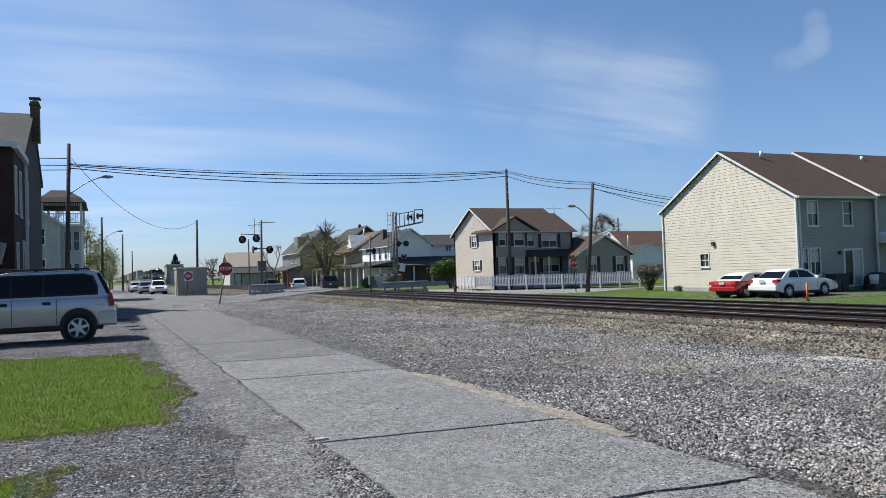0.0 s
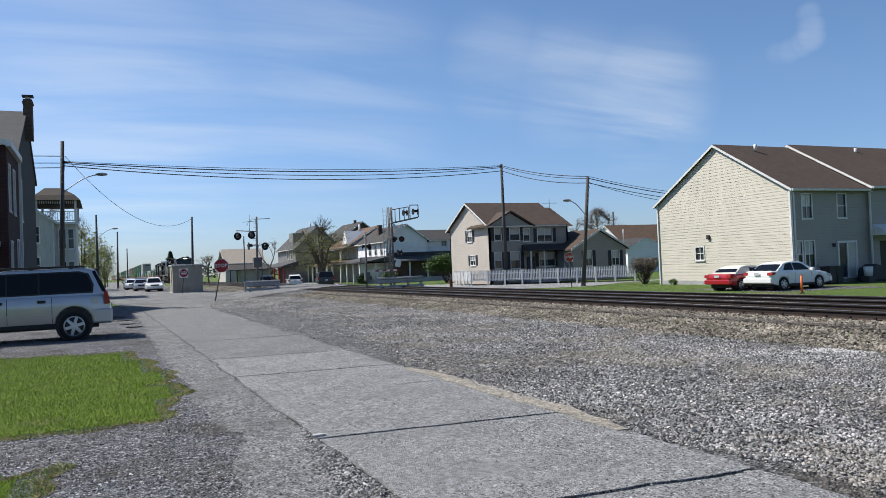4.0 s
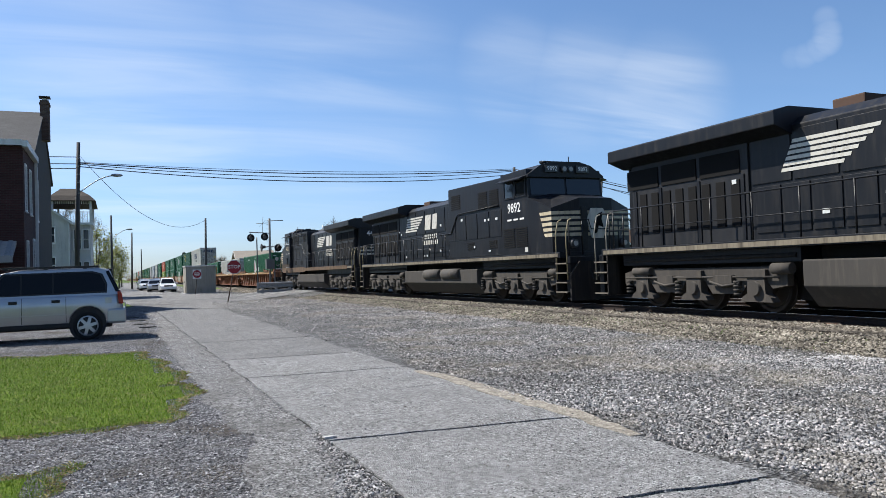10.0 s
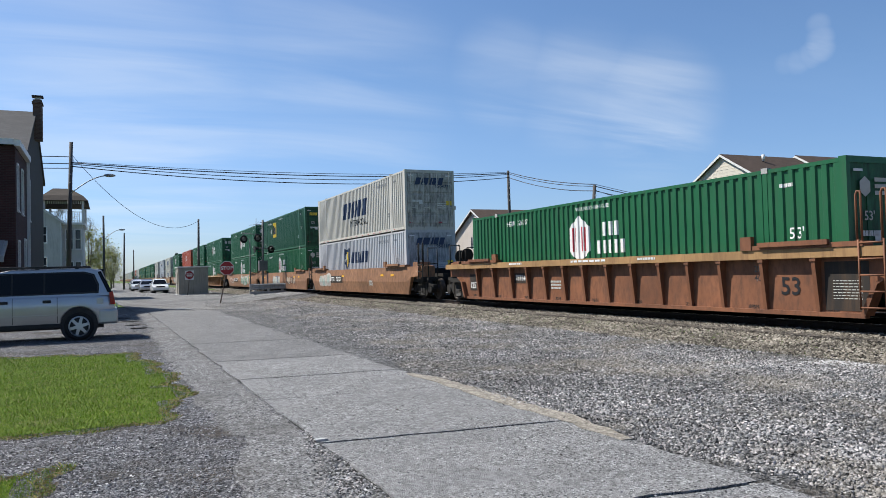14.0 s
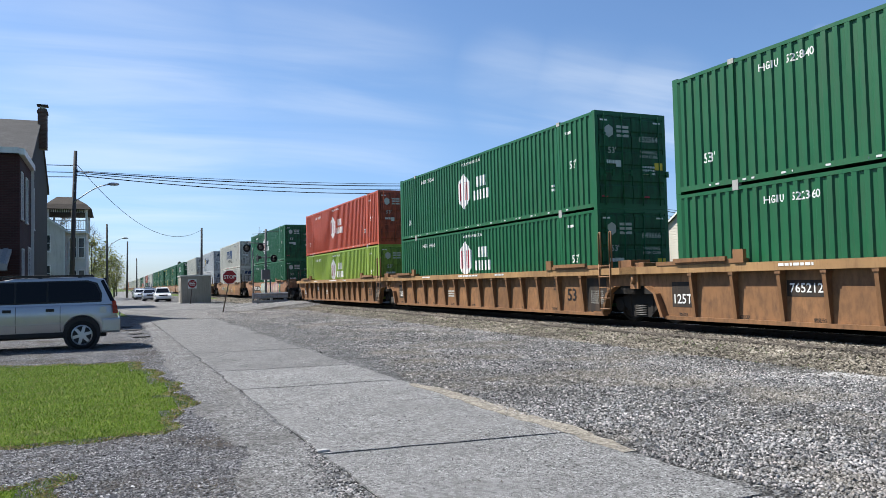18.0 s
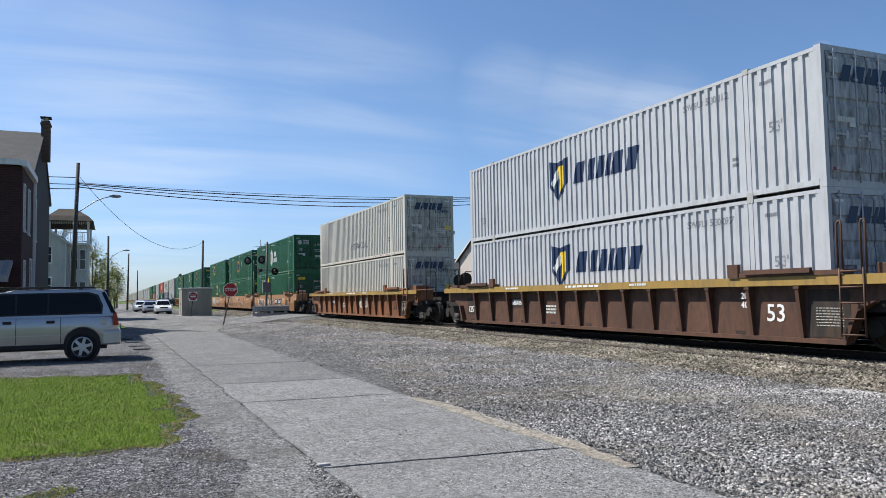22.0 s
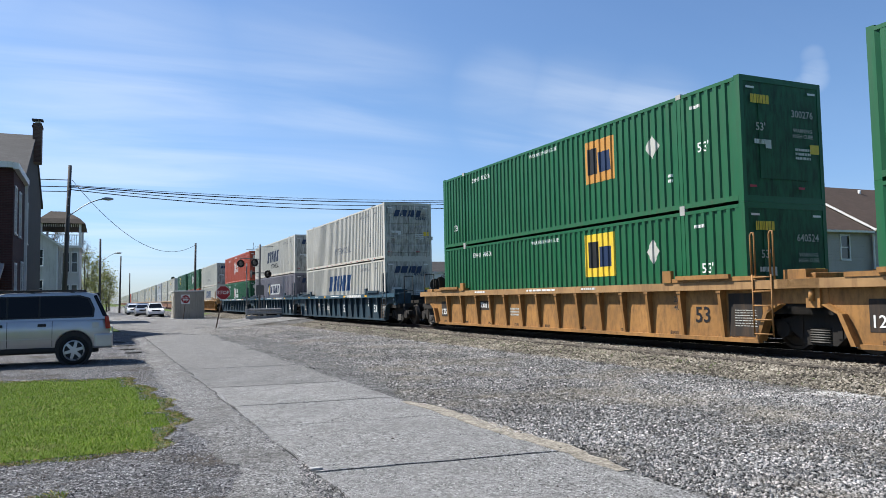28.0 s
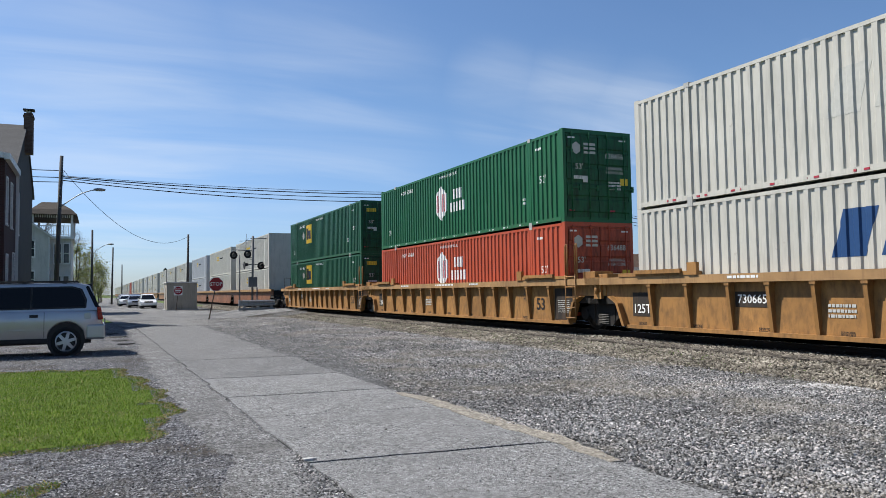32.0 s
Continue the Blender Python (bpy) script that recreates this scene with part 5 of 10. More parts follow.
def well_car(label, name, colour, style, offset, lead, last, number="", spray=(), far=False, chord=None, ladder=True):
    """One well of a well car; its truck stands under the leading end, and a second one under the end of the last."""
    skin = paint(name, colour, 0.6, 0.0, dirt=tuple(c * 0.35 + 0.012 for c in colour), amount=0.85, scale=0.8, rust=0.5 if not far else 0.1, start=0.44, vary=0.4, streak=3.2)
    chord_skin = chord or skin
    w = thing("well_car", label, "well car", "well cars of the freight train")
    smooth = style == "smooth"
    sill = (lambda: smooth_sill_mesh()) if smooth else (lambda: ribbed_sill_mesh())
    part("side_sill", cached(("sill", style), sill, skin), skin, w)
    part("side_sill", cached(("sill", style), sill, skin), skin, w, at=pose(0, 16.15, 0, 0, 0, 180))
    part("well_floor", cached("well_floor", well_floor_mesh, STEEL_DARK), STEEL_DARK, w)
    for m in (pose(0, 0, 0), pose(0, 16.15, 0, 0, 0, 180)):
        part("end_platform", cached("platform", platform_mesh, STEEL_DARK), STEEL_DARK, w, at=m)
        part("bulkhead", cached("bulkhead", lambda: box(-1.36, -0.28, 0.5, 1.36, -0.16, 1.40), STEEL_DARK), STEEL_DARK, w, at=m)
    if not smooth:
        part("top_chord", cached("chord", chord_mesh, chord_skin), chord_skin, w)
        part("top_chord", cached("chord", chord_mesh, chord_skin), chord_skin, w, at=pose(0, 16.15, 0, 0, 0, 180))
        if not far:
            for y in (0.62, 1.92, 3.13, 4.17, 5.2, 6.3, 7.4, 8.55, 9.6, 10.7, 11.8, 12.9, 14.2, 15.5):
                part("post", cached("rib_post", rib_post_mesh, skin), skin, w, at=(0, y, 0))
            part("wheel_gusset", cached("gusset", wheel_gusset_mesh, skin), skin, w)
            part("wheel_gusset", cached("gusset2", lambda: flipped(wheel_gusset_mesh()), skin), skin, w)
    truck(w, -1.7)
    if last:
        truck(w, 17.85)
    if far:
        MOVING.append((w, offset, 0.0, False))
        return w
    part("shelf", cached("shelf", shelf_mesh, skin), skin, w)
    part("shelf", cached("shelf2", lambda: flipped(shelf_mesh()), skin), skin, w)
    part("end_box", cached("end_box", end_box_mesh, skin), skin, w)
    part("end_box", cached("end_box", end_box_mesh, skin), skin, w, at=pose(0, 16.15, 0, 0, 0, 180))
    part("chest", cached("end_chest", end_chest_mesh, skin), skin, w)
    part("chest", cached("end_chest", end_chest_mesh, skin), skin, w, at=pose(0, 16.15, 0, 0, 0, 180))
    if ladder:
        iron, out = (STEEL_DARK, -1.75) if smooth else (skin, 0.0)
        part("ladder", cached("ladder", ladder_mesh, iron), iron, w, at=(0, out, 0))
        for y in (-0.42, -0.92):
            part("grab_post", cached("grab", grab_mesh, iron), iron, w, at=(0, y + out, 0))
    if smooth:
        p = part("end_plate", cached("end_plate", lambda: box(-1.47, -1.80, 1.0, -1.40, -1.20, 1.50, 0.01), skin), skin, w)
        part("stencil_panel", cached("end_sten", lambda: box(-1.476, -1.72, 1.14, -1.471, -1.28, 1.44), PLATE_DARK), PLATE_DARK, p)
        for y in (-1.70, -1.49):
            part("notice", cached("end_note", lambda: box(-1.480, 0, 1.20, -1.477, 0.19, 1.38), INK["ghost"]), INK["ghost"], p, at=(0, y, 0))
    if lead:
        part("coupler", cached("coupler", coupler_mesh, STEEL_DARK), STEEL_DARK, w)
        end_fittings(w, pose(0, 0, 0))
    if last:
        part("coupler", cached("coupler", coupler_mesh, STEEL_DARK), STEEL_DARK, w, at=pose(0, 16.15, 0, 0, 0, 180))
        end_fittings(w, pose(0, 16.15, 0, 0, 0, 180))
    ink = INK["white"]
    key = (style,)
    if not smooth:
        if name.startswith("steel blue"):
            part("length_mark", cached("w53b", lambda: on_sill(from_mesh(text_mesh("53", 0.64, ink)), 6.7, 0.68, False), ink), None, w, at=(-0.004, 0, 0))
            part("name_mark", cached("chord_name", lambda: on_chord(block_letters((0.55, 0.2, 0.5, 0.4, 0.2, 0.5, 0.5, 0.9, 0.55, 0.5, 0.45, 0.4, 0.9, 0.55, 0.5, 0.45, 0.4), 2.5, 0.13, 0.12), 4.3), ink), None, w)
            for k in range(5):
                part("chalk_letter", cached(("chalk", k), lambda: on_sill(chalk_strokes(30 + k), 12.2 - k * 0.56, 0.68, False), INK["ghost"]), None, w, at=(-0.004, 0, 0))
        for y, wd, kind in ((8.2, 1.7, "white"), (12.4, 0.9, "white"), (5.6, 0.7, "pale")):
            part("chord_mark", cached(("cm", y), lambda: on_chord(rows_of_bars(wd, 0.10, 1, int(y * 10)), y), INK[kind]), INK[kind], w)
        for y in (2.3, 6.2, 10.4, 14.4) if name.startswith("steel blue") else ():
            part("reflector", cached("chord_reflector", lambda: on_chord(panel_shape(0.34, 0.10), 0), REFLECT), REFLECT, w, at=(0, y, 0))
    for y in (1.4, 2.9, 9.9, 14.6) if smooth else ():
        part("reflector", cached(("reflector",) + key, lambda: on_sill(reflect_shape(), 0, 1.12, smooth), REFLECT), REFLECT, w, at=(-0.003, y, 0))
    if not smooth:
        part("stencil_panel", cached("stencil", lambda: on_sill(panel_shape(0.95, 0.95), 0.02, 0.75, False), PLATE_DARK), PLATE_DARK, w)
        part("notice", cached("stn", lambda: on_sill(rows_of_bars(0.62, 0.40, 7, 3, 0.3), 0.0, 0.66, False), INK["ghost"]), INK["ghost"], w, at=(-0.004, 0, 0))
        part("stencil_panel", cached("stencil2", lambda: on_sill(panel_shape(0.85, 0.62), 15.9, 0.78, False), PLATE_DARK), PLATE_DARK, w)
        part("load_mark", cached("t125", lambda: on_sill(from_mesh(text_mesh("125T", 0.33, ink)), 15.96, 0.66, False), ink), ink, w, at=(-0.006, 0, 0))
        part("length_mark", cached("w53", lambda: on_sill(from_mesh(text_mesh("53", 0.52, INK["black"])), 1.30, 0.72, False), INK["black"] if colour[0] > 0.15 else ink), None, w, at=(-0.004, 0, 0))
        part("length_mark", cached("w2040", lambda: on_sill(from_mesh(text_mesh("20\n40", 0.2, INK["black"])), 2.05, 1.0, False), INK["black"] if colour[0] > 0.15 else ink), None, w, at=(-0.11, 0, 0))
    if number:
        ny = 5.0 if name.startswith("orange") else 11.3 if smooth else 12.35
        size = 0.36 if smooth else 0.27
        part("stencil_panel", cached(("numpan", style, ny), lambda: on_sill(panel_shape(2.7 if smooth else 0.95, 0.42 if smooth else 0.34), ny, 0.93, smooth), PLATE_DARK), PLATE_DARK, w)
        part("car_number", cached("cn%s%s%.1f" % (number, style, ny), lambda: on_sill(from_mesh(text_mesh(number, size, ink)), ny - (0.5 if smooth else 0), 0.93, smooth), ink), ink, w, at=(-0.005, 0, 0))
        if smooth:
            part("owner_mark", cached(("owb", ny), lambda: on_sill(from_mesh(text_mesh("DTTX", 0.34, ink)), ny + 0.85, 0.93, True), ink), ink, w, at=(-0.005, 0, 0))
    part("small_stencil", cached(("sst", style), lambda: on_sill(rows_of_bars(0.6, 0.3, 3, 12), 4.7 if smooth else 10.2, 0.7, smooth), INK["pale"] if colour[0] < 0.15 else INK["ghost"]), None, w, at=(-0.004, 0, 0))
    rng = random.Random(int(offset * 10))
    for y, wd, h, inks in spray:
        sprayed(w, smooth, rng, y, wd, h, [SPRAY[k] for k in inks])
    MOVING.append((w, offset, 0.0, False))
    return w


def chalk_strokes(seed):
    """A few thin crossing strokes, the outline of a sprayed figure that spells nothing."""
    rng = random.Random(seed)
    bm = bmesh.new()
    h, w = rng.uniform(0.26, 0.34), rng.uniform(0.16, 0.23)
    bar(bm, -w, -h, -w + 0.025, h)
    bar(bm, w - 0.025, -h * rng.uniform(0.2, 1.0), w, h, 0, 0.001)
    bar(bm, -w, h - 0.025, w, h, 0, 0.002)
    z = rng.uniform(-0.1, 0.1)
    bar(bm, -w * 0.5, z, w, z + 0.025, 0, 0.003)
    bar(bm, -w * 0.4, -h, -w * 0.4 + 0.025, z, 0, 0.004)
    return bm


def on_chord(bm, y):
    for v in bm.verts:
        u, z, up = v.co
        v.co = (-1.586, y - u, 1.405 + z)
    return bm


def reflect_shape():
    bm = bmesh.new()
    bar(bm, -0.22, -0.05, 0.22, 0.05)
    return bm


def panel_shape(w, h):
    bm = bmesh.new()
    bar(bm, -w / 2, -h / 2, w / 2, h / 2)
    return bm


def flipped(bm):
    """The same shape at the other end of the well."""
    for v in bm.verts:
        v.co.y = 16.15 - v.co.y
    bmesh.ops.reverse_faces(bm, faces=bm.faces[:])
    return bm

# -- locomotives --
BLACK = paint("black locomotive paint", (0.011, 0.012, 0.015), 0.36, 0.0, dirt=(0.045, 0.041, 0.037), amount=0.5, spec=0.25)
BLACK_WORN = paint("dust-greyed black paint", (0.020, 0.021, 0.024), 0.45, 0.0, dirt=(0.05, 0.045, 0.04), amount=0.35, spec=0.25, vary=0.2)
BLACK_MUD = paint("brown-dusted black paint", (0.055, 0.043, 0.033), 0.8, 0.0, dirt=(0.11, 0.08, 0.055), amount=0.7, spec=0.2, vary=0.35)
BLACK_DUST = paint("dusty black underframe", (0.016, 0.014, 0.013), 0.8, 0.0, dirt=(0.06, 0.05, 0.04), amount=0.8)
TANK = paint("dusty fuel tank", (0.055, 0.050, 0.044), 0.75, 0.0, dirt=(0.12, 0.105, 0.088), amount=0.7)
TRUCK_DUST = paint("dusty truck casting", (0.062, 0.055, 0.048), 0.8, 0.0, dirt=(0.12, 0.102, 0.082), amount=0.7, vary=0.3)
FRAME_LINE = paint("dirty white frame line", (0.23, 0.195, 0.14), 0.6, dirt=(0.05, 0.04, 0.03), amount=0.9, start=0.42)
STRIPE = paint("white nose stripe", (0.62, 0.60, 0.54), 0.5, amount=0.6)
EXHAUST_RUST = paint("rusty exhaust", (0.09, 0.05, 0.035), 0.8, rust=0.5)
GRILL = plain("black grille", (0.003, 0.003, 0.0035), 0.85)
CAB_GLASS = glassy("dark cab glass", (0.01, 0.012, 0.014), 0.05)
CREAM_MARK = paint("dusty cream lettering", (0.60, 0.52, 0.37), 0.55, dirt=(0.30, 0.22, 0.13), amount=0.6, start=0.42)
WINDOW_METAL = paint("pale metal window frame", (0.50, 0.52, 0.54), 0.45, amount=0.4)
SILL_DUST = paint("brown dust on the side sill", (0.135, 0.085, 0.05), 0.85, dirt=(0.05, 0.036, 0.025), amount=0.8, start=0.44, vary=0.3)
LAMP_ON = plain("lit headlight", (1.0, 0.84, 0.52), 0.3, 0.0, 24.0)
LAMP_RIM = plain("headlight rim", (0.05, 0.05, 0.05), 0.4)
RAIL_WHITE = paint("pale handrail", (0.36, 0.33, 0.27), 0.5)
RAIL_GOLD = paint("yellow-gold handrail", (0.33, 0.27, 0.15), 0.5)
STEP_EDGE = paint("worn step edge", (0.16, 0.14, 0.11), 0.7)


def loco_truck(parent, y):
    b = part("truck", cached("loco_bolster", lambda: box(-0.95, -2.3, 0.62, 0.95, 2.3, 0.95, 0.04), BLACK_DUST), BLACK_DUST, parent, at=(0, y, 0))

    def frame_side():
        bm = bmesh.new()
        add_prism(bm, [(-2.75, 0.62), (-2.75, 0.92), (-2.2, 1.02), (2.2, 1.02), (2.75, 0.92), (2.75, 0.62), (2.35, 0.55), (2.2, 0.72), (1.7, 0.72), (1.45, 0.42), (0.55, 0.42),
                       (0.32, 0.72), (-0.32, 0.72), (-0.55, 0.42), (-1.45, 0.42), (-1.7, 0.72), (-2.2, 0.72), (-2.35, 0.55)], "x", -0.09, 0.09)
        for a in (-1.95, 0, 1.95):
            add_prism(bm, [(a - 0.46, 0.26), (a + 0.46, 0.26), (a + 0.40, 0.36), (a + 0.26, 0.44), (a + 0.24, 0.80), (a - 0.24, 0.80), (a - 0.26, 0.44), (a - 0.40, 0.36)], "x", -0.16, 0.06)
            add_tube(bm, (-0.24, a, 0.55), (0.0, a, 0.55), 0.15, 0.17, 14)
            add_box(bm, -0.19, a - 0.30, 0.80, 0.02, a + 0.30, 0.96)
        add_tube(bm, (-0.16, -2.95, 0.98), (-0.16, -2.45, 0.98), 0.12, 0.12, 12)
        add_tube(bm, (-0.16, 1.55, 0.96), (-0.16, 2.25, 0.96), 0.10, 0.10, 10)
        for a in (-1.40, 0.55, 2.50):
            for k in range(4):
                add_tube(bm, (-0.14, a, 0.40 + k * 0.09), (-0.14, a, 0.45 + k * 0.09), 0.09, 0.09, 8)
        for a in (-1.0, 1.0):
            add_path(bm, [(-0.18, a - 0.5, 0.66), (-0.2, a, 0.60), (-0.18, a + 0.42, 0.70)], 0.03)
        add_tube(bm, (-0.17, -2.6, 0.80), (-0.17, 2.6, 0.80), 0.025, 0.025, 6)
        add_box(bm, -0.20, -1.28, 0.62, -0.05, -0.70, 0.84)
        add_box(bm, -0.20, 0.70, 0.62, -0.05, 1.28, 0.84)
        return bm
    for s in (-1, 1):
        part("side_frame", cached("loco_side", frame_side, TRUCK_DUST), TRUCK_DUST, b, at=pose(s * 1.17, 0, 0, 0, 0, 0 if s < 0 else 180))
    for a in (-1.95, 0, 1.95):
        part("traction_motor", cached("motor", lambda: box(-0.56, -0.62, 0.26, 0.56, 0.62, 1.0, 0.05), BLACK_DUST), BLACK_DUST, b, at=(0, a + 0.55, 0))
        part("wheelset", cached("loco_wheels", lambda: wheelset_mesh(0.53), WHEEL), WHEEL, b, at=(0, a, 0.53))


def locomotive(label, number, offset, backwards, wide_box, gold):
    lo = thing("locomotive", label, "locomotive", "locomotives of the freight train")
    skin = BLACK_WORN if backwards else BLACK
    P = lambda name, bm, mat, parent=lo, lab="", at=None: part(name, bm, skin if mat is BLACK else mat, parent, lab, at)
    # frame, deck, pilot
    P("deck", box(-1.53, 1.0, 1.42, 1.53, 21.7, 1.60, 0.015), BLACK)
    P("frame", prism([(1.2, 1.42), (1.2, 0.95), (6.2, 0.95), (6.6, 0.95), (15.4, 0.95), (15.9, 0.95), (21.4, 0.95), (21.4, 1.42)], "x", -0.7, 0.7), BLACK_DUST)
    for s in (-1, 1):
        a, b = sorted((s * 1.534, s * 1.545))
        P("frame_line", box(a, 1.1, 1.45, b, 21.6, 1.56), FRAME_LINE)
    bm = prism([(-1.45, 0.12), (1.45, 0.12), (1.45, 0.9), (1.15, 1.3), (-1.15, 1.3), (-1.45, 0.9)], "y", 0.28, 0.36)
    for v in bm.verts:
        v.co.y += 0.25 * abs(v.co.x) / 1.45
    P("snowplow", bm, BLACK_DUST)
    P("pilot", box(-1.4, 0.62, 0.35, 1.4, 0.85, 1.45, 0.02), BLACK)
    P("pilot", box(-1.4, 21.8, 0.30, 1.4, 22.0, 1.45, 0.02), BLACK)
    for y, d in ((0.55, -1), (22.05, 1)):
        bm = bmesh.new()
        add_box(bm, -0.15, min(y, y + d * 0.6), 0.62, 0.15, max(y, y + d * 0.6), 0.9)
        add_box(bm, -0.24, min(y + d * 0.3, y + d * 0.6), 0.55, 0.24, max(y + d * 0.3, y + d * 0.6), 0.97)
        for x in (-0.75, -0.5, 0.5, 0.75):
            add_path(bm, [(x, y, 1.1), (x * 1.02, y + d * 0.22, 0.75), (x * 0.9, y + d * 0.4, 0.85)], 0.028)
        P("coupler", bm, STEEL_DARK)
    # steps and grab irons at the four corners
    for y0, y1 in ((0.62, 1.25), (21.45, 22.05)):
        for s in (-1, 1):
            bm = bmesh.new()
            x0, x1 = sorted((s * 1.53, s * 1.12))
            for k in range(4):
                z = 0.36 + k * 0.29
                add_box(bm, x0, y0, z, x1, y1, z + 0.03)
            xs = s * 1.12
            add_box(bm, min(xs, xs + s * 0.02), y0, 0.33, max(xs, xs + s * 0.02), y1, 1.45)
            yb = y1 if y0 < 5 else y0
            add_box(bm, x0, yb - 0.02, 0.33, x1, yb + 0.02, 1.45)
            P("step", bm, BLACK_DUST)
            bm = bmesh.new()
            for k in range(4):
                z = 0.36 + k * 0.29
                add_box(bm, s * 1.54 - 0.012, y0, z - 0.005, s * 1.54 + 0.012, y1, z + 0.035)
            P("step_edge", bm, STEP_EDGE)
            for yy in (y0 + 0.02, y1 - 0.02):
                bm = bmesh.new()
                add_path(bm, [(s * 1.5, yy, 0.75), (s * 1.52, yy, 2.1), (s * 1.42, yy, 2.55), (s * 1.3, yy, 2.6)], 0.02)
                P("handrail", bm, RAIL_GOLD if gold else RAIL_WHITE)
    # fuel tank and air tanks
    for y0, y1 in ((1.4, 7.0), (14.9, 21.2)):
        P("underframe", box(-0.58, y0, 0.28, 0.58, y1, 1.42), BLACK_DUST)
        P("underframe_pipe", tube((-1.3, y0 + 0.3, 1.25), (-1.3, y1 - 0.3, 1.25), 0.05, seg=8), BLACK_DUST)
        # black here stands in for the shade above the trucks
        P("shaded_skirt", box(-1.30, y0 + 0.2, 1.12, 1.30, y1 - 0.2, 1.42), BLACK)
    P("fuel_tank", prism([(-1.5, 1.15), (1.5, 1.15), (1.5, 0.62), (1.1, 0.2), (-1.1, 0.2), (-1.5, 0.62)], "y", 7.0, 14.9, 0.03), TANK)
    if wide_box:
        for y in (8.6, 10.6):
            P("air_tank", tube((-1.42, y, 0.98), (-1.42, y + 1.7, 0.98), 0.22, seg=16), TANK)
    else:
        P("fuel_filler", box(-1.56, 11.9, 0.85, -1.48, 12.1, 1.2, 0.01), BLACK_DUST)
    loco_truck(lo, 4.35)
    loco_truck(lo, 18.25)
    # nose
    bm = bmesh.new()
    low = [(-1.5, 1.43, 1.6), (-0.7, 1.12, 1.6), (0.7, 1.12, 1.6), (1.5, 1.43, 1.6)]
    top = [(-1.5, 1.47, 3.00), (-0.62, 1.18, 3.30), (0.62, 1.18, 3.30), (1.5, 1.47, 3.00)]
    back = [(-1.5, 2.87, 1.6), (1.5, 2.87, 1.6), (-1.5, 2.87, 3.46), (1.5, 2.87, 3.46)]
    lv = [bm.verts.new(p) for p in low]
    tv = [bm.verts.new(p) for p in top]
    bl, br, tl, tr = [bm.verts.new(p) for p in back]
    for k in range(3):
        bm.faces.new((lv[k], lv[k + 1], tv[k + 1], tv[k]))
    ml, mr = bm.verts.new((-0.62, 2.87, 3.60)), bm.verts.new((0.62, 2.87, 3.60))
    bm.faces.new((tv[0], tv[1], ml, tl))
    bm.faces.new((tv[1], tv[2], mr, ml))
    bm.faces.new((tv[2], tv[3], tr, mr))
    bm.faces.new((bl, lv[0], tv[0], tl))
    bm.faces.new((lv[3], br, tr, tv[3]))
    bm.faces.new((bl, br, lv[3], lv[2], lv[1], lv[0]))
    nose = P("nose", bm, BLACK)

    def on_nose(z, s):
        f = (z - 1.6) / 1.56
        return [(-s * 1.5, 1.90 + (z - 2.13) * 0.38, z), (-s * 1.5, 1.43 + 0.04 * f, z), (-s * (0.7 - 0.08 * f), 1.12 + 0.06 * f, z), (0.0, 1.12 + 0.06 * f, z)]
    for k, s in [(k, s) for k in range(5) for s in (-1, 1)]:
        bm = bmesh.new()
        z0 = 2.10 + k * 0.172
        a = [Vector(p) for p in on_nose(z0, s)]
        b = [Vector(p) for p in on_nose(z0 + 0.105, s)]
        push = [Vector((-s * 0.006, 0, 0)), Vector((-s * 0.006, -0.006, 0)), Vector((0, -0.008, 0)), Vector((0, -0.008, 0))]
        if s < 0:
            push = [Vector((0.006, 0, 0)), Vector((0.006, -0.006, 0)), Vector((0, -0.008, 0)), Vector((0, -0.008, 0))]
        va = [bm.verts.new(p + q) for p, q in zip(a, push)]
        vb = [bm.verts.new(p + q) for p, q in zip(b, push)]
        bm.faces.new((va[0], va[1], vb[1], vb[0]))
        bm.faces.new((va[1], va[2], vb[2], vb[1]))
        bm.faces.new((va[2], va[3], vb[3], vb[2]))
        P("nose_stripe", bm, CREAM_MARK if backwards or gold else STRIPE, nose, "pale stripe round the nose")
    P("nose_plate", prism([(-0.22, 2.02), (0.22, 2.02), (0.40, 2.62), (0.24, 2.96), (-0.24, 2.96), (-0.40, 2.62)], "y", 1.095, 1.125), STRIPE, nose, "dusty pale shield plate")
    P("nose_emblem", prism([(-0.16, 2.14), (-0.02, 2.20), (0.04, 2.42), (0.22, 2.36), (0.16, 2.62), (0.20, 2.86), (0.02, 2.78), (-0.14, 2.52), (-0.06, 2.40)], "y", 1.082, 1.094), GRILL, nose)
    P("nose_door", box(-0.60, 1.10, 1.65, -0.36, 1.2, 3.0, 0.015), BLACK, nose)
    for x in (-0.95, 0.95):
        P("ditch_light", tube((x, 0.95, 1.86), (x, 1.12, 1.86), 0.13, 0.15, 16), LAMP_RIM)
        P("ditch_lens", tube((x, 0.935, 1.86), (x, 0.952, 1.86), 0.08, seg=16), LAMP_ON if x > 0 and number == "4233" else CASTING)
    # cab
    side = [(2.86, 1.6), (2.86, 3.52), (2.95, 4.25), (2.98, 4.42), (4.80, 4.42), (4.80, 1.6)]
    bm = prism(side, "x", -1.5, 1.5)
    cab = P("cab", bm, BLACK)
    bm = prism([(-1.52, 4.22), (-1.0, 4.56), (-0.55, 4.68), (0.55, 4.68), (1.0, 4.56), (1.52, 4.22), (1.52, 4.15), (-1.52, 4.15)], "y", 2.80, 4.9)
    P("cab_roof", bm, BLACK, cab)
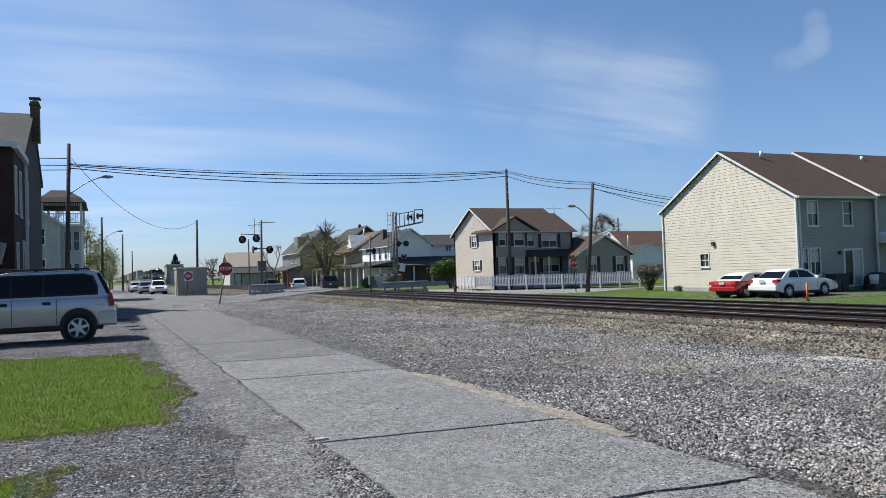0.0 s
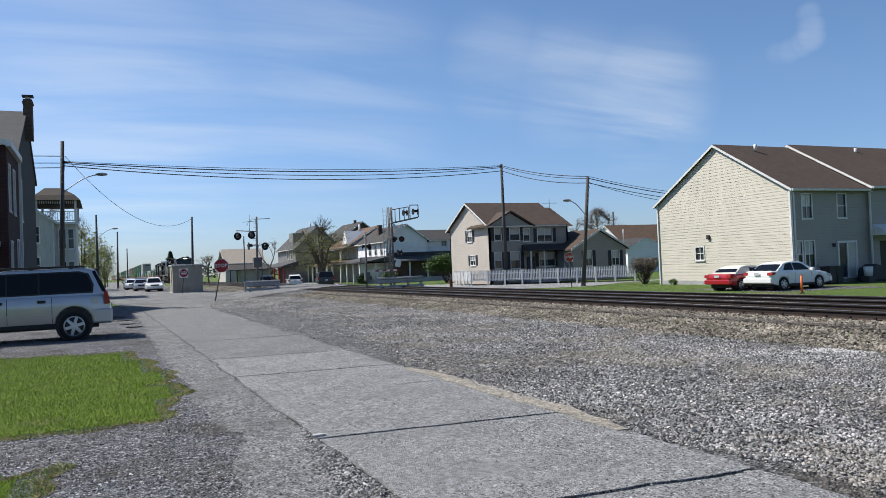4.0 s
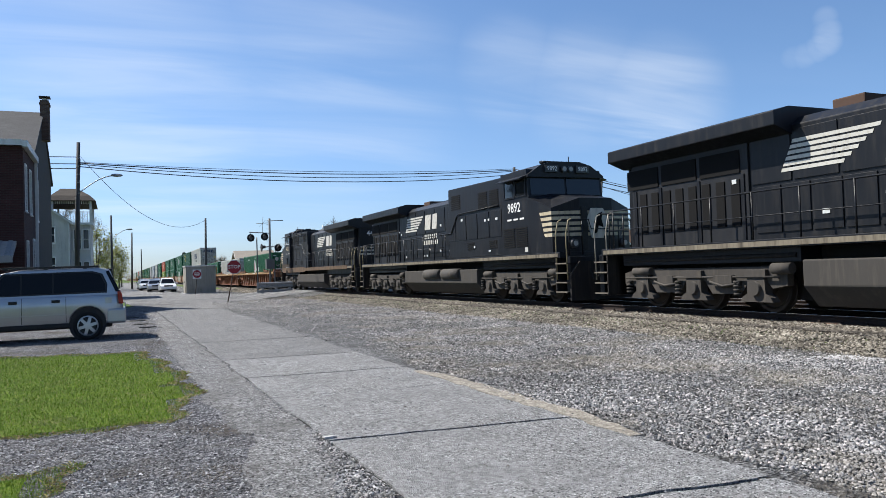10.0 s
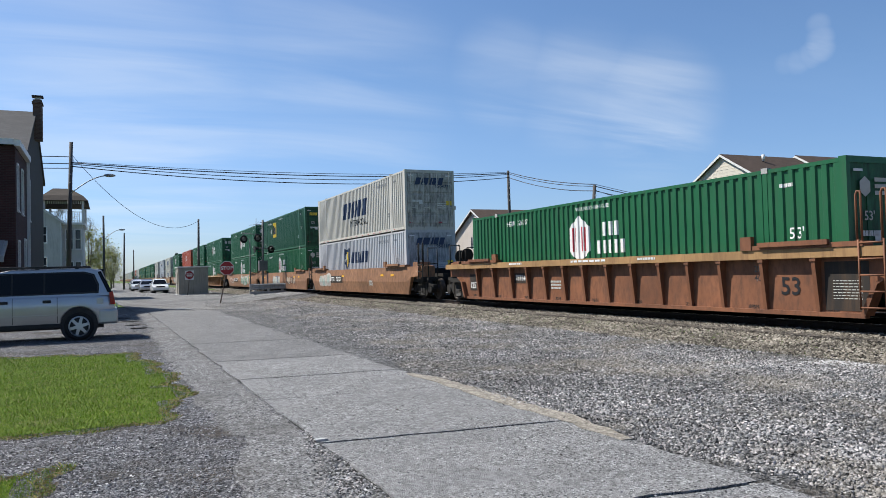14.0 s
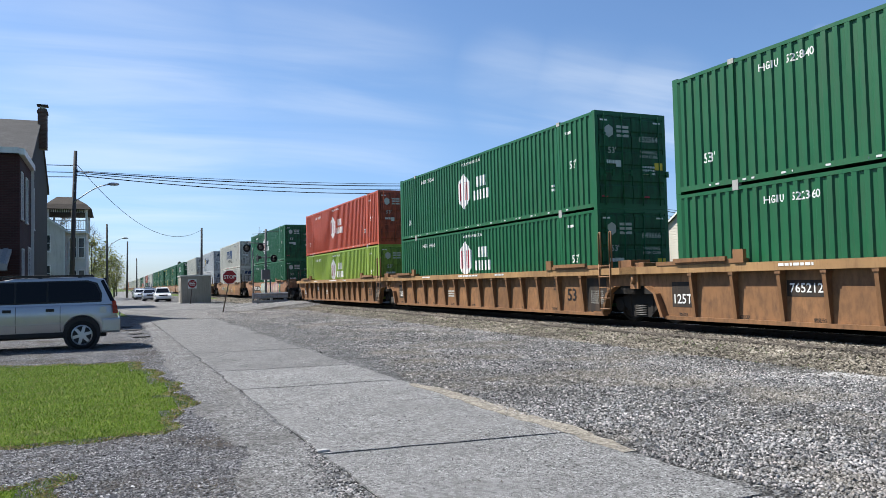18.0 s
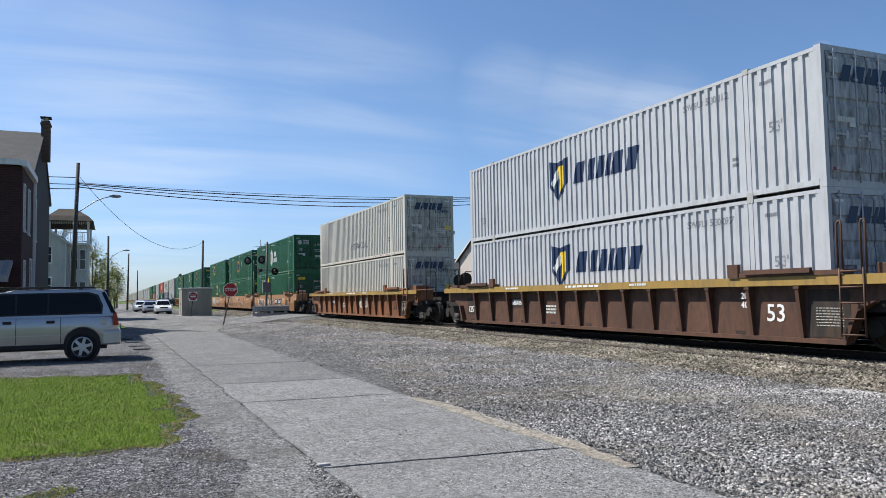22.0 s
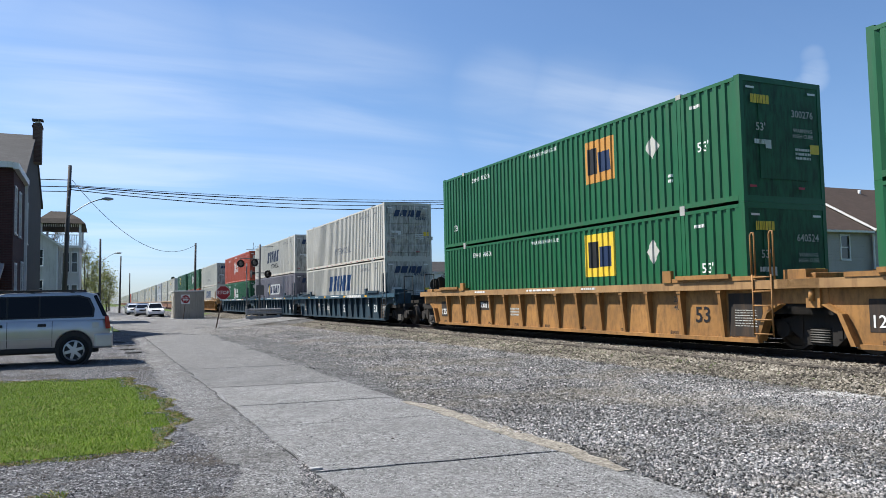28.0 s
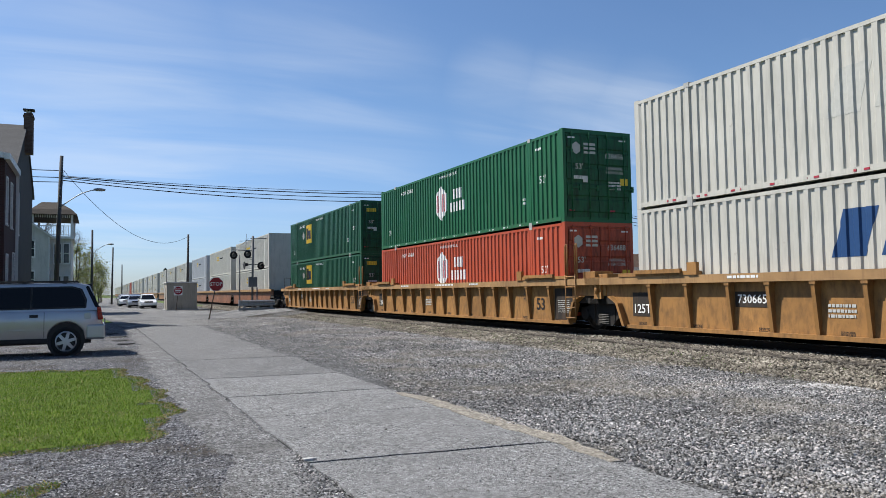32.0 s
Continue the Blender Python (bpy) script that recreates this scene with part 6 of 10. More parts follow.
    for pts in ([(-1.40, 3.56), (-1.40, 4.10), (-0.04, 4.14), (-0.04, 3.56)], [(0.04, 3.56), (0.04, 4.14), (1.40, 4.10), (1.40, 3.56)]):
        bm = prism(pts, "y", -0.02, 0.02)
        for v in bm.verts:
            v.co.y += 2.86 + (v.co.z - 3.52) * 0.123
        P("windshield", bm, CAB_GLASS, cab)
    for x, w in ((-0.62, 0.52), (0.62, 0.52)):
        P("number_board", box(x - w / 2, 2.72, 4.30, x + w / 2, 2.84, 4.54, 0.01), LAMP_RIM, cab)
        t = part("number", text_mesh(number, 0.2, INK["white"]), None, cab)
        t.matrix_basis = pose(x, 2.71, 4.42, 90, 0, 0)
    for x in (-0.13, 0.13):
        P("headlight", tube((x, 2.70, 4.42), (x, 2.84, 4.42), 0.105, seg=16), LAMP_RIM, cab)
        P("headlight_lens", tube((x, 2.685, 4.42), (x, 2.702, 4.42), 0.075, seg=16), LAMP_ON if number == "4233" else CASTING, cab)
    for s in (-1, 1):
        for y in (3.05, 3.85):
            a, b = sorted((s * 1.497, s * 1.512))
            P("side_window", box(a, y, 3.58, b, y + 0.66, 4.12), CAB_GLASS, cab)
            a, b = sorted((s * 1.49, s * 1.53))
            bm = bmesh.new()
            for q in ((y - 0.05, 3.53, y + 0.71, 3.58), (y - 0.05, 4.12, y + 0.71, 4.17), (y - 0.05, 3.58, y, 4.12), (y + 0.66, 3.58, y + 0.71, 4.12)):
                add_box(bm, a, q[0], q[1], b, q[2], q[3])
            if backwards:
                add_box(bm, a, y + 0.31, 3.58, b, y + 0.345, 4.12)
            P("window_frame", bm, WINDOW_METAL if backwards else BLACK, cab)
        P("sunshade", prism([(s * 1.5, 4.22), (s * 1.78, 4.12), (s * 1.78, 4.09), (s * 1.5, 4.18)], "y", 2.95, 4.7), BLACK, cab)
        t = part("number", text_mesh(number, 0.46, CREAM_MARK if backwards else INK["white"]), None, cab)
        t.matrix_basis = pose(s * 1.508, 3.88, 3.19, 90, 0, -90 if s < 0 else 90)
        a, b = sorted((s * 1.5, s * 1.52))
        if backwards:
            P("side_panel", box(a, 2.98, 2.02, b - 0.008, 4.74, 2.66, 0.01) if s > 0 else box(a + 0.008, 2.98, 2.02, b, 4.74, 2.66, 0.01), BLACK, cab)
            P("dust_panel", box(a, 1.60, 1.70, b - 0.006, 4.76, 2.00, 0.01) if s > 0 else box(a + 0.006, 1.60, 1.70, b, 4.76, 2.00, 0.01), BLACK_MUD, cab, "brown-dusted lower panel")
            bm = bmesh.new()
            for k in range(9):
                add_box(bm, s * 1.522 - 0.008, 3.55 + k * 0.052, 1.98, s * 1.522 + 0.008, 3.585 + k * 0.052, 2.50)
            P("louvre", bm, GRILL, cab)
            P("sill_ledge", box(s * 1.53 - 0.03, 3.5, 1.74, s * 1.53 + 0.03, 4.76, 1.765), WINDOW_METAL, cab)
        for y in () if backwards else (3.0, 3.88):
            bm = bmesh.new()
            for k in range(9):
                add_box(bm, a, y, 1.86 + k * 0.075, b, y + 0.78, 1.90 + k * 0.075)
            P("louvre", bm, GRILL, cab)
        bm = bmesh.new()
        for u, w in ((-0.12, 0.16), (0.5, 0.38)) if backwards else ((-0.62, 0.30), (-0.18, 0.30), (0.26, 0.30)):
            bar(bm, u, -0.03, u + w, 0.03)
        t = part("small_name_mark", mesh_of("small_name_mark", bm, INK["white"]), None, cab)
        t.matrix_basis = pose(s * 1.508, 3.75, 2.80, 90, 0, -90 if s < 0 else 90)
    bm = bmesh.new()
    for k in range(5):
        add_tube(bm, (-0.5 + k * 0.1, 3.3 + 0.02 * k, 4.74), (-0.5 + k * 0.1, 3.65 + 0.05 * k, 4.76), 0.03, 0.06, 8)
    P("horn", bm, BLACK, cab)
    P("aerial", tube((0.5, 3.4, 4.66), (0.5, 3.4, 4.95), 0.02, seg=6), BLACK, cab)
    P("air_conditioner", box(0.2, 3.9, 4.62, 0.8, 4.5, 4.74 if backwards else 4.85, 0.02), BLACK, cab)
    if backwards:
        nose.location.y = cab.location.y = -0.45
    if backwards:
        for s in (-1, 1):
            for y0, y1, z0 in ((1.22, 1.75, 1.50), (1.75, 3.05, 1.30), (3.05, 3.55, 1.50), (3.55, 9.6, 1.32), (9.6, 20.6, 1.40)):
                P("side_sill", box(s * 1.548 - 0.012, y0, z0, s * 1.548 + 0.012, y1 - 0.004, 1.68 if y1 < 10 else 1.62, 0.006), SILL_DUST)
            for z in (4.06, 4.42):
                bm = bmesh.new()
                add_path(bm, [(s * 1.5, 4.5, z), (s * 1.55, 4.7, z), (s * 1.55, 9.2, z)], 0.022)
                P("roof_rail", bm, BLACK)
            for y in (5.6, 7.2, 8.9):
                P("roof_rail_post", tube((s * 1.55, y, 3.9), (s * 1.55, y, 4.42), 0.02, seg=6), WINDOW_METAL if y == 5.6 else BLACK)
    # cabinet behind the cab
    xw = 1.46 if wide_box else 1.30
    P("equipment_cabinet", prism([(4.3 if backwards else 4.79, 1.6), (4.3 if backwards else 4.79, 4.36), (9.55, 4.42 if wide_box else 4.25), (9.65, 1.6)], "x", -xw, xw, 0.03), BLACK)
    for s in (-1, 1):
        a, b = sorted((s * (xw - 0.01), s * (xw + 0.018)))
        for y, z0, z1, w in ((5.1, 3.35, 4.05, 0.7), (6.0, 3.35, 4.05, 0.75), (8.4, 3.55, 4.15, 0.85), (5.3, 1.9, 2.2, 0.6), (7.2, 1.9, 2.2, 0.6)):
            bm = bmesh.new()
            n = int((z1 - z0) / 0.075)
            for k in range(n):
                add_box(bm, a, y, z0 + k * 0.075, b, y + w, z0 + 0.045 + k * 0.075)
            P("louvre", bm, GRILL)
        for y in (4.9, 5.9, 6.9, 7.9, 8.9):
            P("cabinet_door", box(min(a, b), y, 2.3, max(a, b) - 0.004 if s > 0 else max(a, b), y + 0.92, 3.25, 0.006), BLACK)
    # hood with doors
    P("hood", prism([(-1.05, 1.6), (-1.05, 3.95), (-0.8, 4.14), (0.8, 4.14), (1.05, 3.95), (1.05, 1.6)], "y", 9.55, 16.6, 0.02), BLACK)
    for s in (-1, 1):
        a, b = sorted((s * 1.04, s * 1.075))
        for k in range(9):
            y = 9.75 + k * 0.75
            P("hood_door", cached("hood_door%d" % s, lambda: box(a, 0, 1.75, b, 0.69, 2.75, 0.008), BLACK), BLACK, at=(0, y, 0))
        for k in range(6):
            P("hood_panel", cached("hood_panel%d" % s, lambda: box(a, 0, 2.82, b, 1.08, 3.86, 0.008), BLACK), BLACK, at=(0, 9.75 + k * 1.14, 0))
        # painted stripes and name bars on the hood, stripes to the left as one reads them
        rot = -90 if s < 0 else 90
        mid_y, way = (13.6, -1) if s < 0 else (13.7, 1)
        for k in range(6):
            bm = bmesh.new()
            bar(bm, -1.10 + 0.06 * k, -0.32 + k * 0.115, 0.42 + 0.16 * k, -0.245 + k * 0.115, 0.4)
            t = part("speed_stripe", mesh_of("speed_stripe", bm, STRIPE), None, lo, "white painted speed stripe")
            t.matrix_basis = pose(s * 1.084, mid_y - way * 1.0, 3.32, 90, 0, rot)
        bm = block_letters((1.3, 1.0), 1.55, 0.66, 0.12, 0.2)
        t = part("emblem_mark", mesh_of("emblem_mark", bm, STRIPE), None, lo)
        t.matrix_basis = pose(s * 1.084, mid_y + way * 1.25, 3.32, 90, 0, rot)
        for row, n, w in ((0, 7, 1.55), (1, 8, 1.75)):
            bm = block_letters((1,) * n, w, 0.19, 0.34, 0.15)
            t = part("name_mark", mesh_of("name_mark", bm, STRIPE), None, lo)
            t.matrix_basis = pose(s * 1.084, mid_y + way * 1.15, 2.68 - 0.27 * row, 90, 0, rot)
    rng = random.Random(int(number))
    for k in range(16):
        y, z = rng.uniform(5.0, 20.3), rng.choice((1.78, 1.95, 2.05, 2.9, 3.05))
        x = -(xw + 0.02) if y < 9.6 else -1.13 if y > 16.6 else -1.082
        P("notice_label", box(x - 0.004, y, z, x + 0.004, y + rng.uniform(0.06, 0.2), z + rng.uniform(0.04, 0.1)), INK["pale"])
    P("notice_label", box(-1.506, 3.0, 1.68, -1.498, 3.2, 1.83), INK["ghost"], cab)
    P("exhaust", box(-0.36, 14.2, 4.1, 0.36, 14.95, 4.42, 0.03), EXHAUST_RUST)
    P("hood_hatch", box(-0.6, 10.6, 4.12, 0.6, 13.6, 4.22, 0.03), BLACK)
    # radiator end
    P("radiator_cab", prism([(-1.1, 1.6), (-1.1, 3.8), (1.1, 3.8), (1.1, 1.6)], "y", 16.6, 20.75, 0.02), BLACK_WORN)
    P("rear_hood", prism([(-0.9, 1.6), (-0.9, 3.9), (-0.6, 4.1), (0.6, 4.1), (0.9, 3.9), (0.9, 1.6)], "y", 20.6, 21.15, 0.02), BLACK)
    P("radiator_wing", prism([(-1.56, 3.94), (-1.56, 4.24), (-1.1, 4.36), (1.1, 4.36), (1.56, 4.24), (1.56, 3.94), (1.05, 3.76), (-1.05, 3.76)], "y", 15.4, 21.2, 0.02), BLACK)
    for s in (-1, 1):
        a, b = sorted((s * 1.10, s * 1.125))
        for k in range(8):
            P("radiator_grille", cached("rad_grille%d" % s, lambda: box(a, 0, 1.95, b, 0.27, 3.0, 0.01), GRILL), GRILL, at=(0, 16.85 + k * 0.47, 0))
        for k in range(3):
            P("radiator_screen", cached("rad_screen%d" % s, lambda: box(a, 0, 3.14, b, 1.28, 3.66, 0.01), GRILL), GRILL, at=(0, 16.83 + k * 1.41, 0))
        for y in (16.76, 18.17, 19.58, 20.6):
            P("radiator_post", box(a, y - 0.05, 1.62, b + 0.004 if s > 0 else b, y + 0.05, 3.1), BLACK)
    for k in range(3):
        P("rear_stripe", box(-0.85, 21.15, 2.2 + k * 0.2, 0.85, 21.158, 2.29 + k * 0.2), STRIPE)
    t = part("number", text_mesh(number, 0.42, INK["white"]), None, lo)
    t.matrix_basis = pose(0, 21.16, 3.45, 90, 0, 180)
    for z in (3.75, 3.95):
        P("rear_headlight", tube((0.0, 21.1, z), (0.0, 21.22, z), 0.1, seg=12), CASTING)
    # walkway handrails
    for s in (-1, 1):
        top = 2.62
        posts = [9.9 + k * 1.25 for k in range(10)]
        for y in posts:
            P("stanchion", cached("stanchion", lambda: tube((0, 0, 1.5), (0, 0, top), 0.022, seg=6), BLACK), BLACK, at=(s * 1.5, y, 0))
        bm = bmesh.new()
        add_path(bm, [(s * 1.5, 21.3, top), (s * 1.5, 9.3, top), (s * 1.5, 8.6, 3.35), (s * 1.5, 5.0, 3.4)], 0.02)
        P("handrail", bm, BLACK)
        bm = bmesh.new()
        add_path(bm, [(s * 1.5, 21.3, 2.1), (s * 1.5, 9.6, 2.1)], 0.012)
        P("handrail", bm, BLACK)
    for x in (-1.2, -0.7, 0.7, 1.2):
        P("stanchion", cached("end_stanchion", lambda: tube((0, 0, 1.5), (0, 0, 2.6), 0.022, seg=6), BLACK), BLACK, at=(x, 21.75, 0))
        P("stanchion", cached("end_stanchion", lambda: tube((0, 0, 1.5), (0, 0, 2.6), 0.022, seg=6), BLACK), BLACK, at=(x, 0.95, 0))
    for y in (21.75, 0.95):
        bm = bmesh.new()
        add_path(bm, [(-1.45, y, 2.6), (-0.45, y, 2.6), (-0.35, y, 2.3), (0.35, y, 2.3), (0.45, y, 2.6), (1.45, y, 2.6)], 0.02)
        P("handrail", bm, BLACK)
    for ob in lo.children:
        ob.matrix_basis = Matrix.Diagonal((1.0, 1.0, 1.022, 1.0)) @ ob.matrix_basis
    MOVING.append((lo, offset, 0.0, backwards))
    return lo


locomotive("black diesel locomotive with white nose stripes and lit headlights", "4233", -297.8, False, True, False)
locomotive("black diesel locomotive with dusty white nose stripes", "9892", -274.9, False, True, True)
locomotive("black diesel locomotive running long hood first", "4433", -252.3, True, False, True)

# -- the consist: place along the train, style of the well, colours and marks --
GREEN, DEEP, LIME, RED = (0.011, 0.117, 0.045), (0.009, 0.088, 0.039), (0.25, 0.37, 0.05), (0.47, 0.082, 0.036)
CREAM, PALE, COOL, PLUM = (0.56, 0.545, 0.485), (0.52, 0.52, 0.49), (0.50, 0.515, 0.54), (0.20, 0.19, 0.22)
RUST, TAN, GOLD, STEELBLUE = (0.25, 0.10, 0.047), (0.29, 0.145, 0.062), (0.39, 0.195, 0.058), (0.016, 0.048, 0.074)
YELLOW_CHORD = paint("worn yellow chord", (0.36, 0.23, 0.06), 0.55, amount=0.6, rust=0.4)
TAN_CHORD = paint("dusty tan chord", (0.40, 0.235, 0.10), 0.6, dirt=(0.16, 0.08, 0.04), amount=0.7, rust=0.5, vary=0.3)
BLUE_CHORD = paint("blue chord", (0.030, 0.085, 0.130), 0.5)
LOOKS = {
    "g": (GREEN, "green container paint", "green"), "d": (DEEP, "deep green container paint", "dark green"), "l": (LIME, "lime container paint", "lime green"),
    "r": (RED, "red container paint", "orange-red"), "w": (CREAM, "cream container paint", "cream white"), "p": (PALE, "pale container paint", "pale grey"),
    "c": (COOL, "cool grey container paint", "light blue-grey"), "u": (PLUM, "plum grey container paint", "purple-grey"),
}
ARTS = {"h": "hexagon", "s": "slanted", "b": "slanted_blue", "f": "slanted_faded", "x": "shielded", "e": "panelled", "o": "panelled_orange", "y": "small_yellow", "n": "none"}
ART_WORDS = {"h": "with a white hexagon emblem", "s": "with dark slanted name bars", "b": "with blue slanted name bars", "f": "with faded name bars", "x": "with a shield emblem",
             "e": "with a yellow square emblem", "o": "with a faded orange square emblem", "y": "with small yellow marks", "n": "with plain sides"}
A1 = ("cream", "mauve", "rust")
A2 = ("white", "aqua", "blue")
CONSIST = [
    # offset, well, lead, last, well number, (look, art, end, number) from the top down, sprayed patches
    (-225.11, "rust", 1, 0, "787847", ["ghd 526104"], ()),
    (-205.56, "rust", 0, 0, "", ["wsd 237947"], ()),
    (-185.58, "rust", 0, 1, "787647", ["ghp 526107"], ()),
    (-162.25, "smooth", 1, 0, "727227", ["wsd 950472", "cxp 950118"], ((14.0, 2.2, 0.75, ("white", "aqua", "white")),)),
    (-142.41, "smooth", 0, 0, "", ["ded 641120", "ghd 641208"], ((9.5, 2.6, 0.7, A2), (4.0, 3.0, 0.6, ("dark", "cream", "rust")))),
    (-122.74, "smooth", 0, 1, "727227", ["ghd 528090", "ghd 641363"], ((14.3, 2.4, 0.6, ("white", "rust", "rust")), (5.5, 4.6, 0.95, ("white", "teal", "aqua")))),
    (-99.09, "tan", 1, 0, "765212", ["ghd 523840", "ghd 522360"], ()),
    (-79.59, "tan", 0, 0, "", ["ghd 652564", "ghd 649666"], ()),
    (-60.08, "tan", 0, 1, "765214", ["rhd 634949", "lhd 640792"], ()),
    (-36.55, "smooth", 1, 1, "646224", ["ghd 647059", "ghd 509603"], ((13.6, 1.7, 0.7, ("white", "dark", "rust")), (8.5, 2.3, 1.12, ("white", "aqua", "aqua")), (4.7, 6.0, 1.12, ("mauve", "cream", "peach")), (1.1, 0.5, 1.0, ("dark", "teal", "teal")))),
    (-13.02, "olive", 1, 1, "646928", ["wbd 946220", "wbp 947328"], ((9.0, 4.5, 0.8, ("olive", "olive", "orange")), (3.2, 1.6, 0.9, ("orange", "orange", "olive")))),
    (10.42, "dark", 1, 1, "680059", ["cxd 530112", "cxd 530097"], ()),
    (33.84, "rustchord", 1, 1, "680057", ["wfd 102469", "wfd 102456"], ((6.3, 1.3, 0.6, ("white", "rust", "white")),)),
    (58.16, "orange", 1, 0, "727590", ["ghd 511902", "gep 300311"], ((12.6, 3.0, 0.8, ("white", "dark", "orange")), (8.6, 3.0, 0.9, ("dark", "cream", "olive")), (2.6, 1.5, 0.95, ("cream", "orange", "dark")))),
    (77.53, "orange", 0, 0, "", ["gop 641125", "gep 300214"], ((13.2, 2.6, 0.8, ("dark", "orange", "dark")), (8.2, 4.2, 0.8, ("dark", "orange", "cream")))),
    (97.04, "orange", 0, 1, "727590", ["ged 641208", "ged 208141"], ((8.8, 2.4, 0.9, A2), (5.0, 3.0, 0.9, ("rust", "cream", "rust")))),
    (120.86, "gold", 1, 0, "730112", ["gop 300842", "ged 300267"], ()),
    (139.98, "gold", 0, 0, "", ["gep 641877", "gop 300279"], ((5.2, 2.4, 0.85, ("white", "blue", "aqua")),)),
    (159.23, "gold", 0, 1, "730114", ["gop 300276", "gep 640524"], ()),
    (182.69, "blue", 1, 0, "74838", ["wfd 102637", "wbp 497653"], ()),
    (202.37, "blue", 0, 0, "", ["wsp 945302", "uxp 611508"], ()),
    (221.70, "blue", 0, 1, "74338", ["rhp 634630", "ghd 511898"], ()),
    (245.29, "gold", 1, 0, "730665", ["wfp 104045", "wbp 102433"], ()),
    (264.84, "gold", 0, 0, "", ["ghd 638456", "rhd 636488"], ()),
    (284.20, "gold", 0, 1, "730665", ["ded 641533", "ded 641204"], ()),
]
WELLS = {
    "rust": ("ribbed", RUST, "rust-brown well car paint", "rust-brown well car with ribbed sides", TAN_CHORD),
    "smooth": ("smooth", (0.33, 0.165, 0.085), "weathered brown well car paint", "weathered brown well car with sprayed smooth sides", None),
    "tan": ("ribbed", TAN, "tan-brown well car paint", "tan-brown well car with ribbed sides", TAN_CHORD),
    "olive": ("smooth", TAN, "tan-brown well car paint", "tan well car with olive sprayed sides", None),
    "dark": ("ribbed", (0.12, 0.058, 0.035), "dark brown well car paint", "dark brown well car with yellow top chord", YELLOW_CHORD),
    "rustchord": ("ribbed", (0.24, 0.095, 0.04), "rusty well car paint", "rusty brown well car with worn yellow chord", YELLOW_CHORD),
    "orange": ("smooth", (0.40, 0.20, 0.09), "orange-tan well car paint", "orange-tan well car with sprayed smooth sides", None),
    "gold": ("ribbed", GOLD, "golden tan well car paint", "golden tan well car with ribbed sides", TAN_CHORD),
    "blue": ("ribbed", STEELBLUE, "steel blue well car paint", "steel-blue well car with ribbed sides", BLUE_CHORD),
}
BASE = 0.37


def load_well(offset, boxes, far=False):
    for k, spec in enumerate(boxes[::-1]):
        code, _, number = spec.partition(" ")
        colour, paint_name, word = LOOKS[code[0]]
        label = word + " corrugated container " + ART_WORDS[code[1]]
        container(label, colour, paint_name, ARTS[code[1]], "doors" if code[2] == "d" else "plain", k == len(boxes) - 1 and len(boxes) > 1, number,
                  offset, BASE + k * 2.90, "containers on the freight train", far)


for offset, kind, lead, last, number, boxes, spray in CONSIST:
    style, colour, paint_name, label, chord = WELLS[kind]
    well_car(label, paint_name, colour, style, offset, lead, last, number, spray, False, chord)
    load_well(offset, boxes)

# the long tail of the train, always far away: pale boxes, three wells to a car
tail_rng = random.Random(11)
y_tail = 308.0
for car in range(9):
    for unit in range(3):
        style, colour, paint_name, label, chord = WELLS[("rust", "tan", "gold")[car % 3]]
        well_car(label, paint_name, colour, style, y_tail, unit == 0, unit == 2, "", (), True, chord)
        code = "wyp" if tail_rng.random() < 0.7 else tail_rng.choice(("pyp", "wyp", "gnp", "cyp"))
        if car == 4 and unit == 1:
            code = "rnp"
        load_well(y_tail, [code, code], True)
        y_tail += 19.5
    y_tail += 4.05


def along(t):
    """How far the train has run at t seconds, from where it stands at 22 s."""
    s = t - 22.0
    return 24.4174 * s + 0.0056766 * s * s + 0.00099606 * s ** 3

# ---- buildings ----
def siding(name, colour, course=0.19, rough=0.55, depth=0.02):
    """Lapped boards: courses across the wall, with grime and fading."""
    if name in MATS:
        return MATS[name]
    colour = toned(colour)
    m, nt, b = nodes_of(name, rough)
    v = coords(nt)
    sep = nt.nodes.new("ShaderNodeSeparateXYZ")
    nt.links.new(v, sep.inputs[0])
    d = nt.nodes.new("ShaderNodeMath")
    d.operation = "DIVIDE"
    d.inputs[1].default_value = course
    nt.links.new(sep.outputs["Z"], d.inputs[0])
    fr = nt.nodes.new("ShaderNodeMath")
    fr.operation = "FRACT"
    nt.links.new(d.outputs[0], fr.inputs[0])
    tone = mixed(nt, ramp(nt, noise_of(nt, v, 0.7, 5), [(0.3, grey(0)), (0.7, grey(1))]), tuple(c * 0.93 for c in colour), tuple(min(1, c * 1.04) for c in colour))
    tone = mixed(nt, ramp(nt, noise_of(nt, coords(nt, 1, stretch=(1.5, 1.5, 0.2)), 2.0, 5), [(0.55, grey(0)), (0.8, grey(0.25))]), tone, tuple(c * 0.6 for c in colour))
    nt.links.new(tone, b.inputs["Base Color"])
    inv = nt.nodes.new("ShaderNodeMath")
    inv.operation = "SUBTRACT"
    inv.inputs[0].default_value = 1.0
    nt.links.new(fr.outputs[0], inv.inputs[1])
    bumped(nt, b, inv.outputs[0], 0.9, depth)
    MATS[name] = m
    return m


